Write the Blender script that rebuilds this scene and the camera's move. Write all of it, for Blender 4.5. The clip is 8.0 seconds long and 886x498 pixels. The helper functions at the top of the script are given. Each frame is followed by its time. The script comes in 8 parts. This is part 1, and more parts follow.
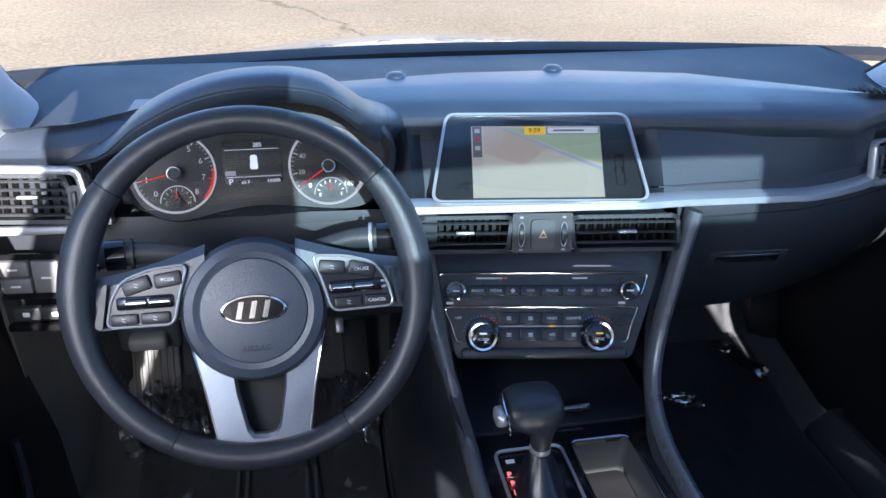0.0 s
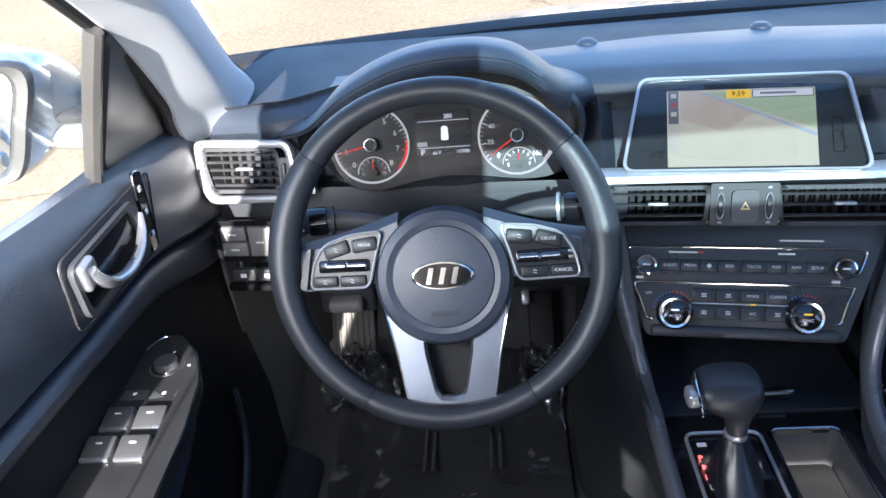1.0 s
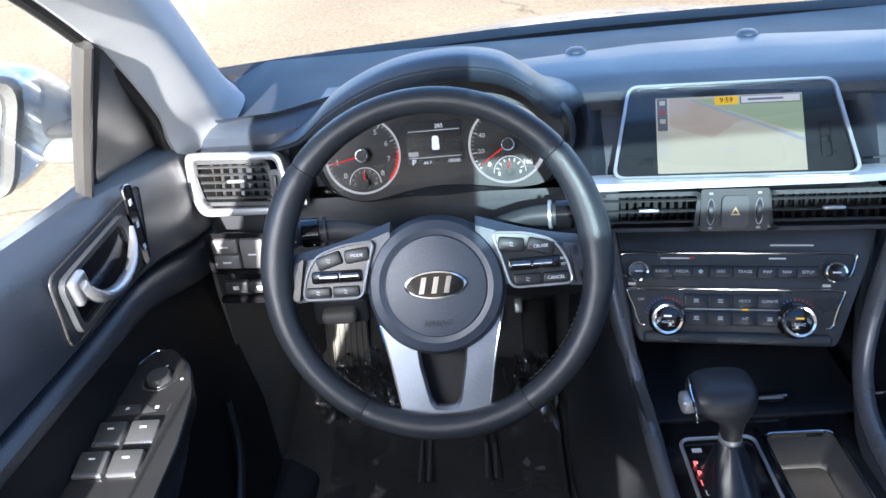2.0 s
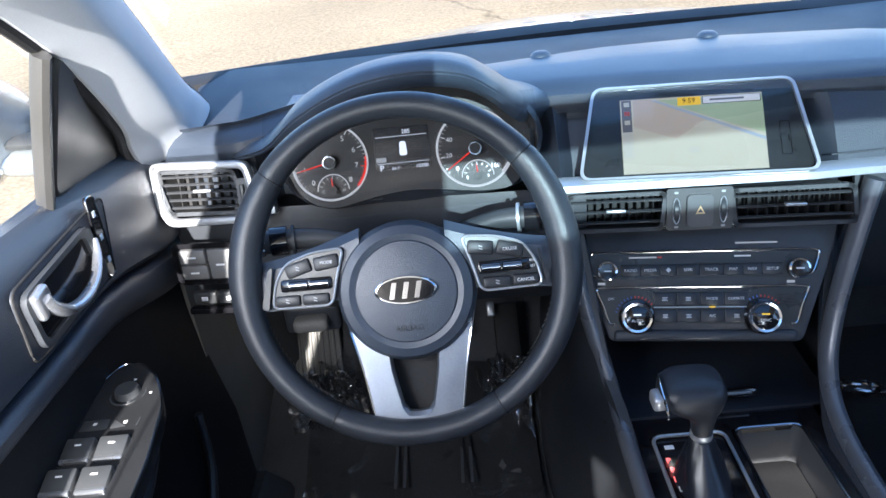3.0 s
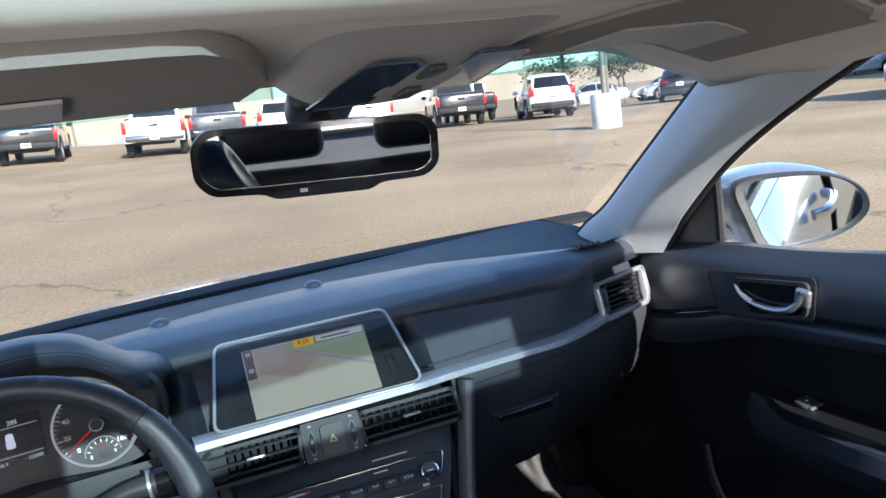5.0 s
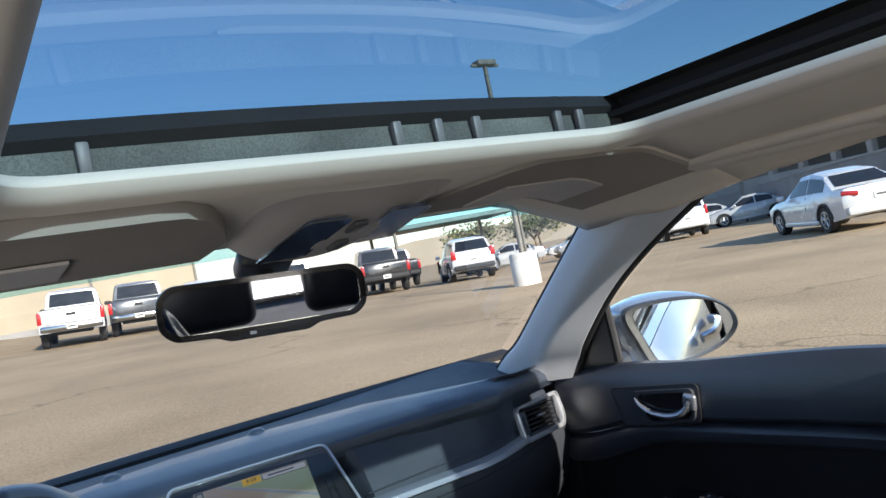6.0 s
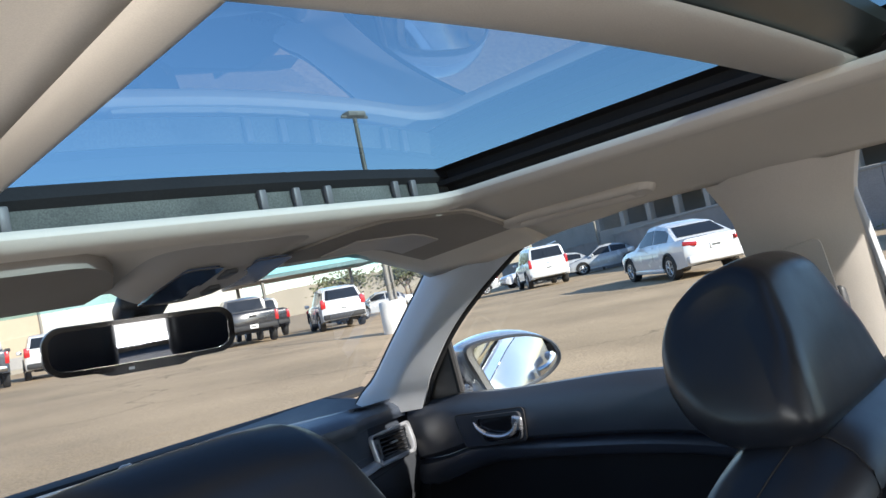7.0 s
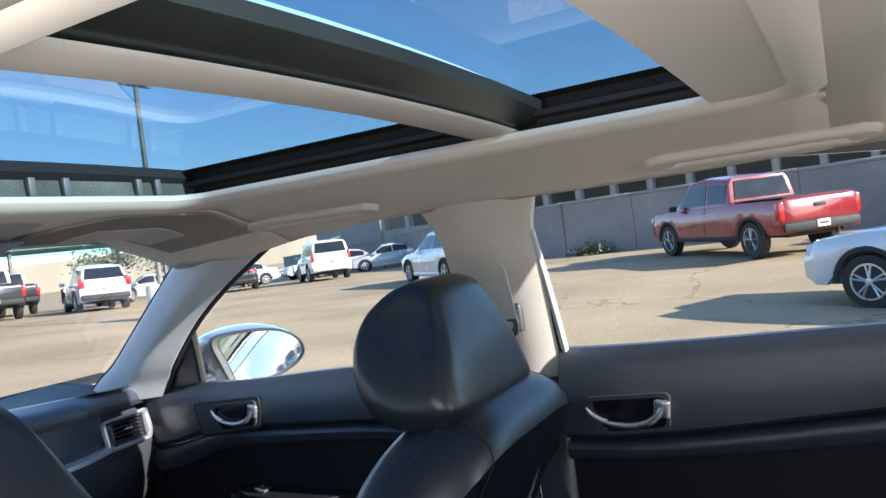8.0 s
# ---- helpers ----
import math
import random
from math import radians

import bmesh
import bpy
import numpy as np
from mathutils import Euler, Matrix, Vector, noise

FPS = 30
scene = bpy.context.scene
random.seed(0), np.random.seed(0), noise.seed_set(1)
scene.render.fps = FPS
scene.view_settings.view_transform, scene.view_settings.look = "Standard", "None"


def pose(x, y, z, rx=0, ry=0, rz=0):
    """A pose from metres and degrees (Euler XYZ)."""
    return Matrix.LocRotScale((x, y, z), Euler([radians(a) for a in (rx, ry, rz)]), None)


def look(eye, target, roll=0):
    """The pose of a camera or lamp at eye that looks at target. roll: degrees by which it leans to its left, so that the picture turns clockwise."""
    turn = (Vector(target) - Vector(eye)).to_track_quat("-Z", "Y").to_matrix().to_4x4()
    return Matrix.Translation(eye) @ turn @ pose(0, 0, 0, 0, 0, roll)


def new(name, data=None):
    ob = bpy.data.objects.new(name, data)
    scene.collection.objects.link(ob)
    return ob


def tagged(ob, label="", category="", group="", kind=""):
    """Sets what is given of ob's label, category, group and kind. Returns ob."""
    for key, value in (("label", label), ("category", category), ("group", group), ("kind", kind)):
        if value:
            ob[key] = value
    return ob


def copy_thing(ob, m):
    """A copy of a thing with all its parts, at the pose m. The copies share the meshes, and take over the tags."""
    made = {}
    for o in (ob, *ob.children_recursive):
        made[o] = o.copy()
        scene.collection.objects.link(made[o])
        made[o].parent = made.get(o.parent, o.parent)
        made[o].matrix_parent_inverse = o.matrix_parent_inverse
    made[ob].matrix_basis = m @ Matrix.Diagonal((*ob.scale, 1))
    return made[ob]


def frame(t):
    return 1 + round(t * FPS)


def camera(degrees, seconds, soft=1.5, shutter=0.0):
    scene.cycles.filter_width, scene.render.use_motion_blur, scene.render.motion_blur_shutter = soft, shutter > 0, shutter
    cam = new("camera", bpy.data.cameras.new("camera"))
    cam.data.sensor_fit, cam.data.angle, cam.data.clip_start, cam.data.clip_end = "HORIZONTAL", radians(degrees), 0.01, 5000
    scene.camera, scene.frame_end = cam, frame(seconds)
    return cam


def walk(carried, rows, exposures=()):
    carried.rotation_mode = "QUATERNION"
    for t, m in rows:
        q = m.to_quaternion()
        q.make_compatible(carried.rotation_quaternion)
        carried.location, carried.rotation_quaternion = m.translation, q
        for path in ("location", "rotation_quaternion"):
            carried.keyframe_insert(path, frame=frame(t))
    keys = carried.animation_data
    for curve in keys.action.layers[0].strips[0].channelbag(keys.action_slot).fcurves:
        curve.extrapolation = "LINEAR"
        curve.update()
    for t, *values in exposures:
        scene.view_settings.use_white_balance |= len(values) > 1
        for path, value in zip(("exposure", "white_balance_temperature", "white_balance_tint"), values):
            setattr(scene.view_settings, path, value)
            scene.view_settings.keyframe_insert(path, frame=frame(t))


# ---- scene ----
cam = camera(62.0, 8.0)
PATH = [
    (0, (-0.292, -0.652, 1.29), (0.043, 1.096, 0.379), 0.8),
    (0.5, (-0.293, -0.65, 1.285), (-0.308, 1.107, 0.329), -3.6),
    (1, (-0.293, -0.651, 1.283), (-0.462, 1.1, 0.331), -5.9),
    (1.5, (-0.294, -0.652, 1.283), (-0.467, 1.105, 0.343), -6.2),
    (3, (-0.29, -0.653, 1.281), (-0.361, 1.12, 0.358), -6.6),
    (3.5, (-0.286, -0.661, 1.284), (-0.291, 1.12, 0.374), -7.0),
    (4, (-0.262, -0.679, 1.293), (0.048, 1.104, 0.443), -7.1),
    (4.5, (-0.248, -0.697, 1.301), (0.387, 1.06, 0.588), -7.1),
    (5, (-0.26, -0.729, 1.283), (0.634, 1.019, 0.901), -7.7),
    (5.2, (-0.271, -0.75, 1.291), (0.698, 0.977, 1.013), -8.0),
    (6.3, (-0.375, -0.929, 1.24), (0.826, 0.668, 1.323), -12.3),
    (6.5, (-0.395, -0.964, 1.234), (0.863, 0.588, 1.335), -12.6),
    (7, (-0.445, -1.047, 1.244), (0.972, 0.362, 1.329), -11.7),
    (7.5, (-0.471, -1.122, 1.247), (1.105, 0.108, 1.295), -9.1),
    (8, (-0.503, -1.198, 1.25), (1.253, -0.241, 1.225), -7.1),
]
EXPO = [(0, 2.2, 6000, 16), (0.5, 2.45, 6150, 14), (1.0, 2.5, 6350, 14), (3.5, 2.45, 6000, 12), (4.5, 2.2, 5750, 13), (5.0, 1.55, 6350, 14), (6.5, 1.1, 6550, 12), (8.0, 1.58, 6350, 12)]
walk(cam, [(t, look(eye, target, roll)) for t, eye, target, roll in PATH], exposures=EXPO)

# ---- world and sun ----
SUN_ELEV, SUN_SIDE = 21.9, 0.6
world = bpy.data.worlds.new("world")
scene.world = world
world.use_nodes = True
wn = world.node_tree.nodes
sky = wn.new("ShaderNodeTexSky")
sky.sky_type, sky.sun_disc = "NISHITA", False
sky.sun_elevation, sky.sun_rotation = radians(SUN_ELEV), radians(180 - SUN_SIDE)
sky.air_density, sky.dust_density, sky.ozone_density = 1.0, 0.3, 4.0
wn["Background"].inputs["Strength"].default_value = 0.15
world.node_tree.links.new(sky.outputs["Color"], wn["Background"].inputs["Color"])
sun = new("sun", bpy.data.lights.new("sun", "SUN"))
sun.data.energy, sun.data.angle, sun.data.color = 5.0, radians(0.53), (1.0, 0.94, 0.84)
sd = Vector((math.sin(radians(SUN_SIDE)) * math.cos(radians(SUN_ELEV)), -math.cos(radians(SUN_SIDE)) * math.cos(radians(SUN_ELEV)), math.sin(radians(SUN_ELEV))))
sun.matrix_world = look(sd * 40, (0, 0, 0))
# fill lamps added in side and rear openings, standing in for sky and lot light
for eye, aim, wide, high, power in (((-0.70, -1.10, 1.14), (0.0, -1.05, 1.74), 0.72, 0.20, 1.5), ((0.0, -2.06, 1.17), (0.0, -1.2, 1.55), 1.0, 0.30, 1.3), ((-0.70, -0.40, 1.13), (-0.55, 0.40, 0.45), 0.30, 0.18, 0.85)):
    lamp = new("window_light", bpy.data.lights.new("window_light", "AREA"))
    lamp.data.shape, lamp.data.size, lamp.data.size_y = "RECTANGLE", wide, high
    lamp.data.energy, lamp.data.color = power, (1.0, 0.95, 0.89) if eye[1] < -0.9 else (0.97, 0.95, 0.90)
    lamp.matrix_world = look(eye, aim)


# ---- materials ----
def mat(name, color, rough=0.5, metal=0.0, grain=0.0, gscale=300.0, bump=0.0, bscale=600.0, stain=0.0, sscale=6.0, coat=0.0, spec=0.5, sheen=0.0):
    """Principled surface with fine grain, broad wear and bump, in object space metres."""
    m = bpy.data.materials.new(name)
    m.use_nodes = True
    nt = m.node_tree
    b = nt.nodes["Principled BSDF"]
    b.inputs["Base Color"].default_value = (*color, 1)
    b.inputs["Roughness"].default_value = rough
    b.inputs["Metallic"].default_value = metal
    b.inputs["Specular IOR Level"].default_value = spec
    b.inputs["Coat Weight"].default_value = coat
    b.inputs["Coat Roughness"].default_value = 0.05
    b.inputs["Sheen Weight"].default_value = sheen
    co = nt.nodes.new("ShaderNodeTexCoord")
    out = None
    for amount, scale, detail in ((grain, gscale, 3.0), (stain, sscale, 5.0)):
        if amount <= 0:
            continue
        n = nt.nodes.new("ShaderNodeTexNoise")
        n.inputs["Scale"].default_value, n.inputs["Detail"].default_value = scale, detail
        nt.links.new(co.outputs["Object"], n.inputs["Vector"])
        r = nt.nodes.new("ShaderNodeMapRange")
        r.inputs["From Min"].default_value, r.inputs["From Max"].default_value = 0.3, 0.7
        r.inputs["To Min"].default_value, r.inputs["To Max"].default_value = 1 - amount, 1 + amount
        nt.links.new(n.outputs["Fac"], r.inputs["Value"])
        v = nt.nodes.new("ShaderNodeVectorMath")
        v.operation = "MULTIPLY"
        if out is None:
            v.inputs[0].default_value = color
        else:
            nt.links.new(out, v.inputs[0])
        nt.links.new(r.outputs["Result"], v.inputs[1])
        out = v.outputs["Vector"]
        if scale == sscale:
            rr = nt.nodes.new("ShaderNodeMapRange")
            rr.inputs["To Min"].default_value, rr.inputs["To Max"].default_value = max(0.02, rough - 0.12), min(1, rough + 0.12)
            nt.links.new(n.outputs["Fac"], rr.inputs["Value"])
            nt.links.new(rr.outputs["Result"], b.inputs["Roughness"])
    if out is not None:
        nt.links.new(out, b.inputs["Base Color"])
    if bump > 0:
        n = nt.nodes.new("ShaderNodeTexVoronoi")
        n.inputs["Scale"].default_value = bscale
        nt.links.new(co.outputs["Object"], n.inputs["Vector"])
        bp = nt.nodes.new("ShaderNodeBump")
        bp.inputs["Strength"].default_value, bp.inputs["Distance"].default_value = bump, 0.0006
        nt.links.new(n.outputs["Distance"], bp.inputs["Height"])
        nt.links.new(bp.outputs["Normal"], b.inputs["Normal"])
    return m


def glow(name, color, strength):
    m = bpy.data.materials.new(name)
    m.use_nodes = True
    b = m.node_tree.nodes["Principled BSDF"]
    b.inputs["Base Color"].default_value = (*[c * 0.30 for c in color], 1)
    b.inputs["Emission Color"].default_value = (*color, 1)
    b.inputs["Emission Strength"].default_value = strength
    b.inputs["Roughness"].default_value = 0.25
    return m


def glass(name, tint, rough=0.0, gloss=1.0):
    """Thin clear pane: straight-through tint with a gloss that rises at grazing angles."""
    m = bpy.data.materials.new(name)
    m.use_nodes = True
    nt = m.node_tree
    nt.nodes.remove(nt.nodes["Principled BSDF"])
    tr, gl, mix, fr = [nt.nodes.new("ShaderNode" + k) for k in ("BsdfTransparent", "BsdfGlossy", "MixShader", "LayerWeight")]
    tr.inputs["Color"].default_value = (*tint, 1)
    gl.inputs["Roughness"].default_value = rough
    up = nt.nodes.new("ShaderNodeMath")
    up.operation, up.inputs[1].default_value = "POWER", 4.0
    ml = nt.nodes.new("ShaderNodeMath")
    ml.operation, ml.inputs[1].default_value, ml.inputs[2].default_value = "MULTIPLY_ADD", 0.75 * gloss, 0.055 * gloss
    ml.use_clamp = True
    nt.links.new(fr.outputs["Facing"], up.inputs[0])
    nt.links.new(up.outputs["Value"], ml.inputs[0])
    nt.links.new(ml.outputs["Value"], mix.inputs["Fac"])
    nt.links.new(tr.outputs["BSDF"], mix.inputs[1])
    nt.links.new(gl.outputs["BSDF"], mix.inputs[2])
    nt.links.new(mix.outputs["Shader"], nt.nodes["Material Output"].inputs["Surface"])
    return m


DASH = mat("soft black dash plastic", (0.040, 0.052, 0.074), 0.38, grain=0.15, gscale=900, bump=0.35, bscale=1100, stain=0.12, sscale=9, spec=0.8)
DASHLOW = mat("hard black plastic", (0.036, 0.040, 0.047), 0.46, grain=0.15, gscale=700, bump=0.3, bscale=900, stain=0.12, sscale=9)
TRIMGREY = mat("satin charcoal trim", (0.075, 0.079, 0.085), 0.38, grain=0.08, gscale=800, stain=0.08)
PIANO = mat("gloss black trim", (0.01, 0.01, 0.012), 0.09, stain=0.1, sscale=20, coat=0.6)
LEATHER = mat("black leather", (0.012, 0.015, 0.022), 0.34, grain=0.05, gscale=500, bump=0.02, bscale=900, stain=0.03, sscale=30, spec=0.65)
RIMLEATHER = mat("smooth black wheel leather", (0.027, 0.031, 0.038), 0.36, grain=0.1, gscale=600, bump=0.3, bscale=900, stain=0.15, sscale=14)
DOORPAD = mat("black door vinyl", (0.028, 0.035, 0.050), 0.38, grain=0.15, gscale=700, bump=0.4, bscale=800, stain=0.12, sscale=10, spec=0.75)
SILVER = mat("satin silver plastic", (0.50, 0.52, 0.55), 0.32, metal=0.6, stain=0.06, sscale=14)
HANDLE = mat("satin lever metal", (0.40, 0.42, 0.46), 0.28, metal=0.8, stain=0.06, sscale=20)
SPOKE = mat("brushed satin spoke metal", (0.34, 0.37, 0.42), 0.36, metal=0.85, grain=0.05, gscale=400, stain=0.08, sscale=14)
CHROME = mat("bright chrome", (0.8, 0.81, 0.83), 0.09, metal=1.0, stain=0.04, sscale=20)
DARKCHROME = mat("dark chrome", (0.35, 0.36, 0.38), 0.15, metal=1.0, stain=0.05, sscale=20)
BUTTON = mat("charcoal button", (0.045, 0.048, 0.052), 0.4, stain=0.08, sscale=30)
SLAT = mat("satin vent slat", (0.035, 0.037, 0.041), 0.22, stain=0.1, sscale=20)
GREYBTN = mat("grey button", (0.16, 0.16, 0.165), 0.45, stain=0.08, sscale=30)
INK = mat("white print", (0.75, 0.76, 0.78), 0.5)
SWBASE = mat("dark switch base", (0.010, 0.010, 0.011), 0.35, stain=0.08, sscale=30)
SWKEY = mat("dark switch key", (0.022, 0.023, 0.026), 0.42, stain=0.08, sscale=40)
PRINT = mat("grey print", (0.36, 0.37, 0.39), 0.5)
INKRED = mat("red print", (0.65, 0.04, 0.03), 0.5)
LINER = mat("grey headliner cloth", (0.70, 0.65, 0.575), 0.95, grain=0.06, gscale=1500, bump=0.10, bscale=1800, stain=0.05, sscale=5, sheen=0.2)
PILLAR = mat("grey pillar plastic", (0.66, 0.62, 0.57), 0.6, grain=0.06, gscale=900, bump=0.25, bscale=1200, stain=0.05, sscale=6)
# pillar plastic with the sky's bluish light put into its colour
APILLAR = mat("sky-tinted grey pillar plastic", (0.52, 0.55, 0.59), 0.5, grain=0.05, gscale=900, bump=0.15, bscale=1200, stain=0.05, sscale=6)
RUBBER = mat("black rubber", (0.014, 0.014, 0.015), 0.7, grain=0.2, gscale=300, stain=0.15, sscale=12)
FABRICBLK = mat("black carpet", (0.095, 0.096, 0.100), 0.95, grain=0.4, gscale=900, bump=0.8, bscale=1500, stain=0.2, sscale=8)
PAINT = mat("silver car paint", (0.42, 0.45, 0.48), 0.22, metal=0.6, stain=0.05, sscale=3, coat=0.8)
WINDSHIELD = glass("windshield glass", (0.90, 0.93, 0.92))
SIDEGLASS = glass("side glass", (0.86, 0.90, 0.89))
ROOFGLASS = glass("roof glass", (0.235, 0.335, 0.390), gloss=0.9)
TINTBAND = glass("blue shade band", (0.50, 0.82, 0.88))
LENS = glass("clear cover", (0.93, 0.93, 0.93), gloss=0.5)
CLUSTERLENS = glass("clear cluster cover", (0.93, 0.93, 0.93), gloss=0.28)
MIRROR = mat("mirror glass", (0.62, 0.65, 0.68), 0.02, metal=1.0)
FILM = glass("clear plastic film", (0.80, 0.81, 0.82), rough=0.10, gloss=4.5)


# ---- mesh tools ----
def part(name, bm, material, parent=None, label="", smooth=True, matrix=None):
    """Links a bmesh as one mesh object under a thing or a part."""
    bmesh.ops.recalc_face_normals(bm, faces=bm.faces[:])
    me = bpy.data.meshes.new(name)
    bm.to_mesh(me)
    bm.free()
    if smooth:
        me.shade_smooth()
        me.set_sharp_from_angle(angle=radians(38))
    me.materials.append(material)
    ob = new(name, me)
    if matrix is not None:
        ob.matrix_basis = matrix
    if parent is not None:
        ob.parent = parent
    return tagged(ob, label)


def thing(name, label, category, at=(0, 0, 0), group="", kind="", matrix=None):
    ob = new(name)
    ob.empty_display_size = 0.02
    ob.matrix_basis = matrix if matrix is not None else Matrix.Translation(at)
    return tagged(ob, label, category, group, kind)


def rbox(sx, sy, sz, r=0.004, seg=2, m=None, bm=None):
    """Box with rounded edges, centred."""
    b = bmesh.new()
    bmesh.ops.create_cube(b, size=1.0, matrix=Matrix.Diagonal((sx, sy, sz, 1)))
    if r > 0:
        bmesh.ops.bevel(b, geom=b.edges[:], offset=min(r, 0.49 * min(sx, sy, sz)), segments=seg, profile=0.5, affect="EDGES")
    return merged(b, m, bm)


def merged(b, m, bm):
    if m is not None:
        bmesh.ops.transform(b, matrix=m, verts=b.verts[:])
    if bm is None:
        return b
    me = bpy.data.meshes.new("join")
    b.to_mesh(me)
    b.free()
    bm.from_mesh(me)
    bpy.data.meshes.remove(me)
    return bm


def loft(rings, closed=True, caps=True, m=None, bm=None):
    """Skin over rings of equally many points; closed: each ring is a loop."""
    b = bmesh.new()
    rows = [[b.verts.new(p) for p in ring] for ring in rings]
    n = len(rows[0])
    for r0, r1 in zip(rows, rows[1:]):
        for i in range(n if closed else n - 1):
            j = (i + 1) % n
            b.faces.new((r0[i], r0[j], r1[j], r1[i]))
    if closed and caps:
        b.faces.new(rows[0])
        b.faces.new(list(reversed(rows[-1])))
    return merged(b, m, bm)


def slab(rings, depth, m=None, bm=None):
    """Open skin over rings, thickened by the vector or distance depth."""
    b = loft(rings, closed=False)
    bmesh.ops.recalc_face_normals(b, faces=b.faces[:])
    if isinstance(depth, (int, float)):
        bmesh.ops.solidify(b, geom=b.faces[:], thickness=depth)
    else:
        g = bmesh.ops.extrude_face_region(b, geom=b.faces[:])
        bmesh.ops.translate(b, vec=Vector(depth), verts=[v for v in g["geom"] if isinstance(v, bmesh.types.BMVert)])
    return merged(b, m, bm)


def prism(outline, depth, r=0.0, seg=2, m=None, bm=None):
    """Outline in x, z pushed from y=0 to y=depth, front edge rounded."""
    b = bmesh.new()
    v0 = [b.verts.new((x, 0, z)) for x, z in outline]
    face = b.faces.new(v0)
    g = bmesh.ops.extrude_face_region(b, geom=[face])
    bmesh.ops.translate(b, vec=(0, depth, 0), verts=[v for v in g["geom"] if isinstance(v, bmesh.types.BMVert)])
    if r > 0:
        bmesh.ops.bevel(b, geom=[e for e in b.edges if all(abs(v.co.y) < 1e-6 for v in e.verts)], offset=r, segments=seg, profile=0.5, affect="EDGES")
    return merged(b, m, bm)


def ringplate(outer, inner, depth, m=None, bm=None):
    """Frame between two outlines of equally many points in x, z."""
    b = bmesh.new()
    n = len(outer)
    rows = [[b.verts.new((x, y, z)) for x, z in o] for o, y in ((outer, 0.0), (inner, 0.0), (inner, depth), (outer, depth))]
    for k in range(4):
        r0, r1 = rows[k], rows[(k + 1) % 4]
        for i in range(n):
            j = (i + 1) % n
            b.faces.new((r0[i], r0[j], r1[j], r1[i]))
    bmesh.ops.bevel(b, geom=[e for e in b.edges if all(abs(v.co.y) < 1e-6 for v in e.verts)], offset=abs(depth) * 0.3, segments=2, profile=0.5, affect="EDGES")
    return merged(b, m, bm)


def smoothpath(pts, n=8, loop=False):
    """Catmull-Rom through the points."""
    p = [Vector(q) for q in pts]
    out = []
    k = len(p)
    for i in range(k if loop else k - 1):
        a, b_, c, d = [p[j % k] if loop else p[max(0, min(k - 1, j))] for j in (i - 1, i, i + 1, i + 2)]
        for s in range(n):
            t = s / n
            out.append(0.5 * ((2 * b_) + (c - a) * t + (2 * a - 5 * b_ + 4 * c - d) * t * t + (3 * b_ - a - 3 * c + d) * t ** 3))
    if not loop:
        out.append(p[-1])
    return out


def tube(pts, rx, ry=None, seg=12, loop=False, up=(0, 0, 1), m=None, bm=None, taper=None):
    """Round or oval bar along points."""
    ry = rx if ry is None else ry
    rings, k = [], len(pts)
    pts = [Vector(p) for p in pts]
    for i, p in enumerate(pts):
        a, c = (pts[(i - 1) % k], pts[(i + 1) % k]) if loop else (pts[max(0, i - 1)], pts[min(k - 1, i + 1)])
        t = (c - a).normalized()
        s = t.cross(Vector(up))
        s = s.normalized() if s.length > 1e-4 else Vector((1, 0, 0))
        u = s.cross(t)
        f = taper(i / max(1, k - 1)) if taper else 1.0
        rings.append([p + s * math.cos(q) * rx * f + u * math.sin(q) * ry * f for q in [2 * math.pi * j / seg for j in range(seg)]])
    if loop:
        rings.append(rings[0])
        b = loft(rings, True, False)
        bmesh.ops.remove_doubles(b, verts=b.verts[:], dist=1e-6)
        return merged(b, m, bm)
    return loft(rings, True, True, m, bm)


def lathe(profile, seg=24, m=None, bm=None, hoop=False):
    """Turned solid round the y axis: (radius, y) pairs; hoop: the profile closes on itself."""
    if hoop:
        profile = list(profile) + [profile[0]]
    rings = [[(r * math.cos(q), y, r * math.sin(q)) for q in [2 * math.pi * j / seg for j in range(seg)]] for r, y in profile]
    return loft(rings, True, not hoop, m, bm)


def oblong(cx, cz, w, h, r, n=5):
    """Rounded rectangle outline in x, z."""
    out = []
    for sx, sz, a0 in ((1, 1, 0), (-1, 1, 90), (-1, -1, 180), (1, -1, 270)):
        for i in range(n + 1):
            a = radians(a0 + 90 * i / n)
            out.append((cx + sx * (w / 2 - r) + r * math.cos(a), cz + sz * (h / 2 - r) + r * math.sin(a)))
    return out


def rounded(pts, r, n=4):
    """Polygon in x, z with rounded corners."""
    out = []
    k = len(pts)
    for i in range(k):
        p, a, c = Vector(pts[i]), Vector(pts[i - 1]), Vector(pts[(i + 1) % k])
        u, w = (a - p), (c - p)
        q = min(r, 0.45 * u.length, 0.45 * w.length)
        s, e = p + u.normalized() * q, p + w.normalized() * q
        for j in range(n + 1):
            t = j / n
            out.append(tuple(s * (1 - t) ** 2 + p * 2 * t * (1 - t) + e * t * t))
    return out


def lerp(a, b, t):
    return a + (b - a) * t


def table(x, pairs):
    """Smooth table look-up."""
    if x <= pairs[0][0]:
        return pairs[0][1]
    for (x0, y0), (x1, y1) in zip(pairs, pairs[1:]):
        if x <= x1:
            t = (x - x0) / (x1 - x0)
            return y0 + (y1 - y0) * (t * t * (3 - 2 * t))
    return pairs[-1][1]


def steps(a, b, n):
    return [a + (b - a) * i / n for i in range(n + 1)]


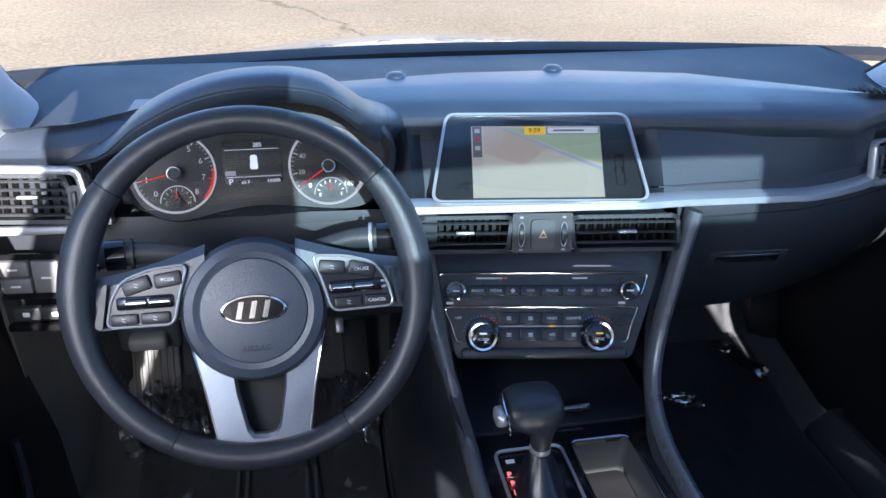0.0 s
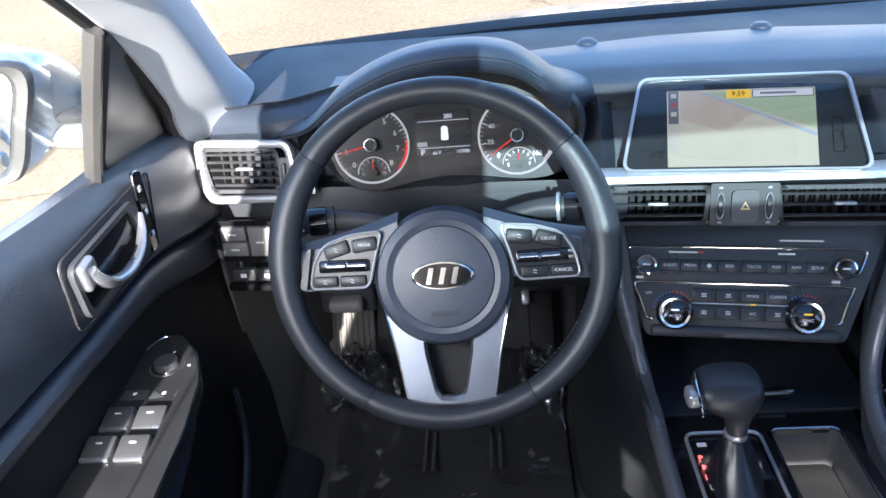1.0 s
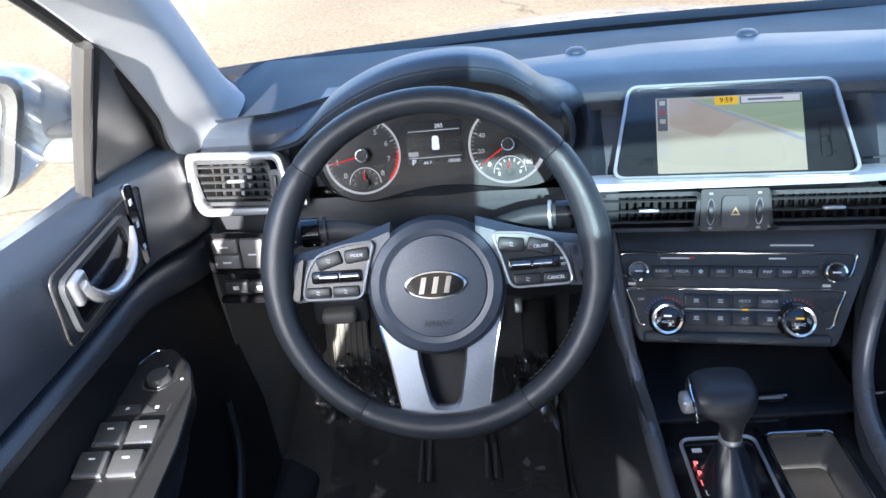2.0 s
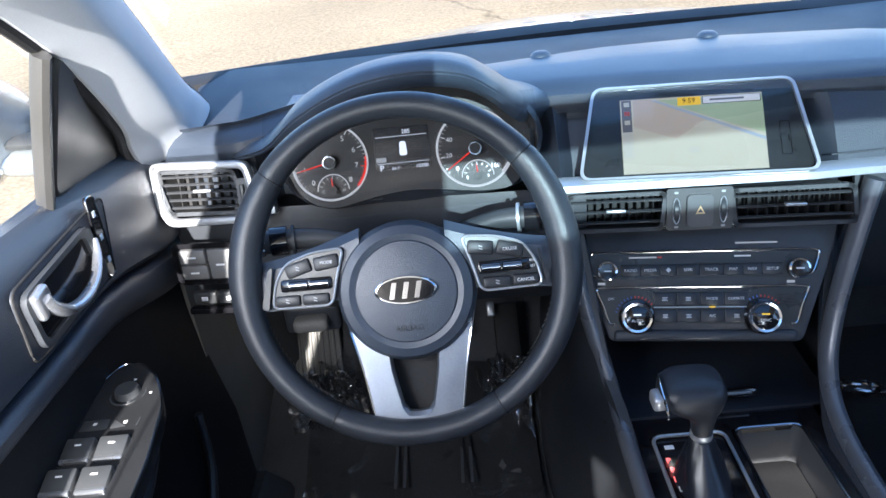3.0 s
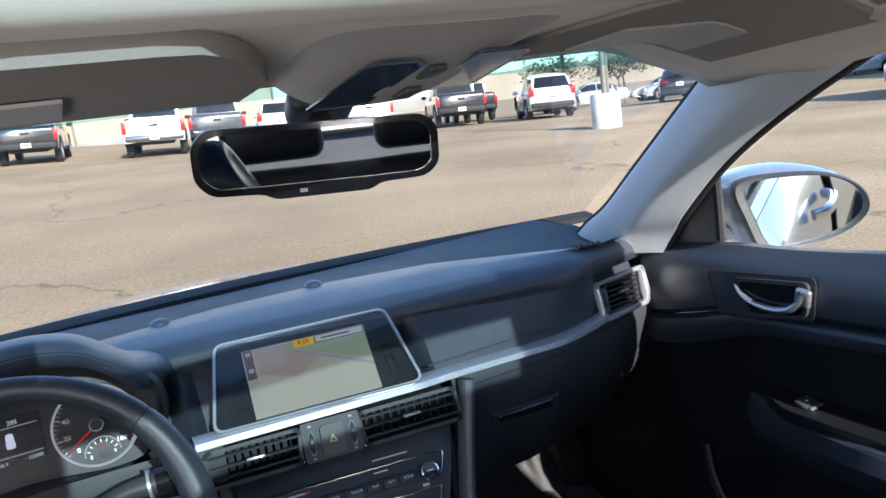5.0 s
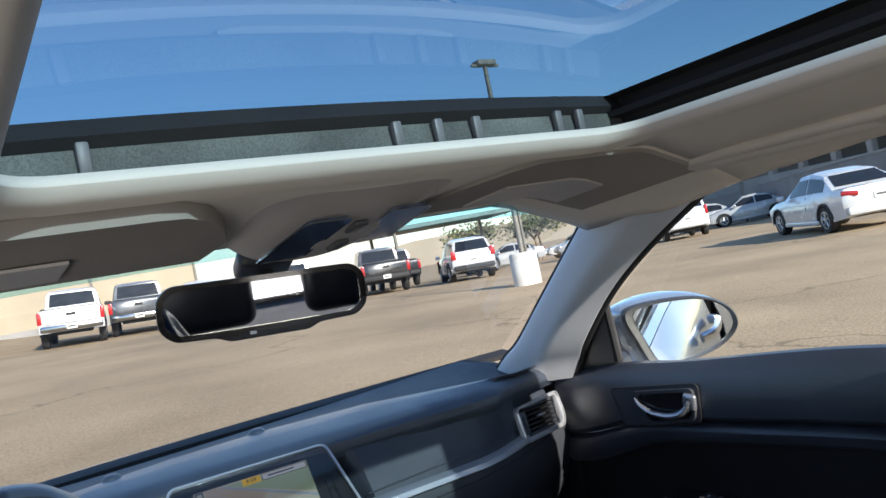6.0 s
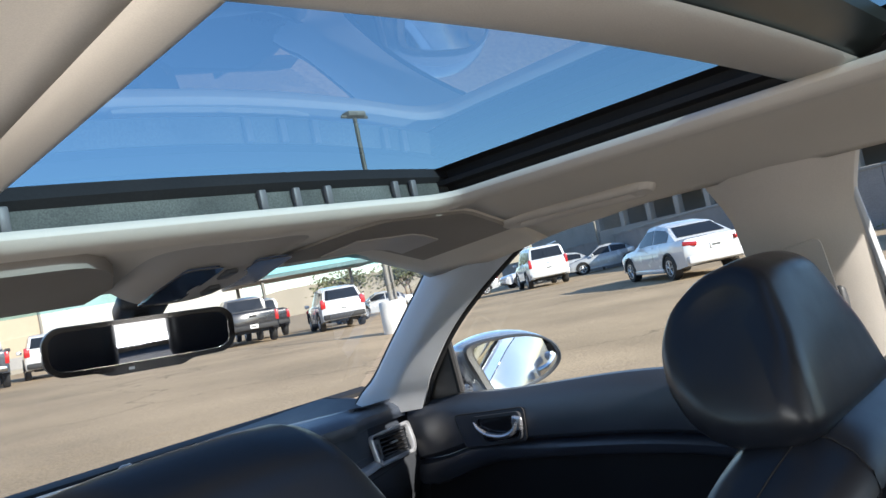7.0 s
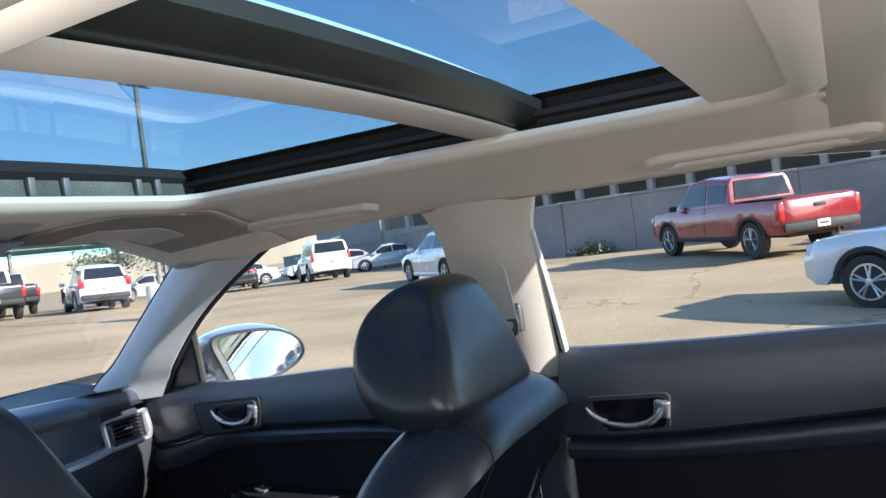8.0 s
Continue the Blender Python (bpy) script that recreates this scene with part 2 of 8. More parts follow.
def words(name, body, size, m, material, parent, depth=0.0003, label=""):
    """Raised lettering as a mesh; m places its x, y plane."""
    cu = bpy.data.curves.new(name, "FONT")
    cu.body, cu.size, cu.align_x, cu.align_y, cu.extrude, cu.resolution_u = body, size, "CENTER", "CENTER", depth, 2
    tmp = new(name, cu)
    me = bpy.data.meshes.new_from_object(tmp.evaluated_get(bpy.context.evaluated_depsgraph_get()))
    bpy.data.objects.remove(tmp)
    me.materials.clear()
    me.materials.append(material)
    ob = new(name, me)
    ob.matrix_basis = m
    ob.parent = parent
    return tagged(ob, label)


FACE = pose(0, 0, 0, 90, 0, 0)


# ---- cabin shell ----
def mirrored(f):
    for s in (-1, 1):
        f(s)


def cabin_floor():
    rings = []
    for x in steps(-0.74, 0.74, 24):
        tun = table(abs(x), [(0.0, 0.16), (0.10, 0.16), (0.16, 0.0)])
        rings.append([(x, y, z + (tun if y < 0.9 else 0)) for y, z in ((-1.75, 0.30), (-0.9, 0.26), (-0.2, 0.26), (0.35, 0.28), (0.62, 0.36), (0.80, 0.52), (0.84, 0.75))])
    ob = part("floor", slab(rings, (0, 0, -0.03)), FABRICBLK)
    tagged(ob, "black carpeted car floor with a raised tunnel", "floor", kind="structure")
    rings = [[(x, y, z) for y, z in ((0.80, 0.20), (0.80, 0.6), (0.82, 0.90))] for x in (-0.62, 0.62)]
    tagged(part("wall_front", slab(rings, (0, 0.02, 0)), RUBBER), "black firewall behind the dashboard", "bulkhead", kind="structure")
    rings = [[(x, y, z) for y, z in ((-1.78, 0.25), (-1.85, 0.6), (-1.96, 0.90))] for x in (-0.74, 0.74)]
    tagged(part("wall_rear", slab(rings, (0, -0.02, 0)), FABRICBLK), "black bulkhead behind the rear bench", "bulkhead", kind="structure")


def glass_x(y, z):
    """Half width of the side glass at a height."""
    return 0.735 - 0.38 * (z - 1.0) - 0.28 * (z - 1.0) ** 2 - 0.02 * max(0.0, y) - 0.03 * max(0.0, -y - 0.6)


WIN_TOP = [(-1.55, 1.19), (-1.30, 1.275), (-1.0, 1.302), (-0.75, 1.315), (-0.45, 1.315), (-0.30, 1.298), (-0.12, 1.235), (0.06, 1.135), (0.22, 1.035), (0.27, 1.0)]


def sill_z(y):
    return table(y, [(-1.5, 1.06), (-0.75, 1.035), (-0.35, 1.015), (0.1, 0.99), (0.3, 0.975)])


def win_top(y):
    for (y0, z0), (y1, z1) in zip(WIN_TOP, WIN_TOP[1:]):
        if y <= y1:
            return lerp(z0, z1, (y - y0) / (y1 - y0))
    return 1.0


def side_glass(s):
    for tag, ya, yb in (("front", -0.61, 0.13), ("rear", -1.50, -0.70)):
        rings = []
        for y in steps(ya, yb, 14):
            z0, z1 = sill_z(y) - 0.02, win_top(y) + 0.012
            rings.append([(s * (glass_x(y, z) + 0.012), y, z) for z in steps(z0, max(z0 + 0.01, z1), 6)])
        ob = part("window_1" if (s < 0 and tag == "front") else "window_2" if tag == "front" else "window_3" if s < 0 else "window_4", loft(rings, closed=False), SIDEGLASS)
        ob.visible_shadow = False
        tagged(ob, "clear closed side window of the " + tag + " door", "car window", kind="structure")


PILLAR_F = [(0.676, 0.50, 0.965), (0.673, 0.44, 1.008), (0.668, 0.375, 1.046), (0.655, 0.27, 1.126), (0.642, 0.158, 1.212), (0.626, 0.045, 1.296)]
PILLAR_R = [(0.715, 0.285, 0.962), (0.705, 0.245, 1.003), (0.684, 0.195, 1.048), (0.664, 0.087, 1.138), (0.650, -0.03, 1.212), (0.630, -0.175, 1.284)]


def a_pillar(s):
    """Faceted trim between the windshield edge and the door seal."""
    fore, aft = smoothpath(PILLAR_F, 5), smoothpath(PILLAR_R, 5)
    inn = Vector((-0.86, -0.42, -0.28)).normalized()
    rings = []
    for a, b_ in zip(fore, aft):
        ring = [a + Vector((0.03, 0.012, 0.012)), a]
        ring += [lerp(a, b_, u) + inn * d for u, d in ((0.06, 0.008), (0.16, 0.0150), (0.28, 0.0205), (0.40, 0.0245), (0.47, 0.0258), (0.53, 0.0250), (0.60, 0.0222), (0.74, 0.0148), (0.90, 0.0060))]
        ring += [b_, b_ + Vector((0.03, 0.0, 0.012))]
        rings.append([(s * p.x, p.y, p.z) for p in ring])
    tagged(part("trim_pillar_front", slab(rings, 0.004), APILLAR), "pale grey windshield pillar trim, smooth moulded plastic", "pillar trim", kind="structure")
    edge = [(s * (p.x + 0.006), p.y + 0.006, p.z + 0.004) for p in fore]
    tagged(part("trim_glass_edge", tube(edge, 0.006, 0.006, 8), RUBBER), "black glass edge along the windshield pillar", "seal", kind="structure")
    path = [(s * (p.x + 0.010), p.y - 0.004, p.z - 0.002) for p in aft] + smoothpath([(s * 0.622, -0.22, 1.300), (s * 0.602, -0.42, 1.325), (s * 0.600, -0.62, 1.325)], 8)
    tagged(part("trim_door_seal", tube(path, 0.006, 0.007, 8), RUBBER), "black rubber door seal along the opening", "seal", kind="structure")


def b_pillar(s):
    rings = []
    for z in steps(0.985, 1.345, 14):
        x = glass_x(-0.65, z) if z > 1.0 else 0.735 + 0.02 * (1.0 - z)
        w = 0.085 if z > 1.26 else 0.078
        w += 0.10 * max(0.0, z - 1.27) * 4
        yc = -0.652 - 0.06 * (z - 1.0)
        rings.append([(s * (x + 0.006), yc + w + 0.002, z), (s * (x - 0.004), yc + w, z), (s * (x - 0.020), yc + w * 0.55, z), (s * (x - 0.024), yc, z), (s * (x - 0.020), yc - w * 0.55, z), (s * (x + 0.002), yc - w, z), (s * (x + 0.010), yc - w - 0.002, z)])
    ob = part("trim_pillar_middle", slab(rings, 0.004), PILLAR)
    tagged(ob, "pale grey centre pillar trim with a seat belt guide", "pillar trim", kind="structure")
    low = [[(s * (0.752 - 0.018 * math.cos(a)), -0.648 + 0.088 * math.sin(a), z) for a in steps(-1.9, 1.9, 8)] for z in (0.30, 0.7, 1.005)]
    tagged(part("trim_pillar_lower", slab(low, 0.003), DASHLOW), "black lower centre pillar trim", "pillar trim", kind="structure")
    panel = rounded([(-0.055, -0.02), (0.05, -0.02), (0.05, 0.105), (-0.055, 0.085)], 0.012)
    x = glass_x(-0.65, 1.16) - 0.027
    m = Matrix.Translation((s * x, -0.65, 1.12)) @ pose(0, 0, 0, 0, -18 * s, 0) @ pose(0, 0, 0, 0, 0, -90 * s)
    part("panel", prism([(a, b_ - 0.02) for a, b_ in panel], -0.004, 0.0015, m=m), PILLAR, ob)
    path = smoothpath([(s * (glass_x(-0.75, z) + 0.006), -0.737 - 0.010 * (z - 1.0), z) for z in steps(0.93, 1.31, 6)], 4)
    tagged(part("trim_pillar_seal", tube(path, 0.003, 0.003, 8), RUBBER), "black rubber seal at the rear door edge", "seal", kind="structure")
    edge = [(p.x + s * 0.003, p.y - 0.009, p.z) for p in path]
    tagged(part("trim_door_edge", tube(edge, 0.006, 0.0065, 10), APILLAR), "pale inner edge of the rear door frame", "door trim", kind="structure")


def seat_belt(s):
    b = thing("seat_belt", "black seat belt on its pillar loop beside the front seat", "seat belt", (s * 0.648, -0.675, 1.09), group="seat belts")
    part("guide", ringplate(oblong(0, 0, 0.05, 0.04, 0.015), oblong(0, 0.002, 0.034, 0.012, 0.005), 0.008, m=pose(0, 0, 0, 0, 0, 90 if s > 0 else -90)), DARKCHROME, b, "metal belt guide")
    part("cover", rbox(0.02, 0.045, 0.05, 0.006, 3, Matrix.Translation((s * 0.012, -0.005, 0.012))), DASHLOW, b, "black plastic cover")
    rings = [[(s * dx, y, z) for y in (-0.016, 0.016)] for dx, z in ((0.0, 0.0), (0.012, -0.15), (0.03, -0.35), (0.05, -0.6))]
    part("webbing", slab(rings, 0.0016), FABRICBLK, b, "black woven webbing")


def c_pillar(s):
    rings = []
    for i in range(11):
        t = i / 10
        z = lerp(1.0, 1.36, t)
        y0 = lerp(-1.62, -1.33, t)
        x = glass_x(y0, z) - 0.01
        rings.append([(s * (x + 0.02), y0 + 0.01, z), (s * (x - 0.01), y0, z), (s * (x - 0.06), y0 - 0.16, z), (s * (x - 0.10), y0 - 0.34, z)])
    tagged(part("trim_pillar_rear", slab(rings, 0.004), PILLAR), "pale grey rear pillar trim", "pillar trim", kind="structure")


# headliner: flat front panel, rails beside the opening, rear panel
LIP_L, LIP_R, LIP_F, LIP_B, LIP_Z = -0.314, 0.352, -0.285, -1.175, 1.352


def liner_z(x, y):
    e = abs(x - 0.02)
    side = -0.33 * max(0.0, e - 0.40) ** 1.0 - 1.1 * max(0.0, e - 0.52) ** 2
    fore = -0.075 * max(0.0, y + 0.33)
    aft = -0.12 * max(0.0, -y - 1.35) ** 1.3
    return LIP_Z + 0.004 + side + fore + aft


def edge_x(y):
    """Half width of the headliner at the roof rail."""
    return table(y, [(-1.75, 0.46), (-1.3, 0.565), (-0.9, 0.578), (-0.5, 0.580), (-0.33, 0.602), (-0.1, 0.622), (0.05, 0.61)])


def headliner():
    bm = bmesh.new()
    ys = steps(0.055, LIP_F + 0.02, 10)
    rings = []
    for y in ys:
        w = edge_x(y)
        rings.append([(x, y, liner_z(x, y)) for x in steps(-w, w, 36)])
    loft(rings, closed=False, bm=bm)
    ys = steps(LIP_B - 0.02, -1.85, 12)
    rings = []
    for y in ys:
        w = edge_x(y)
        rings.append([(x, y, liner_z(x, y)) for x in steps(-w, w, 36)])
    loft(rings, closed=False, bm=bm)
    for side in (0, 1):
        rings = []
        for y in steps(LIP_F + 0.02, LIP_B - 0.02, 20):
            w = edge_x(y)
            a, b_ = (-w, LIP_L - 0.02) if side == 0 else (LIP_R + 0.02, w)
            rings.append([(x, y, liner_z(x, y)) for x in steps(a, b_, 12)])
        loft(rings, closed=False, bm=bm)
    # rolled lip round the opening
    cx, cy = (LIP_L + LIP_R) / 2, (LIP_F + LIP_B) / 2
    rings = []
    for off, dz in ((0.0, 0.0015), (-0.010, -0.004), (-0.022, -0.004), (-0.030, 0.0), (-0.034, 0.006), (-0.033, 0.013)):
        o = oblong(cx, cy, LIP_R - LIP_L + 0.05 + 2 * off, LIP_F - LIP_B + 0.05 + 2 * off, 0.08 + off, 8)
        rings.append([(x, y, liner_z(x, y) + dz if off > -0.02 else LIP_Z + 0.004 + dz) for x, y in o])
    loft(rings, closed=True, caps=False, bm=bm)
    bmesh.ops.recalc_face_normals(bm, faces=bm.faces[:])
    ob = part("ceiling", bm, LINER)
    ob.modifiers.new("thick", "SOLIDIFY").thickness = 0.003
    tagged(ob, "pale grey cloth headliner with a large sunroof opening", "headliner", kind="structure")
    # painted roof skin above, with the opening
    outer = [[(x, y) for x, y in oblong(0.034, -0.80, 1.222, 1.72, 0.10, 8)], [(x, y) for x, y in oblong(cx, -0.79, 0.82, 1.26, 0.06, 8)]]
    rings = [[(x, y, 1.425 - 0.05 * (abs(x) / 0.63) ** 3 - 0.07 * max(0, y + 0.3) ** 1.2 - 0.05 * max(0, -y - 1.1)) for x, y in o] for o in outer]
    tagged(part("roof", slab([r + [r[0]] for r in rings], 0.006), PAINT), "silver painted steel roof with a glass panel cut-out", "roof", kind="structure")
    for s in (-1, 1):
        o = 0.0 if s < 0 else 0.066
        rings = [[(s * (0.572 + o), y, 1.385 - 0.07 * max(0, y + 0.3) - 0.08 * max(0, -y - 1.25)), (s * (0.586 + o), y, 1.352 - 0.09 * max(0, y + 0.3) - 0.10 * max(0, -y - 1.2)), (s * (0.594 + o * 0.6), y, min(1.322, win_top(y) + 0.016))] for y in steps(-0.35, -1.50, 14)]
        tagged(part("trim_roof_rail", slab(rings, 0.002), PAINT), "silver roof rail above the side windows", "roof rail", kind="structure")


def sunroof():
    cx = 0.02
    for name, y0, y1 in (("window_5", -0.215, -0.845), ("window_6", -0.862, -1.42)):
        rings = [[(x, y, 1.432 - 0.10 * (x - cx) ** 2 - 0.03 * max(0, y + 0.4)) for x in steps(-0.385, 0.425, 14)] for y in steps(y0, y1, 8)]
        ob = part(name, loft(rings, closed=False), ROOFGLASS)
        tagged(ob, "tinted panoramic sunroof glass panel", "sunroof", kind="structure")
    st = thing("sunroof_frame", "black metal track frame inside the sunroof opening", "sunroof frame", (0, 0, 0))
    for s, x in ((-1, -0.350), (1, 0.392)):
        prof = [(0.0, 1.372), (0.012 * s, 1.376), (0.012 * s, 1.386), (-0.010 * s, 1.388), (-0.010 * s, 1.395), (0.014 * s, 1.398), (0.018 * s, 1.412), (-0.004 * s, 1.416), (0.055 * s, 1.424), (0.06 * s, 1.366), (0.0, 1.362)]
        rings = [[(x - 0.018 * s + dx, y, z) for dx, z in prof] for y in steps(-0.24, -1.40, 6)]
        part("side_track", loft(rings), RUBBER, st)
    rings = [[(x, y, z - 0.05 * (x - cx) ** 2) for y, z in ((-0.255, 1.398), (-0.262, 1.408), (-0.250, 1.424), (-0.20, 1.424), (-0.205, 1.395), (-0.23, 1.392))] for x in steps(-0.38, 0.42, 12)]
    part("front_rail", loft(rings), RUBBER, st)
    rings = [[(x, y, z - 0.03 * (x - cx) ** 2) for y, z in ((-0.262, 1.372), (-0.258, 1.397), (-0.235, 1.396), (-0.235, 1.368))] for x in steps(-0.36, 0.40, 12)]
    part("wind_deflector", loft(rings), DEFLECT, st, "dusty grey mesh wind deflector")
    for x in (-0.30, -0.235, 0.05, 0.10, 0.15, 0.27, 0.305):
        part("clip", rbox(0.010, 0.008, 0.026, 0.002, 2, Matrix.Translation((x, -0.266, 1.386))), GREYBTN, st)
    rings = []
    for x in steps(-0.40, 0.44, 20):
        d = -0.012 * (x - cx) ** 2 / 0.16
        rings.append([(x, y, z + d) for y, z in ((-0.772, 1.408), (-0.776, 1.398), (-0.80, 1.386), (-0.835, 1.384), (-0.868, 1.392), (-0.884, 1.404), (-0.886, 1.416), (-0.83, 1.424), (-0.78, 1.422))])
    part("cross_member", loft(rings), CROSS, st, "dark olive painted cross member")
    rings = []
    for x in steps(-0.40, 0.425, 20):
        d = -0.012 * (x - cx) ** 2 / 0.16 - 0.003
        rings.append([(x, y, z + d) for y, z in ((-0.766, 1.412), (-0.769, 1.398), (-0.780, 1.389), (-0.802, 1.3815), (-0.842, 1.3810), (-0.852, 1.387), (-0.80, 1.392), (-0.775, 1.404), (-0.770, 1.416))])
    part("cross_trim", loft(rings), PILLAR, st, "beige plastic cover on the front of the cross member")
    shade = thing("sunshade_panel", "grey cloth sunshade panel slid back under the rear glass", "sunshade", (0, 0, 0))
    rings = [[(x, y, 1.365 - 0.05 * (x - cx) ** 2) for x in steps(-0.33, 0.375, 10)] for y in (-1.085, -1.15, -1.35)]
    part("panel", slab(rings, (0, 0, 0.012)), LINER, shade)


def windshield():
    rings = []
    for t in steps(0, 1, 12):
        row = []
        for x in steps(-1, 1, 20):
            yb = 0.93 - 0.36 * x * x
            yt = 0.035 - 0.06 * x * x
            xx = lerp(0.75, 0.67, t) * x
            row.append((xx, lerp(yb, yt, t), lerp(0.955 + 0.045 * x * x, 1.345 - 0.02 * x * x, t) + 0.02 * math.sin(math.pi * t)))
        rings.append(row)
    ob = part("window_7", loft(rings, closed=False), WINDSHIELD)
    ob.visible_shadow = False
    tagged(ob, "large raked windshield", "windshield", kind="structure")
    rings = []
    for t in steps(0.915, 0.985, 4):
        rings.append([(lerp(0.70, 0.64, t) * x, lerp(0.93 - 0.36 * x * x, 0.035 - 0.06 * x * x, t) - 0.002, lerp(0.955, 1.345 - 0.02 * x * x, t) + 0.02 * math.sin(math.pi * t) - 0.003) for x in steps(-0.99, 0.99, 20)])
    ob = part("trim_shade_band", loft(rings, closed=False), TINTBAND)
    ob.visible_shadow = False
    tagged(ob, "blue-green tinted shade band along the top of the windshield", "tint band", kind="structure")
    rows = []
    for x in steps(-1, 1, 30):
        yb = 0.93 - 0.36 * x * x
        rows.append([(0.755 * x, yb + dy, z + 0.048 * x * x) for dy, z in ((-0.06, 0.958), (-0.02, 0.966), (0.0, 0.962), (0.04, 0.955))])
    tagged(part("trim_cowl_edge", slab(rows, (0, 0, -0.01)), RUBBER), "black cowl edge along the base of the windshield", "cowl", kind="structure")


DEFLECT = mat("dusty grey mesh", (0.11, 0.12, 0.11), 0.8, grain=0.3, gscale=500, stain=0.35, sscale=10)
CROSS = mat("satin olive frame paint", (0.035, 0.038, 0.035), 0.35, metal=0.2, stain=0.15, sscale=7)
cabin_floor()
mirrored(side_glass)
mirrored(a_pillar)
mirrored(b_pillar)
mirrored(c_pillar)
mirrored(seat_belt)
headliner()
sunroof()
windshield()


# ---- doors ----
DOORLOW = mat("matt black door plastic", (0.008, 0.009, 0.012), 0.55, grain=0.15, gscale=700, bump=0.3, bscale=900, stain=0.12, sscale=9, spec=0.3)


def door(s, y0, y1, rear):
    """Closed door: padded upper panel, dark lower panel, armrest pod, handle, pocket, sail and outer skin."""
    nm = {(-1, 0): "door_1", (1, 0): "door_2", (-1, 1): "door_3", (1, 1): "door_4"}[(s, rear)]
    d = thing(nm, "closed black car door with a padded upper panel and silver handle", "car door", (0, 0, 0), kind="structure")
    ys = steps(y0, y1, 26)

    crease = (lambda y: table(y, [(-1.5, 0.945), (-0.75, 0.875), (-0.35, 0.900), (0.05, 0.885), (0.33, 0.835)]))
    rings = []
    for y in ys:
        c, t = crease(y), sill_z(y) + (0.020 if s < 0 and not rear else 0.0)
        rings.append([(s * x, y, z) for x, z in ((0.733, c - 0.002), (0.714, c + 0.003), (0.704, c + 0.012), (0.702, lerp(c, t, 0.40)), (0.708, t - 0.034), (0.716, t - 0.014), (0.728, t - 0.002), (0.748, t - 0.002))])
    part("upper_panel", slab(rings, 0.006), DOORPAD, d, "soft black vinyl")
    rings = []
    for y in ys:
        c = crease(y)
        h = table(y, [(-1.5, 0.05), (-0.6, 0.035), (-0.1, 0.038), (0.33, 0.060)])
        rings.append([(s * x, y, z) for x, z in ((0.736, c - 0.002), (0.716, c - 0.004), (0.7085, c - 0.010), (0.706, c - 0.4 * h), (0.709, c - 0.75 * h), (0.718, c - h), (0.736, c - 1.1 * h))])
    part("middle_band", slab(rings, 0.004), DOORPAD, d, "soft black vinyl")
    rings = []
    for y in ys:
        c = crease(y)
        rings.append([(s * x, y, z) for x, z in ((0.738, c - 0.02), (0.740, lerp(c, 0.74, 0.5)), (0.742, 0.74), (0.735, 0.62), (0.715, 0.50), (0.712, 0.36), (0.73, 0.30))])
    part("lower_panel", slab(rings, 0.006), DOORLOW, d)
    # armrest pod
    ya = y1 - (0.21 if not rear else 0.12)
    rings = []
    for i, y in enumerate(steps(ya, y0 + 0.02, 16)):
        t = min(1.0, i / 6)
        w = 0.095 * (t ** 0.5 if t > 0 else 0.05)
        z = (0.755 if s < 0 or rear else 0.744) - 0.02 * (1 - t)
        xo = 0.745
        rings.append([(s * xo, y, z - 0.004), (s * (xo - w * 0.7), y, z), (s * (xo - w), y, z - 0.010), (s * (xo - w - 0.008), y, z - 0.035), (s * (xo - w * 0.9), y, z - 0.075), (s * xo, y, z - 0.13)])
    part("armrest", loft(rings), DOORPAD, d, "black padded armrest")
    part("pocket_trim", tube(smoothpath([(s * 0.712, y1 - 0.13, 0.60), (s * 0.70, y1 - 0.18, 0.50), (s * 0.695, y1 - 0.36, 0.42), (s * 0.695, y0 + 0.05, 0.39)], 6), 0.006, 0.012, 8), DASHLOW, d)
    # handle
    hy = 0.0 if not rear else -0.85
    hz = 0.947 if not rear else 0.925
    if s > 0 and not rear:
        hy, hz = 0.035, 0.918
    m = Matrix.Translation((s * 0.7035, hy, hz)) @ pose(0, 0, 0, 0, 0, -90 * s)
    k = s
    if not rear:
        plate = rounded([(-0.125, 0.040), (0.085, 0.034), (0.090, -0.040), (-0.098, -0.046)] if s < 0 else [(-0.132, 0.025), (0.075, 0.041), (0.070, -0.028), (-0.112, -0.047)], 0.012, 4)
        plate = [(k * a, b_) for a, b_ in plate]
        part("handle_plate", prism(plate, -0.0025, 0.0, m=m @ Matrix.Translation((0, 0.0005, 0))), DOORPAD, d, "flush black handle plate")
        part("handle_plate_edge", tube([m @ Vector((a, -0.0018, b_)) for a, b_ in plate], 0.0014, seg=6, loop=True), RUBBER, d)
    outer = rounded([(-0.075, -0.034), (0.075, -0.036), (0.080, 0.026), (-0.066, 0.032)] if s < 0 else [(-0.052, -0.042), (0.062, -0.024), (0.068, 0.034), (-0.077, 0.022)] if not rear else [(-0.050, -0.037), (0.069, -0.026), (0.075, 0.036), (-0.074, 0.028)], 0.014, 4)
    outer = [(k * a, b_) for a, b_ in outer]
    inner = [(a * 0.86 + 0.004 * k, b_ * 0.80) for a, b_ in outer]
    part("handle_bezel", ringplate(outer, inner, -0.009, m=m), DASHLOW, d, "gloss black handle surround")
    part("handle_cup", prism(inner, 0.002, m=m @ Matrix.Translation((0, -0.0045, 0))), PIANO, d)
    pts = smoothpath([(k * -0.068, -0.010, 0.012), (k * -0.056, -0.015, -0.006), (k * -0.030, -0.021, -0.021), (k * 0.005, -0.024, -0.026), (k * 0.034, -0.022, -0.020), (k * 0.052, -0.018, -0.004), (k * 0.060, -0.014, 0.012)], 6)
    near = 0.6 if s > 0 else 0.8
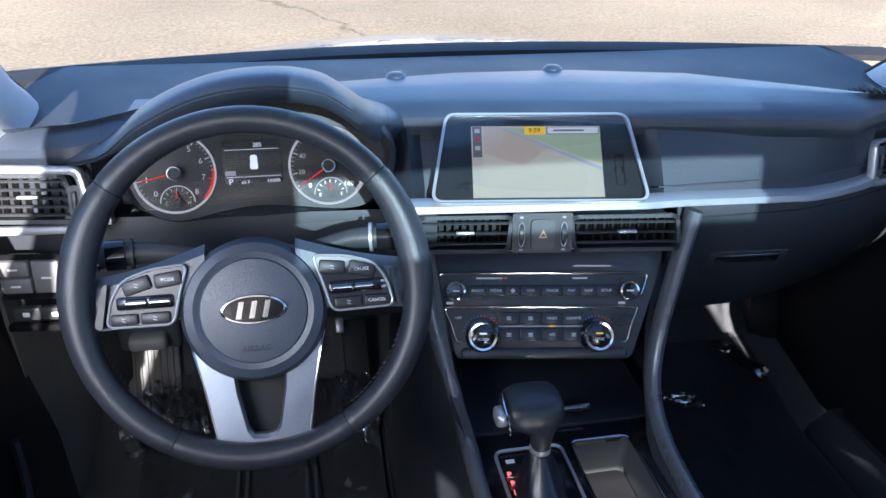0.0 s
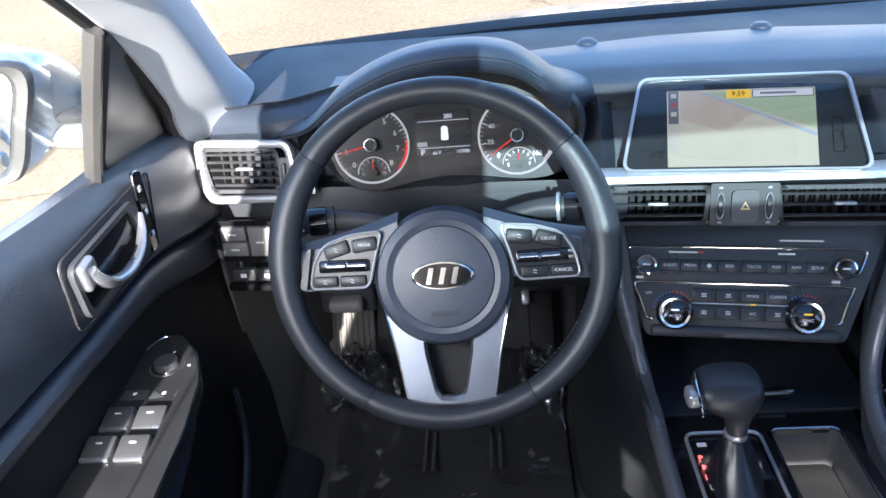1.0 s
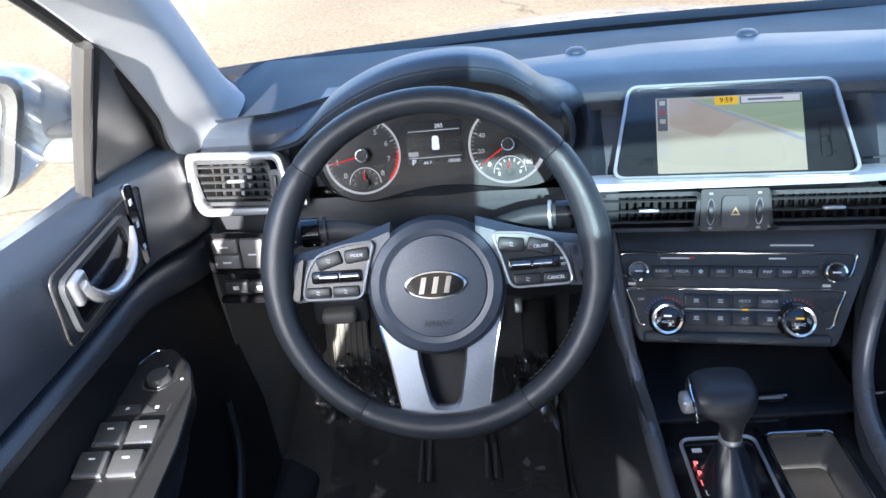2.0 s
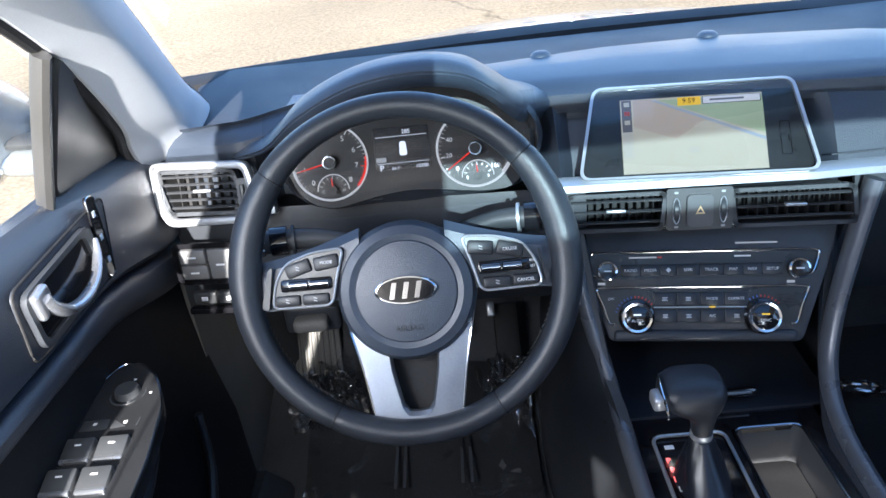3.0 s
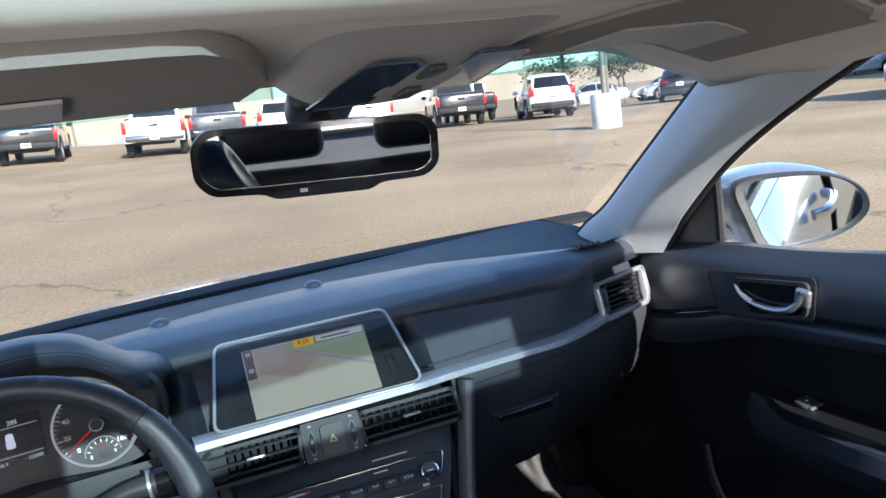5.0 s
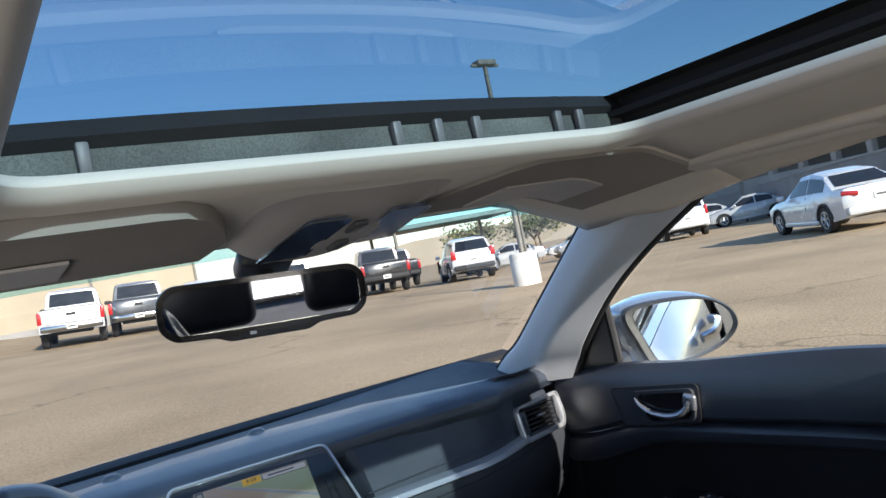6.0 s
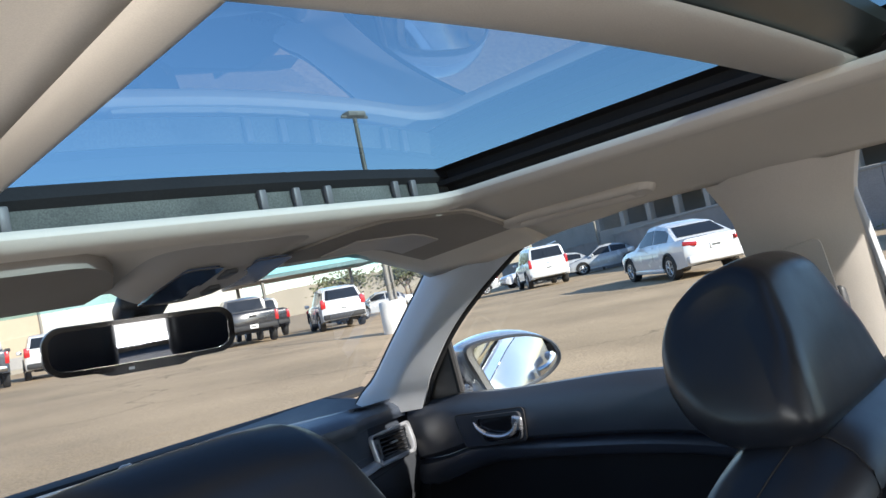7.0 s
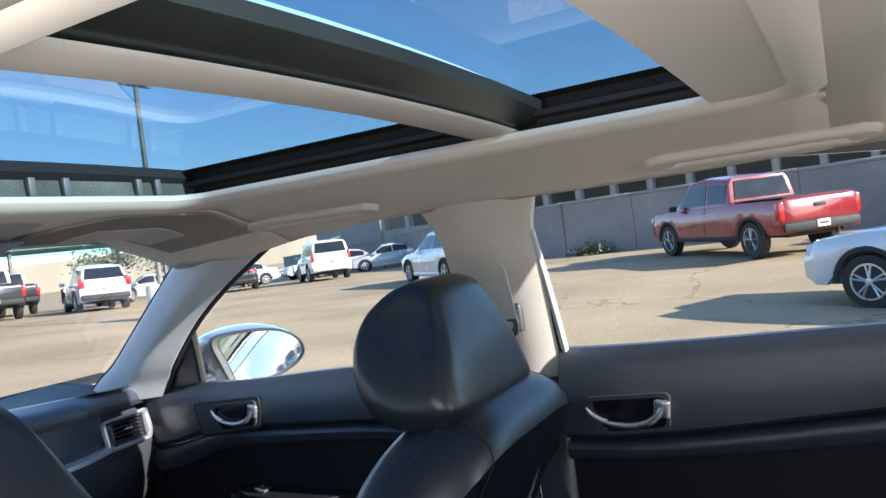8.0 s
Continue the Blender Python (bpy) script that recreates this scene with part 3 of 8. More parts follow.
    pts = [Vector((p.x, near * p.y, (0.72 if s > 0 else 0.85) * p.z + 0.002)) for p in pts]
    part("handle_lever", tube(pts, 0.0058, 0.0078, 12, up=(0, 1, 0), m=m, taper=lambda t: 0.55 + 0.75 * t), HANDLE, d, "satin chrome pull lever")
    part("handle_pad", rbox(0.026, 0.010, 0.030, 0.005, 4, m @ Matrix.Translation((k * 0.060, -0.012, 0.010)) @ pose(0, 0, 0, 0, k * 8, 0)), HANDLE, d, "satin chrome lever end")
    # outer skin below the glass
    rings = []
    for y in ys:
        rings.append([(s * x, y, z) for x, z in ((0.79, sill_z(y) - 0.040), (0.84, 0.92), (0.87, 0.82), (0.88, 0.70), (0.86, 0.50), (0.80, 0.33))])
    part("outer_skin", slab(rings, 0.003), PAINT, d, "silver painted outer door skin")
    rings = [[(s * x, y, sill_z(y) + z) for x, z in ((0.752, -0.034), (0.762, -0.020), (0.774, -0.020), (0.79, -0.036))] for y in ys]
    part("belt_molding", slab(rings, 0.002), CHROME, d, "chrome belt molding")
    part("outer_handle", tube(smoothpath([(s * 0.862, y0 + 0.10, 0.885), (s * 0.89, y0 + 0.14, 0.89), (s * 0.89, y0 + 0.26, 0.89), (s * 0.862, y0 + 0.30, 0.885)], 5), 0.010, 0.014, 8), CHROME, d, "chrome outer handle")
    return d


SAILBLK = mat("matt black mirror trim", (0.040, 0.039, 0.038), 0.42, grain=0.15, gscale=800, stain=0.1, sscale=12, spec=0.95)


def sail(s, d):
    """Black triangular trim between pillar and mirror."""
    bm = bmesh.new()
    tri = [(0.310, 0.962), (0.170, 0.982), (0.160, 0.990), (0.112, 1.140), (0.120, 1.152), (0.300, 0.990)] if s > 0 else [(0.285, 0.966), (0.085, 1.004), (0.074, 1.016), (0.052, 1.150), (0.064, 1.166), (0.272, 0.994)]
    tri = rounded(tri, 0.012, 4)
    cy, cz = sum(p[0] for p in tri) / len(tri), sum(p[1] for p in tri) / len(tri)
    rings = [[(s * (glass_x(y, z) - dx), cy + (y - cy) * f, cz + (z - cz) * f) for y, z in tri] for dx, f in ((-0.012, 1.0), (0.004, 1.0), (0.008, 0.96))]
    loft(rings, bm=bm)
    part("sail_panel", bm, SAILBLK, d, "matt black triangular mirror trim")
    y0, y1 = (0.162, 0.106) if s > 0 else (0.064, 0.030)
    bm = tube([(s * (glass_x(0.1, z) - 0.002), lerp(y0, y1, (z - 0.995) / 0.16), z) for z in steps(0.995, 1.165, 5)], 0.008, 0.011, 8)
    part("sail_post", bm, SAILBLK if s < 0 else RUBBER, d)


doors = {}
for s in (-1, 1):
    doors[s] = door(s, -0.60, 0.335, 0)
    door(s, -1.52, -0.735, 1)
    sail(s, doors[s])


def window_switches(s, d):
    """Switch panel on the armrest, chrome edged, rising towards the front."""
    wide = s < 0
    z = 0.772 if wide else 0.754
    out = [(0.738, 0.060), (0.722, 0.085), (0.700, 0.084), (0.672, 0.055), (0.652, 0.010), (0.640, -0.08), (0.634, -0.20), (0.650, -0.285), (0.745, -0.30), (0.742, -0.10)] if wide else [(0.745, 0.075), (0.700, 0.06), (0.668, 0.0), (0.664, -0.20), (0.745, -0.26)]
    flat = rounded([(s * a, b_) for a, b_ in out], 0.014, 4)
    up = lambda b_: z + 0.10 * max(0.0, b_ + 0.02) if wide else z - 0.004
    bm = bmesh.new()
    loft([[(a, b_, up(b_) - 0.02) for a, b_ in flat], [(a, b_, up(b_) - 0.0015) for a, b_ in flat], [(-0.69 * (1 if wide else -1) + (a + 0.69 * (1 if wide else -1)) * 0.97, b_ * 0.985, up(b_)) for a, b_ in flat]], bm=bm)
    part("switch_panel", bm, SWITCHBLK if wide else DOORLOW, d, "smooth black switch panel")
    part("switch_edge", tube([(a, b_, up(b_) - 0.001) for a, b_ in flat], 0.0018, seg=6, loop=True), CHROME if wide else DOORLOW, d, "chrome edge line" if wide else "")
    rows = ((-0.060, 2), (-0.105, 2)) if wide else ((-0.02, 1),)
    for yy, n in rows:
        if wide:
            part("switch_well", rbox(0.078, 0.040, 0.004, 0.002, 2, Matrix.Translation((-0.700, yy + 0.004, z - 0.0015))), PIANO, d)
        for j in range(n):
            xc = s * 0.70 + (j - 0.5) * 0.036 * (1 if n > 1 else 0)
            bm = rbox(0.032, 0.028, 0.012 if wide else 0.007, 0.003, 2, Matrix.Translation((xc, yy, z + (0.003 if wide else 0.0))) @ pose(0, 0, 0, 14, 0, 0))
            sw = part("window_switch", bm, BUTTON, d)
            part("switch_lip", rbox(0.031, 0.006, 0.005, 0.002, 2, Matrix.Translation((xc, yy - 0.0145, z + (0.003 if wide else -0.0005))) @ pose(0, 0, 0, 14, 0, 0)), HANDLE, sw, "bright switch lip")
            part("mark", rbox(0.007, 0.0018, 0.0006, 0, m=Matrix.Translation((xc, yy + 0.002, z + (0.0102 if wide else 0.0048))) @ pose(0, 0, 0, 14, 0, 0)), INK, sw, smooth=False)
    if wide:
        for j in (-1, 1):
            lk = part("lock_switch", rbox(0.032, 0.018, 0.007, 0.002, 2, Matrix.Translation((-0.699 + j * 0.017, -0.021, z + 0.002))), BUTTON, d)
            part("mark", rbox(0.004, 0.004, 0.0006, 0, m=Matrix.Translation((-0.699 + j * 0.017, -0.021, z + 0.0060))), INK, lk, smooth=False)
        part("lock_line", rbox(0.062, 0.0022, 0.002, 0.0005, 1, Matrix.Translation((-0.699, -0.0065, z + 0.002))), SILVER, d)
        part("mirror_knob", lathe([(0.0001, 0.012), (0.013, 0.012), (0.0145, 0.006), (0.0145, 0.0)], 20, pose(-0.697, 0.028, z + 0.003, 90, 0, 0)), BUTTON, d)
        for r, ma in ((0.0155, DARKCHROME), (0.020, BUTTON)):
            part("knob_ring", tube([(-0.697 + r * math.cos(a), 0.028 + r * math.sin(a), z + 0.006) for a in steps(0, 2 * math.pi, 24)[:-1]], 0.0014, seg=6, loop=True), ma, d)
        for a in range(4):
            part("mark", rbox(0.003, 0.003, 0.0006, 0, m=Matrix.Translation((-0.697 + 0.026 * math.cos(a * 1.57), 0.028 + 0.024 * math.sin(a * 1.57), up(0.028 + 0.024 * math.sin(a * 1.57)) + 0.0012))), INK, d, smooth=False)


SWITCHBLK = mat("smooth black switch plate", (0.022, 0.023, 0.025), 0.20, stain=0.12, sscale=16)
for s in (-1, 1):
    window_switches(s, doors[s])


def seat_memory_panel(d):
    m = Matrix.Translation((-0.702, 0.088, 0.952)) @ pose(0, 0, 0, 0, 0, 90)
    out = rounded([(-0.012, -0.045), (0.006, -0.05), (0.013, 0.045), (-0.006, 0.05)], 0.007)
    part("memory_panel", prism(out, -0.004, 0.001, m=m), PIANO, d, "gloss black seat memory panel")
    part("memory_rim", tube([m @ Vector((a, -0.004, b_)) for a, b_ in out], 0.0012, seg=6, loop=True), DARKCHROME, d)
    for v in (-0.028, 0.0, 0.028):
        part("memory_mark", rbox(0.006, 0.001, 0.007, 0.0003, 1, m @ Matrix.Translation((0.0, -0.005, v))), INK, d, smooth=False)


seat_memory_panel(doors[-1])


def side_mirror(s):
    """Teardrop mirror: painted bowl, black inner cheek, glass set back in a rim."""
    k = thing("side_mirror", "silver door mirror with a black inner shell", "car mirror", group="door mirrors")
    drop = smoothpath([(-0.99, 0.70, 0), (-0.82, 0.97, 0), (-0.2, 1.0, 0), (0.42, 0.86, 0), (0.84, 0.48, 0), (1.0, 0.02, 0), (0.92, -0.38, 0), (0.58, -0.74, 0), (0.02, -0.96, 0), (-0.46, -1.0, 0), (-0.66, -0.80, 0), (-0.84, -0.05, 0)], 4, True)

    def O(f, y, dx=0.0, dz=0.0, g=None):
        return [(s * (dx + 0.116 * f * u), y, dz + 0.068 * (g or f) * v) for u, v, _ in drop]

    def shell(f, y, dx, e):
        """Ring easing from the teardrop to an oval."""
        ring = []
        for p in drop:
            a = math.atan2(p.y, p.x)
            ring.append((s * (dx + 0.116 * f * lerp(p.x, math.cos(a), e)), y, 0.068 * f * lerp(p.y, math.sin(a), e)))
        return ring
    part("housing", loft([shell(1.02, -0.050, 0.0, 0.0), shell(1.08, -0.036, -0.003, 0.1), shell(1.12, -0.010, -0.008, 0.3), shell(1.13, 0.020, -0.018, 0.6), shell(1.08, 0.050, -0.030, 0.9), shell(0.95, 0.080, -0.042, 1.0), shell(0.72, 0.105, -0.054, 1.0), shell(0.42, 0.122, -0.062, 1.0), shell(0.12, 0.130, -0.066, 1.0)]), PAINT, k, "silver painted housing")
    part("inner_shell", loft([O(1.03, -0.048), O(1.035, -0.058), O(0.99, -0.066), O(0.93, -0.064, 0.006), O(0.895, -0.052, 0.010)], caps=False), SAILBLK, k, "black inner shell")
    part("mirror_glass", loft([O(0.905, -0.0535, 0.010), O(0.905, -0.0550, 0.010)]), MIRROR, k, "mirror glass")
    part("arm", tube([(s * x, y, z) for x, y, z in ((-0.085, 0.01, -0.035), (-0.125, 0.018, -0.045), (-0.165, 0.028, -0.052), (-0.205, 0.036, -0.056))], 0.030, 0.018, 14, taper=lambda t: 1.0 + 0.35 * t), PAINT, k, "silver mirror arm")
    part("arm_slot", tube([(s * x, y, z) for x, y, z in ((-0.10, 0.005, -0.012), (-0.15, 0.018, -0.024), (-0.20, 0.032, -0.030))], 0.024, 0.010, 12), SAILBLK, k, "black joint above the arm")
    k.matrix_basis = Matrix.Translation((0.912, 0.165, 1.022) if s > 0 else (-0.948, 0.170, 1.050)) @ pose(0, 0, 0, 0, 0, -30.5 if s > 0 else 19) @ pose(0, 0, 0, 3 if s > 0 else 0, 0, 0)
    return k


mirrored(side_mirror)


# ---- dashboard ----
YT = [(-0.70, 0.315), (-0.58, 0.27), (-0.50, 0.30), (-0.175, 0.311), (-0.06, 0.30), (0.054, 0.28), (0.16, 0.263), (0.285, 0.241), (0.37, 0.222), (0.47, 0.212), (0.52, 0.243), (0.56, 0.262), (0.64, 0.302), (0.70, 0.335)]
YR = [(-0.70, 0.33), (-0.56, 0.33), (-0.45, 0.40), (-0.27, 0.455), (-0.06, 0.49), (0.12, 0.485), (0.30, 0.44), (0.42, 0.36), (0.52, 0.29), (0.60, 0.30), (0.70, 0.35)]
YS = [(-0.70, 0.30), (-0.6, 0.262), (-0.17, 0.228), (0.15, 0.196), (0.40, 0.199), (0.50, 0.225), (0.60, 0.262), (0.70, 0.308)]


def lin(x, pairs):
    if x <= pairs[0][0]:
        return pairs[0][1]
    for (x0, y0), (x1, y1) in zip(pairs, pairs[1:]):
        if x <= x1:
            return lerp(y0, y1, (x - x0) / (x1 - x0))
    return pairs[-1][1]


def dashboard():
    d = thing("dashboard", "black soft-touch dashboard with a silver trim strip", "dashboard", (0, 0, 0))
    # upper pad: from the windshield over the ridge to the front edge and down the face
    rings, panel = [], []
    for x in steps(-0.705, 0.705, 94):
        far = 0.875 - 0.50 * x * x
        yr, yt, ys = lin(x, YR), lin(x, YT), lin(x, YS)
        yr = max(yr, yt + 0.03)
        e = max(0.0, abs(x) - 0.5)
        hz = 1.0 - 0.10 * e
        up = 0.050 * min(1.0, abs(x) / 0.66) ** 2
        row = [(x, far, 0.945 + up), (x, far - 0.03, 0.953 + up), (x, lerp(far, yr, 0.55), 0.962 + 0.5 * up), (x, yr + 0.05, 0.972), (x, yr + 0.022, hz - 0.016), (x, yr + 0.006, hz + 0.001), (x, yr - 0.012, hz + 0.010),
               (x, lerp(yr, yt, 0.5), hz + 0.014), (x, yt + 0.035, hz + 0.008), (x, yt + 0.012, hz + 0.002), (x, yt + 0.002, hz - 0.008), (x, yt + 0.002, hz - 0.020)]
        panel.append(row[:5])
        rings.append(row[4:])
    part("defroster_panel", slab(panel, (0, 0, -0.012)), DASHDARK, d, "matt dark panel below the windshield")
    part("upper_pad", slab(rings, (0, 0, -0.012)), DASH, d, "black soft-touch upper pad")
    rings = []
    for x in steps(-0.705, 0.705, 70):
        yt, ys = lin(x, YT), lin(x, YS)
        e = max(0.0, abs(x) - 0.5)
        hz = 1.0 - 0.10 * e
        mid = max(ys + 0.012, lerp(yt, ys, 0.5) + 0.015)
        inset = 0.0
        if -0.555 < x < -0.165:
            inset = 0.05
        elif abs(x - 0.012) < 0.155:
            inset = 0.035
        elif x > 0.525:
            inset = 0.035
        rings.append([(x, yt + 0.008, hz - 0.018), (x, mid + inset, lerp(hz, 0.892, 0.4)), (x, ys + 0.016 + inset, 0.905), (x, ys + 0.014 + inset, 0.886)])
    part("face", slab(rings, (0, 0.02, 0)), DASHFACE, d, "black grained fascia")
    # stitched seam line on the passenger face
    part("seam", tube([(x, lin(x, YS) + 0.0125, 0.912) for x in steps(0.17, 0.56, 20)], 0.0011, seg=6), DASHLOW, d)
    # silver strip across
    for x0, x1 in ((-0.60, -0.545), (-0.166, 0.535)):
        rings = []
        for x in steps(x0, x1, 40):
            ys = lin(x, YS)
            rise = 0.010 * max(0.0, (x - 0.45) / 0.25) ** 2 - 0.008 * max(0.0, 1 - abs(x - 0.45) / 0.25)
            hgt = 0.0085
            rings.append([(x, ys + 0.016, 0.884 + rise), (x, ys - 0.001, 0.886 + rise), (x, ys - 0.006, 0.889 + rise), (x, ys - 0.004, 0.889 + hgt + rise), (x, ys + 0.006, 0.890 + hgt + 0.003 + rise), (x, ys + 0.018, 0.890 + hgt + 0.003 + rise)])
        part("trim_strip", loft(rings), SILVER, d, "satin silver strip")
    # lower panels
    rings = []
    for x in steps(0.205, 0.71, 24):
        ys = lin(x, YS)
        rings.append([(x, ys + 0.018, 0.886), (x, ys + 0.012, 0.872), (x, ys + 0.010, 0.84), (x, ys + 0.03, 0.775), (x, ys + 0.06, 0.72), (x, ys + 0.12, 0.64), (x, ys + 0.25, 0.61), (x, 0.70, 0.60)])
    part("lower_panel", slab(rings, 0.006), DASHLOW, d)
    rings = []
    for x in steps(-0.71, -0.13, 24):
        ys = lin(x, YS)
        rings.append([(x, ys + 0.02, 0.886), (x, ys + 0.012, 0.862), (x, ys + 0.018, 0.78), (x, ys + 0.03, 0.735), (x, ys + 0.07, 0.69), (x, ys + 0.15, 0.64), (x, 0.70, 0.62)])
    part("knee_panel", slab(rings, 0.006), DASHLOW, d)
    # glovebox outline and latch
    gl = thing("glovebox_latch", "black glovebox release latch set in the lower dash", "latch", (0, 0, 0))
    part("latch", rbox(0.10, 0.012, 0.018, 0.004, 3, Matrix.Translation((0.335, 0.222, 0.785)) @ pose(0, 0, 0, 20, 0, -4)), PIANO, gl, "gloss black latch")
    part("recess", rbox(0.125, 0.006, 0.034, 0.003, 2, Matrix.Translation((0.335, 0.222, 0.782)) @ pose(0, 0, 0, 20, 0, -4)), DASHLOW, gl)
    part("glovebox_line", tube([(x, lin(x, YS) + 0.011, 0.862 + 0.0001) for x in steps(0.23, 0.62, 12)], 0.0012, seg=6), RUBBER, d)
    # sun sensor bumps on the ridge
    for x, y in ((-0.155, 0.47), (0.10, 0.485)):
        part("sensor", lathe([(0.016, 0.0), (0.015, -0.004), (0.010, -0.008), (0.0001, -0.009)], 18, Matrix.Translation((x, y - 0.004, 1.008)) @ pose(0, 0, 0, -90, 0, 0)), DASH, d)
    # defroster slots
    for i in range(10):
        for s, xc, yc in ((-1, -0.545, 0.345), (1, 0.60, 0.40)):
            part("slot", rbox(0.006, 0.030, 0.006, 0.002, 1, Matrix.Translation((xc + (i - 4.5) * 0.011, yc - 0.004 * abs(i - 4.5), 0.9895 if s < 0 else 0.9800)) @ pose(0, 0, 0, 0, 0, -25 * s)), RUBBER, d)
    return d


def vent(name, m, w, h, slats, verticals, lean=0.0, chrome=True, label="black air vent with silver tab", cut=None):
    """Louvred air outlet facing -y in its own frame."""
    v = thing(name, label, "air vent", group="dash air vents", matrix=m)
    sk = lambda x, z: x + lean * z
    out = [(sk(x, z), z) for x, z in oblong(0, 0, w, h, 0.007, 4)]
    inn = [(sk(x, z), z) for x, z in oblong(0, 0, w - 0.006, h - 0.006, 0.005, 4)]
    part("surround", ringplate(out, inn, 0.014), DASHLOW, v)
    part("duct", prism(inn, 0.004, m=Matrix.Translation((0, 0.045, 0))), RUBBER, v)
    wall = loft([[(x, 0.012, z) for x, z in inn], [(x, 0.047, z) for x, z in inn]], caps=False)
    part("duct_wall", wall, RUBBER, v)
    for i in range(slats):
        z = (i - (slats - 1) / 2) * (h - 0.008) / slats
        rings = [[(x + lean * z, y, z + dz) for y, dz in ((0.004, 0.0006), (0.006, 0.0022), (0.022, -0.001), (0.022, -0.0028), (0.004, -0.0014))] for x in (-w / 2 + 0.004, w / 2 - 0.004)]
        part("slat", loft(rings), SLAT, v)
    for i in range(verticals):
        x = (i - (verticals - 1) / 2) * (w - 0.012) / verticals
        part("vane", rbox(0.0016, 0.014, h - 0.010, 0.0005, 1, Matrix.Translation((x, 0.032, 0))), RUBBER, v)
    part("tab", rbox(0.026, 0.010, 0.0045, 0.0018, 2, Matrix.Translation((0.002, 0.003, 0.002))), SILVER, v, "silver adjuster tab")
    return v


DASHDARK = mat("matt dark dash panel", (0.022, 0.026, 0.034), 0.55, grain=0.15, gscale=900, bump=0.4, bscale=1000, stain=0.12, sscale=8)
DASHFACE = mat("grained black fascia", (0.033, 0.041, 0.055), 0.5, grain=0.15, gscale=900, bump=0.5, bscale=900, stain=0.1, sscale=9)
dashboard()

# side vents in silver frames
for s, cx, cy, cz, yaw in ((-1, -0.638, 0.256, 0.927, -8), (1, 0.602, 0.268, 0.912, 19)):
    m = Matrix.Translation((cx, cy, cz)) @ pose(0, 0, 0, 0, 0, yaw) @ pose(0, 0, 0, 0, 5 if s > 0 else 0, 0) @ pose(0, 0, 0, -14, 0, 0)
    v = vent("air_vent", m, 0.112 if s < 0 else 0.122, 0.060 if s < 0 else 0.054, 5, 7, lean=-s * -0.25 if s < 0 else 0.12, label="black louvred side air vent in a silver frame")
    if s < 0:
        o = rounded([(-0.068, 0.042), (0.070, 0.040), (0.088, -0.042), (-0.052, -0.046), (-0.066, -0.02)], 0.012, 4)
        i_ = rounded([(-0.056, 0.032), (0.062, 0.030), (0.074, -0.032), (-0.044, -0.035), (-0.054, -0.016)], 0.008, 4)
    else:
        o = rounded([(-0.088, 0.030), (0.082, 0.038), (0.084, -0.012), (0.070, -0.036), (-0.088, -0.040)], 0.012, 4)
        i_ = rounded([(-0.085, 0.024), (0.068, 0.029), (0.070, -0.012), (0.060, -0.027), (-0.085, -0.030)], 0.008, 4)
    part("silver_frame", ringplate(o, i_, 0.012, m=Matrix.Translation((0, -0.006, 0))), SILVER, v, "satin silver surround")
    part("wheel_slot", prism(oblong(-0.072 if s > 0 else 0.060, -0.002, 0.016, 0.044 if s > 0 else 0.038, 0.005), 0.006, m=Matrix.Translation((0, -0.003, 0))), TRIMGREY, v)
    part("thumb_wheel", rbox(0.006, 0.008, 0.024, 0.002, 2, Matrix.Translation((-0.072 if s > 0 else 0.060, -0.004, -0.002))), BUTTON, v)

# switch block under the driver's vent
sb = thing("switch_block", "black dash switch block with grey buttons", "switch panel", matrix=Matrix.Translation((-0.650, 0.245, 0.828)) @ pose(0, 0, 0, -4, 0, -6))
part("surround", ringplate(oblong(0, 0, 0.094, 0.062, 0.012), oblong(0, 0, 0.080, 0.048, 0.009), -0.006), PIANO, sb)
part("base", prism(oblong(0, 0, 0.084, 0.052, 0.009), 0.01), DASHLOW, sb)
for x, z, w, h in ((-0.018, 0.0115, 0.038, 0.021), (-0.018, -0.0115, 0.038, 0.021), (0.021, 0.0, 0.034, 0.044)):
    b = part("button", rbox(w, 0.012, h, 0.003, 2, Matrix.Translation((x, -0.003, z))), GREYBTN, sb)
    part("mark", rbox(0.012, 0.0008, 0.0025, 0.0002, 1, Matrix.Translation((x, -0.0095, z))), INK, b, smooth=False)
for x in (-0.014, 0.022):
    part("lower_button", rbox(0.034, 0.012, 0.018, 0.003, 2, Matrix.Translation((x, -0.002, -0.052))), BUTTON, sb)
    part("mark", rbox(0.009, 0.0008, 0.006, 0.0002, 1, Matrix.Translation((x, -0.0085, -0.052))), INK, sb, smooth=False)
part("lower_strip", rbox(0.09, 0.014, 0.010, 0.003, 2, Matrix.Translation((0.004, -0.002, -0.072))), PIANO, sb)


# ---- instrument cluster ----
DIALINK = glow("lit white dial print", (0.80, 0.82, 0.85), 0.10)
DIALRED = glow("lit red dial print", (0.85, 0.05, 0.04), 0.16)


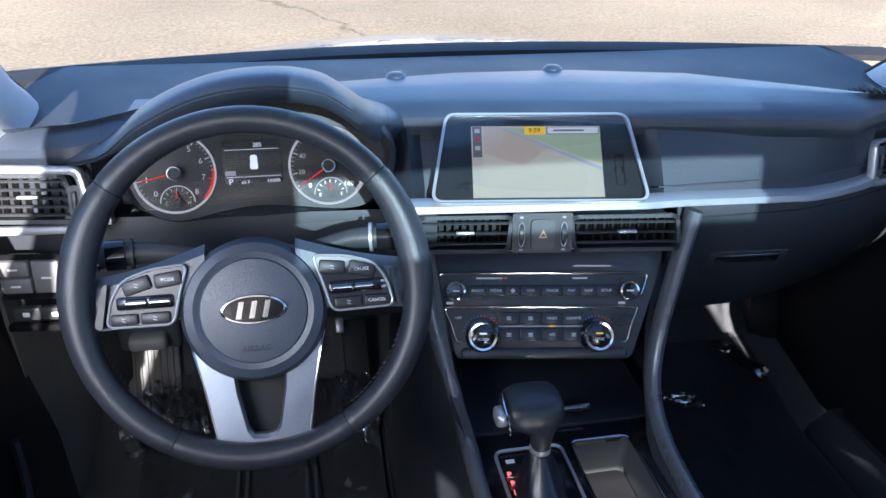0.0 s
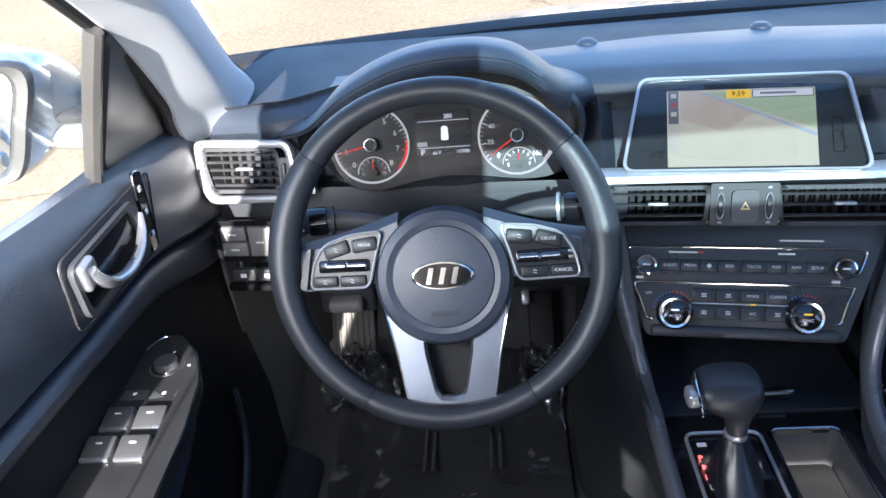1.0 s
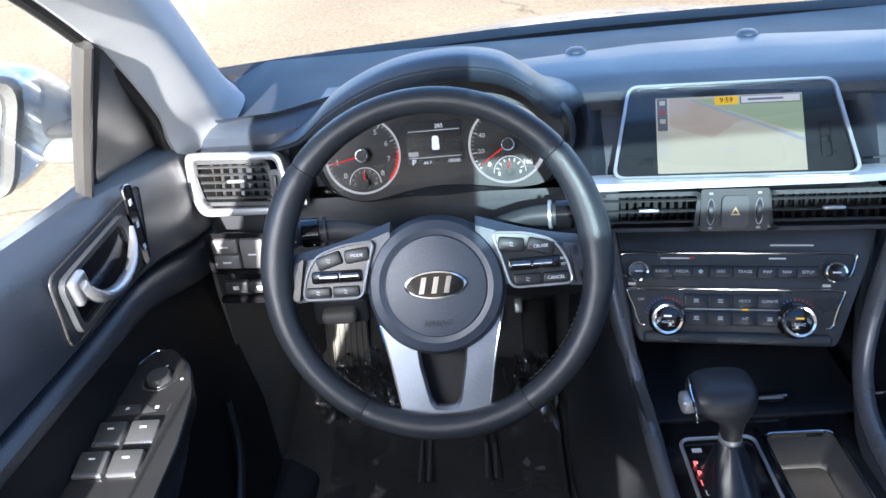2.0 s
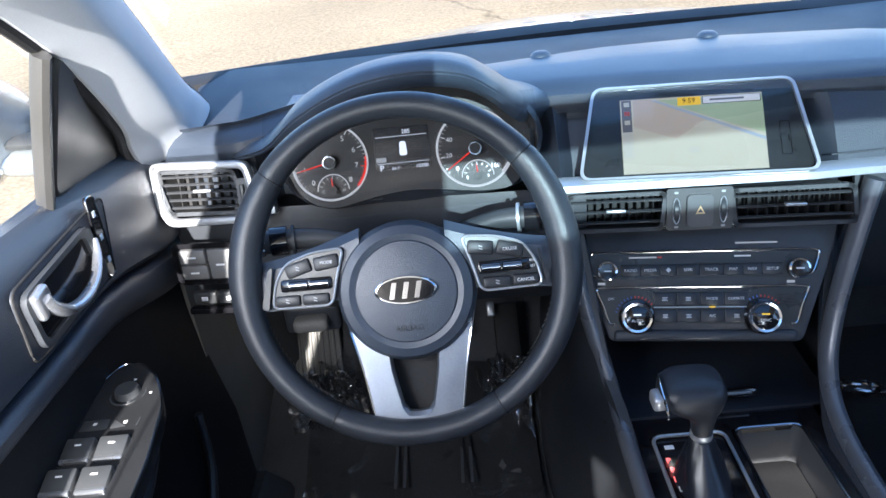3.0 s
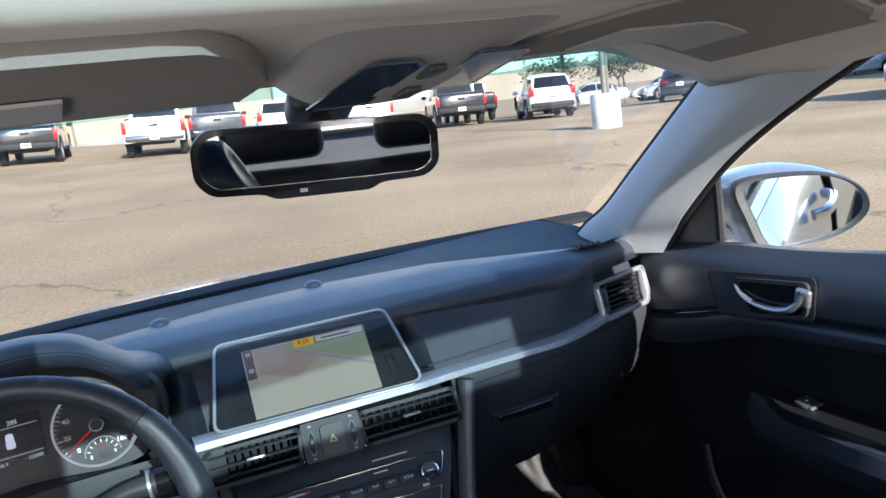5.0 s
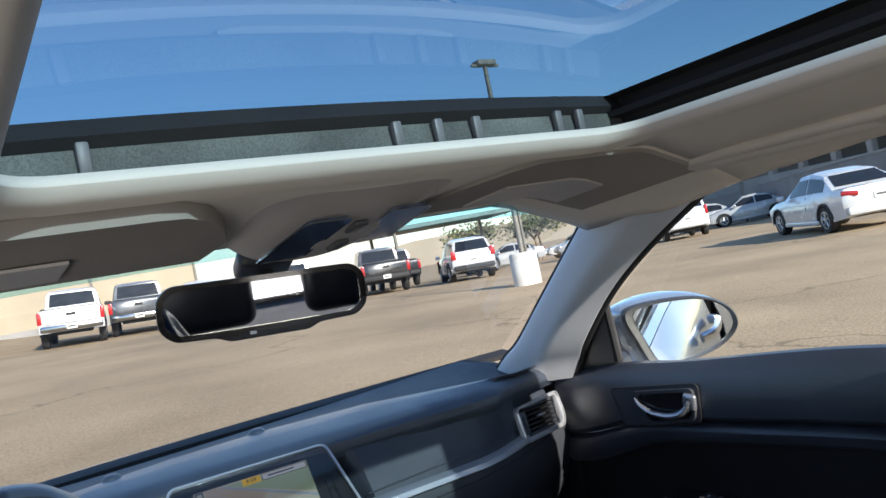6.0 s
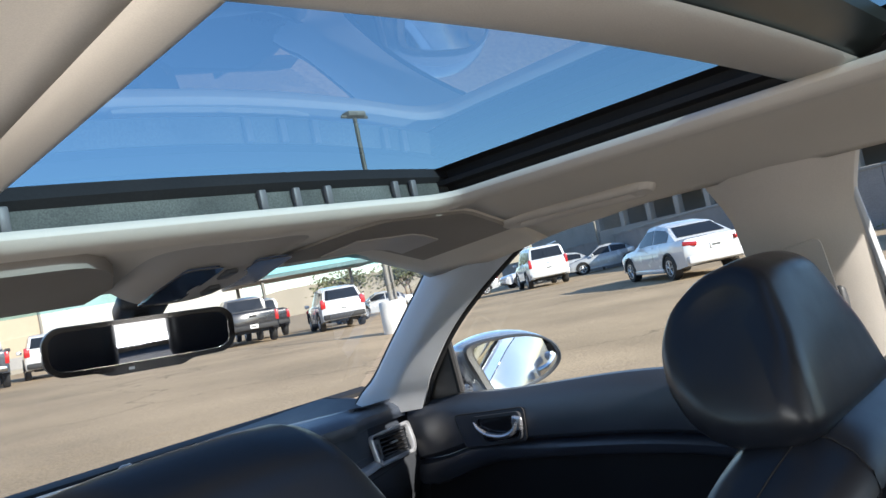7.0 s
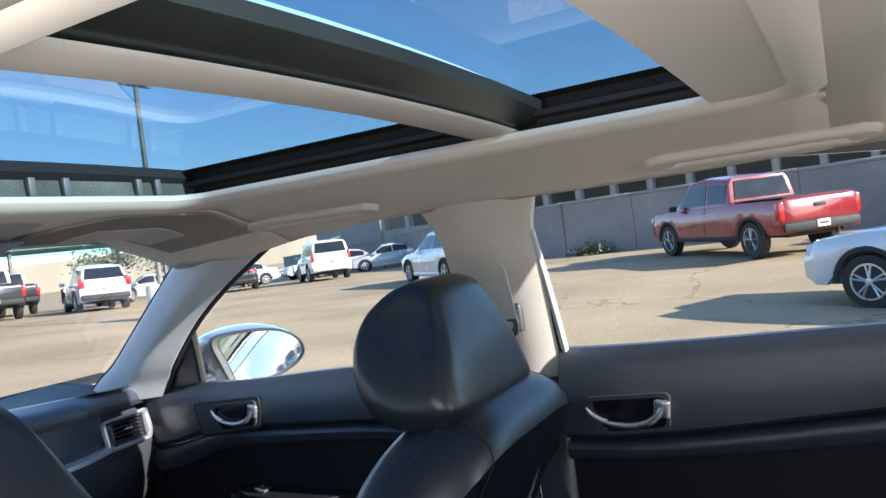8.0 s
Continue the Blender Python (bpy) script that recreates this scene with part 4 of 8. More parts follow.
def cluster():
    hood = thing("cluster_hood", "black padded hood arched over the instrument cluster", "instrument hood", (0, 0, 0))
    # crest of the brow from the side vent over the dials down into the dash pad
    crest = smoothpath([(-0.590, 0.275, 0.968), (-0.560, 0.240, 0.982), (-0.525, 0.212, 1.000), (-0.475, 0.182, 1.047), (-0.406, 0.168, 1.080), (-0.335, 0.163, 1.090), (-0.279, 0.168, 1.081), (-0.243, 0.186, 1.055), (-0.216, 0.226, 1.025), (-0.192, 0.268, 1.008), (-0.166, 0.310, 0.996), (-0.130, 0.350, 0.980), (-0.100, 0.380, 0.965)], 6)
    rings = []
    for p in crest:
        lift = max(0.0, p.z - 1.0)
        k = min(1.0, lift / 0.05)
        e = min(1.0, max(0.0, (p.x + 0.250) / 0.05))
        e = e * e * (3 - 2 * e)
        low = 0.010 + 0.024 * k + 0.026 * e
        row = [(p.x, lerp(p.y + 0.030 + 0.010 * k, max(p.y + 0.02, 0.318), e), p.z - low), (p.x, p.y + 0.012, p.z - low * 0.80), (p.x, p.y + 0.002, p.z - low * 0.52), (p.x, p.y - 0.001, p.z - low * 0.28), (p.x, p.y + 0.004, p.z - low * 0.09), (p.x, p.y + 0.014, p.z), (p.x, p.y + 0.034, p.z + 0.001)]
        back = max(p.y + 0.08, 0.47)
        for u in steps(0, 1, 7)[1:]:
            w = 1 - u * u * (3 - 2 * u)
            row.append((p.x, lerp(p.y + 0.034, back, u), lerp(0.988, p.z + 0.001, w) if p.z > 0.99 else p.z - 0.03 * u))
        rings.append(row)
    part("pad", slab(rings, (0, 0, -0.004)), DASH, hood, "black soft-touch hood")
    # binnacle mouth: arched top, two shallow bowls below
    mouth = smoothpath([(-0.523, 0.0, 0.975), (-0.491, 0.0, 1.022), (-0.413, 0.0, 1.050), (-0.335, 0.0, 1.057), (-0.257, 0.0, 1.040), (-0.203, 0.0, 0.998), (-0.188, 0.0, 0.955), (-0.210, 0.0, 0.906), (-0.250, 0.0, 0.897), (-0.315, 0.0, 0.904), (-0.362, 0.0, 0.907), (-0.410, 0.0, 0.902), (-0.468, 0.0, 0.893), (-0.506, 0.0, 0.910), (-0.524, 0.0, 0.945)], 4, True)
    rings = []
    for f, y0 in ((1.04, 0.212), (1.0, 0.205), (0.975, 0.212), (0.93, 0.238), (0.90, 0.262)):
        rings.append([(-0.357 + (p.x + 0.357) * f, y0 + 0.05 * abs(p.x + 0.357) / 0.17 * (1 if y0 < 0.22 else 0.3) + (0.36 * (p.z - 0.95) if y0 > 0.22 else 0.0), 0.955 + (p.z - 0.955) * f) for p in mouth])
    part("shroud", loft(rings, caps=False), DASHLOW, hood, "black inner shroud")
    hood.children[-1].modifiers.new("thick", "SOLIDIFY").thickness = 0.003
    m = Matrix.Translation((-0.363, 0.246, 0.950)) @ pose(0, 0, 0, -20, 0, 0)
    c = thing("instrument_cluster", "instrument cluster with two white-ringed dials and red needles", "instrument cluster", matrix=m)
    face = [(p.x * 0.94 + 0.94 * 0.357 + 0.006, (0.955 + (p.z - 0.955) * 0.94 - 0.950) * 1.04) for p in mouth]
    part("dial_plate", prism(face, 0.006), DIALBLACK, c, "black dial plate")
    for gx in (-0.0955, 0.0925):
        g = part("dial", lathe([(0.0480, -0.0005), (0.0502, -0.0025), (0.0490, -0.0032), (0.0472, -0.001)], 48, Matrix.Translation((gx, 0, 0.004)), hoop=True), DIALINK, c, "white dial ring")
        for i in range(41):
            a = radians(225 - 270 * i / 40)
            big = i % 5 == 0
            r0, r1 = (0.040 if big else 0.0435), 0.0465
            if -0.03 < math.cos(a) * 0.04 < 0.03 and math.sin(a) < -0.6:
                continue
            mm = Matrix.Translation((gx + math.cos(a) * (r0 + r1) / 2, -0.0012, 0.004 + math.sin(a) * (r0 + r1) / 2)) @ pose(0, 0, 0, 0, -math.degrees(a), 0)
            part("tick", rbox(r1 - r0, 0.0006, 0.0011 if big else 0.0006, 0, m=mm), DIALRED if (gx < 0 and i > 33) else DIALINK, g, smooth=False)
        if gx < 0:
            for n in range(9):
                a = radians(225 - 270 * n / 8)
                if n in (2, 3, 4):
                    continue
                words("numeral", str(n), 0.010, Matrix.Translation((gx + 0.0345 * math.cos(a), -0.0014, 0.004 + 0.0345 * math.sin(a))) @ FACE, DIALINK, g)
        else:
            for n, lab in enumerate(("0", "20", "40", "60", "80", "100", "120", "140", "160")):
                a = radians(225 - 270 * n / 8)
                if lab in ("60", "80", "100"):
                    continue
                words("numeral", lab, 0.0085, Matrix.Translation((gx + 0.0345 * math.cos(a), -0.0014, 0.004 + 0.0345 * math.sin(a))) @ FACE, DIALINK, g)
        part("redline" if gx < 0 else "scale_arc", tube([(gx + 0.0465 * math.cos(radians(a)), -0.002, 0.004 + 0.0465 * math.sin(radians(a))) for a in steps(-45, 5, 10)], 0.0016, seg=6), DIALRED if gx < 0 else DIALINK, g)
        # needle
        na = radians(192 if gx < 0 else 214)
        tip = Vector((gx + 0.044 * math.cos(na), -0.007, 0.004 + 0.044 * math.sin(na)))
        part("needle", tube([(gx, -0.007, 0.004), tip], 0.0024, 0.0014, 6, taper=lambda t: 1 - 0.6 * t), DIALRED, g, "red needle")
        part("needle_hub", lathe([(0.0085, -0.003), (0.0085, -0.010), (0.0075, -0.011), (0.0001, -0.011)], 24, Matrix.Translation((gx, 0, 0.004))), DIALBLACK, g)
        part("hub_ring", lathe([(0.0068, -0.0111), (0.0085, -0.0111), (0.0085, -0.0118), (0.0068, -0.0118)], 24, Matrix.Translation((gx, 0, 0.004)), hoop=True), DARKCHROME, g)
        # small gauge
        sx, sz = gx + 0.001, -0.032
        part("small_dial", tube([(sx + 0.0205 * math.cos(radians(a)), -0.003, sz + 0.0205 * math.sin(radians(a))) for a in steps(0, 180, 20)], 0.0008, seg=6), DIALINK, g)
        for a in steps(20, 160, 6):
            part("small_tick", rbox(0.004, 0.0006, 0.0007, 0, m=Matrix.Translation((sx + 0.0165 * math.cos(radians(a)), -0.003, sz + 0.0165 * math.sin(radians(a)))) @ pose(0, 0, 0, 0, -a, 0)), DIALINK, g, smooth=False)
        part("small_needle", tube([(sx, -0.006, sz), (sx - 0.001, -0.006, sz + 0.016)], 0.0013, seg=6, taper=lambda t: 1 - 0.6 * t), DIALRED, g, "red needle")
        part("small_hub", lathe([(0.0055, -0.003), (0.0055, -0.008), (0.0001, -0.0085)], 18, Matrix.Translation((sx, 0, sz))), DIALBLACK, g)
    for sx, a, b_ in ((-0.0945, "C", "H"), (0.0935, "E", "F")):
        for q, lab in ((-0.017, a), (0.017, b_)):
            words("letter", lab, 0.006, Matrix.Translation((sx + q * 0.8, -0.0016, -0.033)) @ FACE, DIALINK, c)
    # middle display
    part("display", prism(oblong(-0.001, 0.014, 0.072, 0.054, 0.003), 0.002, m=Matrix.Translation((0, -0.0012, 0))), SCREENDARK, c, "dark trip display")
    for pts in (((-0.034, 0.029), (0.032, 0.029)), ((-0.034, -0.005), (0.032, -0.005))):
        part("display_line", tube([(x, -0.0018, z) for x, z in pts], 0.0003, seg=4), SCREENINK, c, smooth=False)
    part("car_icon", loft([[(0.0005 + w * math.cos(a), -0.0022, z) for a in steps(0, 2 * math.pi, 8)[:-1]] for w, z in ((0.003, 0.004), (0.0048, 0.0055), (0.005, 0.010), (0.0042, 0.013), (0.0046, 0.018), (0.0035, 0.021), (0.002, 0.022))], caps=True, m=Matrix.Diagonal((1, 1, 1, 1))), SCREENINK, c)
    words("reading", "285", 0.0075, Matrix.Translation((0.006, -0.0018, 0.034)) @ FACE, SCREENINK, c)
    words("gear_letter", "P", 0.011, Matrix.Translation((-0.029, -0.0018, -0.011)) @ FACE, SCREENINK, c)
    words("reading", "66 F", 0.006, Matrix.Translation((-0.011, -0.0018, -0.012)) @ FACE, SCREENINK, c)
    words("reading", "10390", 0.0065, Matrix.Translation((0.023, -0.0018, -0.0115)) @ FACE, SCREENINK, c)
    part("icon_bar", rbox(0.013, 0.0006, 0.006, 0, m=Matrix.Translation((-0.029, -0.0018, 0.0))), SCREENGREY, c, smooth=False)
    cover = part("cover_glass", slab([[(x, -0.030 + 0.012 * (z / 0.06) ** 2 - 0.01 * (x / 0.16) ** 2 + 0.15 * z, z) for z in steps(-0.066, 0.070, 6)] for x in steps(-0.172, 0.172, 12)], 0.0008), CLUSTERLENS, c, "clear curved cover")
    cover.visible_shadow = False


DIALBLACK = mat("matt dial black", (0.007, 0.0075, 0.009), 0.5, grain=0.1, gscale=400)
SCREENDARK = glow("dark display", (0.010, 0.012, 0.018), 0.1)
SCREENINK = glow("display white", (0.75, 0.82, 0.95), 0.22)
SCREENGREY = glow("display grey", (0.25, 0.27, 0.3), 0.2)
cluster()


# ---- steering wheel ----
def steering_wheel():
    m = Matrix.Translation((-0.3595, 0.030, 0.893)) @ pose(0, 0, 0, -25, 0, 0)
    w = thing("steering_wheel", "black leather steering wheel with silver lower spoke", "steering wheel", matrix=m)
    R = 0.1725
    n = 200
    b = bmesh.new()
    rings = []
    for i in range(n):
        a = 2 * math.pi * i / n
        deg = math.degrees(a)
        side = min(abs((deg - q + 180) % 360 - 180) for q in (12, 168))
        thick = 1.0 + 0.24 * math.exp(-(side / 30) ** 2)
        seam = min(abs((deg - q + 180) % 360 - 180) for q in (39, 141, 240, 300))
        groove = 0.93 if seam < 1.0 else 1.0
        c = Vector(((R + 0.0135 - 0.0135 * thick) * math.cos(a), -0.012, (R + 0.0135 - 0.0135 * thick) * math.sin(a) + 0.011))
        rad, nor = Vector((math.cos(a), 0, math.sin(a))), Vector((0, 1, 0))
        rings.append([c + rad * math.cos(q) * 0.0138 * thick * groove + nor * math.sin(q) * 0.0170 * (0.6 + 0.4 * thick) * groove for q in [2 * math.pi * j / 20 for j in range(20)]])
    rings.append(rings[0])
    loft(rings, True, False, bm=b)
    bmesh.ops.remove_doubles(b, verts=b.verts[:], dist=1e-6)
    part("rim", b, RIMLEATHER, w, "smooth black leather rim")
    for q in (39, 141, 240, 300):
        k = round(q / 360 * n)
        c = sum(rings[k], Vector()) / 20
        part("rim_seam", tube([c + (p - c) * 1.012 for p in rings[k]], 0.0008, seg=6, loop=True), RUBBER, w, "dark leather seam")
    # stitching on the inner side
    for i in range(150):
        a = 2 * math.pi * (i + 0.5) / 150
        if abs(math.degrees(a) - 90) < 80 or 235 < math.degrees(a) < 305:
            continue
        r = R - 0.0150
        part("stitch", rbox(0.0042, 0.0007, 0.0007, 0, m=Matrix.Translation((r * math.cos(a), -0.004, r * math.sin(a) + 0.011)) @ pose(0, 0, 0, 0, 90 - math.degrees(a) + 18, 0)), TRIMGREY, w, smooth=False)
    # airbag cover: round pad with inner disc
    pad = lathe([(0.070, 0.030), (0.0745, 0.010), (0.0740, -0.008), (0.069, -0.017), (0.060, -0.0205), (0.0555, -0.0190), (0.0540, -0.0185), (0.0525, -0.0205), (0.032, -0.0235), (0.0001, -0.0245)], 56)
    part("airbag_cover", pad, DASH, w, "black grained airbag cover")
    lg = part("badge", loft([[(q * 0.0325 * math.cos(a), y, 0.002 + q * 0.0150 * math.sin(a)) for a in steps(0, 2 * math.pi, 36)[:-1]] for q, y in ((1.0, -0.021), (1.0, -0.0262), (0.95, -0.0272))]), CHROME, w, "chrome-edged oval badge")
    part("badge_field", loft([[(q * 0.0300 * math.cos(a), y, 0.002 + q * 0.0128 * math.sin(a)) for a in steps(0, 2 * math.pi, 36)[:-1]] for q, y in ((1.0, -0.0270), (1.0, -0.0277))]), PIANO, lg)
    for x0, z0, x1, z1 in ((-0.0150, -0.0065, -0.0110, 0.0105), (-0.0020, -0.0065, 0.0020, 0.0105), (0.0110, -0.0065, 0.0150, 0.0105)):
        part("badge_bar", loft([[(x0 - 0.0026, -0.0276, z0), (x0 + 0.0026, -0.0276, z0), (x0 + 0.0026, -0.0286, z0), (x0 - 0.0026, -0.0286, z0)], [(x1 - 0.0026, -0.0276, z1), (x1 + 0.0026, -0.0276, z1), (x1 + 0.0026, -0.0286, z1), (x1 - 0.0026, -0.0286, z1)]]), CHROME, lg, smooth=False)
    # side spokes
    for s in (-1, 1):
        rings = []
        for t in steps(0, 1, 8):
            x = lerp(0.045, 0.168, t)
            top = lerp(0.060, 0.030, t) - 0.004 * math.sin(math.pi * t)
            bot = lerp(-0.012, -0.022, t)
            y = lerp(-0.006, 0.002, t)
            rings.append([(s * x, y - 0.006, bot), (s * x, y - 0.010, lerp(bot, top, 0.5)), (s * x, y - 0.008, top - 0.010), (s * x, y + 0.002, top), (s * x, y + 0.016, top - 0.006), (s * x, y + 0.016, bot)])
        part("side_spoke", loft(rings), DASH, w, "black spoke")
        shape = rounded([(0.0615, 0.0415), (0.097, 0.0385), (0.125, 0.0295), (0.1375, 0.010), (0.1435, -0.0170), (0.0785, -0.0178), (0.0705, 0.0140)], 0.009, 5)
        out = [(s * x, z) for x, z in shape]
        inner = [(s * (0.104 + (x - 0.104) * 0.955), 0.010 + (z - 0.010) * 0.935) for x, z in shape]
        mm = Matrix.Translation((0, -0.0225, 0)) @ pose(0, 0, 0, 0, 0, s * 4)
        part("spoke_bezel", tube([mm @ Vector((x, -0.0005, z)) for x, z in out], 0.0014, 0.0016, 8, loop=True, up=(0, 1, 0)), SILVER, w, "satin silver switch surround")
        part("spoke_edge", prism([(s * x, z) for x, z in rounded([(0.1385, 0.027), (0.143, 0.025), (0.1545, -0.016), (0.1465, -0.0185)] if s < 0 else [(0.1405, 0.022), (0.1425, 0.021), (0.1500, -0.016), (0.1465, -0.0175)], 0.003, 3)], -0.004, 0.0, m=mm), SWKEY, w, "dark spoke edge")
        part("switch_base", prism(out, 0.012, m=mm), SWBASE, w)
        for x, z, ww, hh, lean in ((0.0810, 0.0275, 0.027, 0.0145, 7), (0.1115, 0.0235, 0.028, 0.0145, 16), (0.0955, -0.0098, 0.029, 0.0115, 0), (0.1255, -0.0098, 0.027, 0.0115, 0)):
            part("switch", rbox(ww, 0.006, hh, 0.0025, 2, mm @ Matrix.Translation((s * x, -0.0008, z)) @ pose(0, 0, 0, 0, s * lean, 0)), SWKEY, w)
        part("roller_base", rbox(0.056, 0.006, 0.0135, 0.003, 2, mm @ Matrix.Translation((s * 0.1045, -0.0002, 0.0062))), PIANO, w)
        for q in (-1, 1):
            part("roller", lathe([(0.0032, -0.0105), (0.0046, -0.0095), (0.0046, 0.0095), (0.0032, 0.0105)], 14, mm @ Matrix.Translation((s * 0.101 + q * 0.0112, -0.0022, 0.0062)) @ pose(0, 0, 0, 0, 0, 90)), DARKCHROME, w, "ribbed chrome roller")
        lab = (("MODE", -0.0805, 0.0275, 0.0046),) if s < 0 else (("CRUISE", 0.1110, 0.0235, 0.0048), ("CANCEL", 0.1250, -0.0098, 0.0048), ("RES", 0.1330, 0.0095, 0.0036), ("SET", 0.1335, 0.0035, 0.0036))
        for body, x, z, size in lab:
            words("switch_text", body, size, mm @ Matrix.Translation((x, -0.0042, z)) @ FACE, INK, w)
        for x, z in ((0.1115, 0.0235), (0.0955, -0.0098), (0.1255, -0.0098)) if s < 0 else ((0.081, 0.0275), (0.0955, -0.0098)):
            for dz in (-0.0014, 0.0014):
                part("switch_mark", rbox(0.0040, 0.0004, 0.0011, 0.0001, 1, mm @ Matrix.Translation((s * x, -0.0040, z + dz)) @ pose(0, 0, 0, 0, 20, 0)), PRINT, w, smooth=False)
    for ob in [o for o in w.children if o.name.split('.')[0] in ('airbag_cover', 'badge')]:
        ob.matrix_basis = Matrix.Translation((0, 0, -0.0105)) @ ob.matrix_basis
    # lower two-legged silver spoke with an opening
    b = bmesh.new()
    outer = [(-0.069, -0.040), (-0.0575, -0.090), (-0.0485, -0.140), (-0.043, -0.158), (-0.028, -0.1675), (0.0, -0.1695), (0.028, -0.1675), (0.043, -0.158), (0.0485, -0.140), (0.0575, -0.090), (0.069, -0.040), (0.024, -0.062), (0.0, -0.064), (-0.024, -0.062)]
    inner = [(-0.0245, -0.080), (-0.0235, -0.095), (-0.0195, -0.115), (-0.0160, -0.133), (-0.0105, -0.141), (0.0, -0.142), (0.0105, -0.141), (0.0160, -0.133), (0.0195, -0.115), (0.0235, -0.095), (0.0245, -0.080), (0.012, -0.077), (0.0, -0.0765), (-0.012, -0.077)]
    def dep(z):
        return lerp(-0.002, -0.006, min(1.0, (-z - 0.04) / 0.13))
    k = len(outer)
    rows = []
    for src, f, dy in ((outer, 1.0, 0.010), (outer, 1.0, 0.002), (outer, 0.97, -0.001), (inner, 1.10, -0.001), (inner, 1.0, 0.003), (inner, 1.0, 0.012)):
        cz = -0.10
        rows.append([(x * f, dep(z) + dy, (z - cz) * f + cz) for x, z in src])
    loft(rows + [rows[0]], True, False, bm=b)
    bmesh.ops.remove_doubles(b, verts=b.verts[:], dist=1e-6)
    part("lower_spoke", b, SPOKE, w, "satin silver lower spoke")
    edge = smoothpath([(x * 0.985, dep(z) - 0.001, z + 0.001) for x, z in outer[0:11]], 4)
    part("spoke_edge", tube(edge, 0.0014, seg=6), CHROME, w, "bright edge line")
    part("spoke_back", prism(rounded([(-0.05, -0.05), (0.05, -0.05), (0.03, -0.15), (-0.03, -0.15)], 0.01), 0.004, m=Matrix.Translation((0, 0.022, 0))), RUBBER, w)
    words("embossing", "AIRBAG", 0.0085, Matrix.Translation((0, -0.0232, -0.049)) @ FACE, DASHLOW, w, depth=0.0004)
    # column shroud and stalks
    col = thing("steering_column", "black steering column shroud with two stalks", "steering column", matrix=m)
    rings = []
    for y, ww, h0, h1 in ((0.028, 0.055, -0.055, 0.050), (0.10, 0.062, -0.06, 0.055), (0.20, 0.062, -0.06, 0.05), (0.30, 0.06, -0.06, 0.05)):
        rings.append([(ww * (abs(math.cos(a)) ** 0.6) * (1 if math.cos(a) > 0 else -1), y, (h1 if math.sin(a) > 0 else -h0) * (abs(math.sin(a)) ** 0.6) * (1 if math.sin(a) > 0 else -1)) for a in steps(0, 2 * math.pi, 24)[:-1]])
    part("shroud", loft(rings), DASHLOW, col)
    for s in (-1, 1):
        pts = smoothpath([(s * 0.055, 0.064, 0.042), (s * 0.10, 0.056, 0.053), (s * 0.135, 0.050, 0.054), (s * 0.168, 0.046, 0.053)], 4)
        st = part("stalk", tube(pts, 0.011, 0.013, 14, taper=lambda t: 0.75 + 0.35 * t), BUTTON, col, "black control stalk")
        part("stalk_ring", tube([pts[-5], pts[-3]], 0.0145, 0.0165, 18), PIANO, st, "gloss black twist ring")
        part("stalk_line", tube([pts[-6], lerp(pts[-6], pts[-5], 0.4)], 0.0150, 0.0168, 18), SILVER if s > 0 else DASHLOW, st)
        part("stalk_end", tube([pts[-2], pts[-1]], 0.0142, 0.0160, 18), BUTTON, st)
        for dz in (-0.008, 0.0, 0.008):
            part("stalk_mark", rbox(0.006, 0.0006, 0.0018, 0, m=Matrix.Translation((s * 0.160, 0.0298, 0.053 + dz))), INK, st, smooth=False)
    part("key_ring", lathe([(0.016, 0.0), (0.017, -0.006), (0.012, -0.008), (0.0001, -0.008)], 24, Matrix.Translation((0.168, 0.18, -0.015))), CHROME, col, "round chrome start button")


steering_wheel()


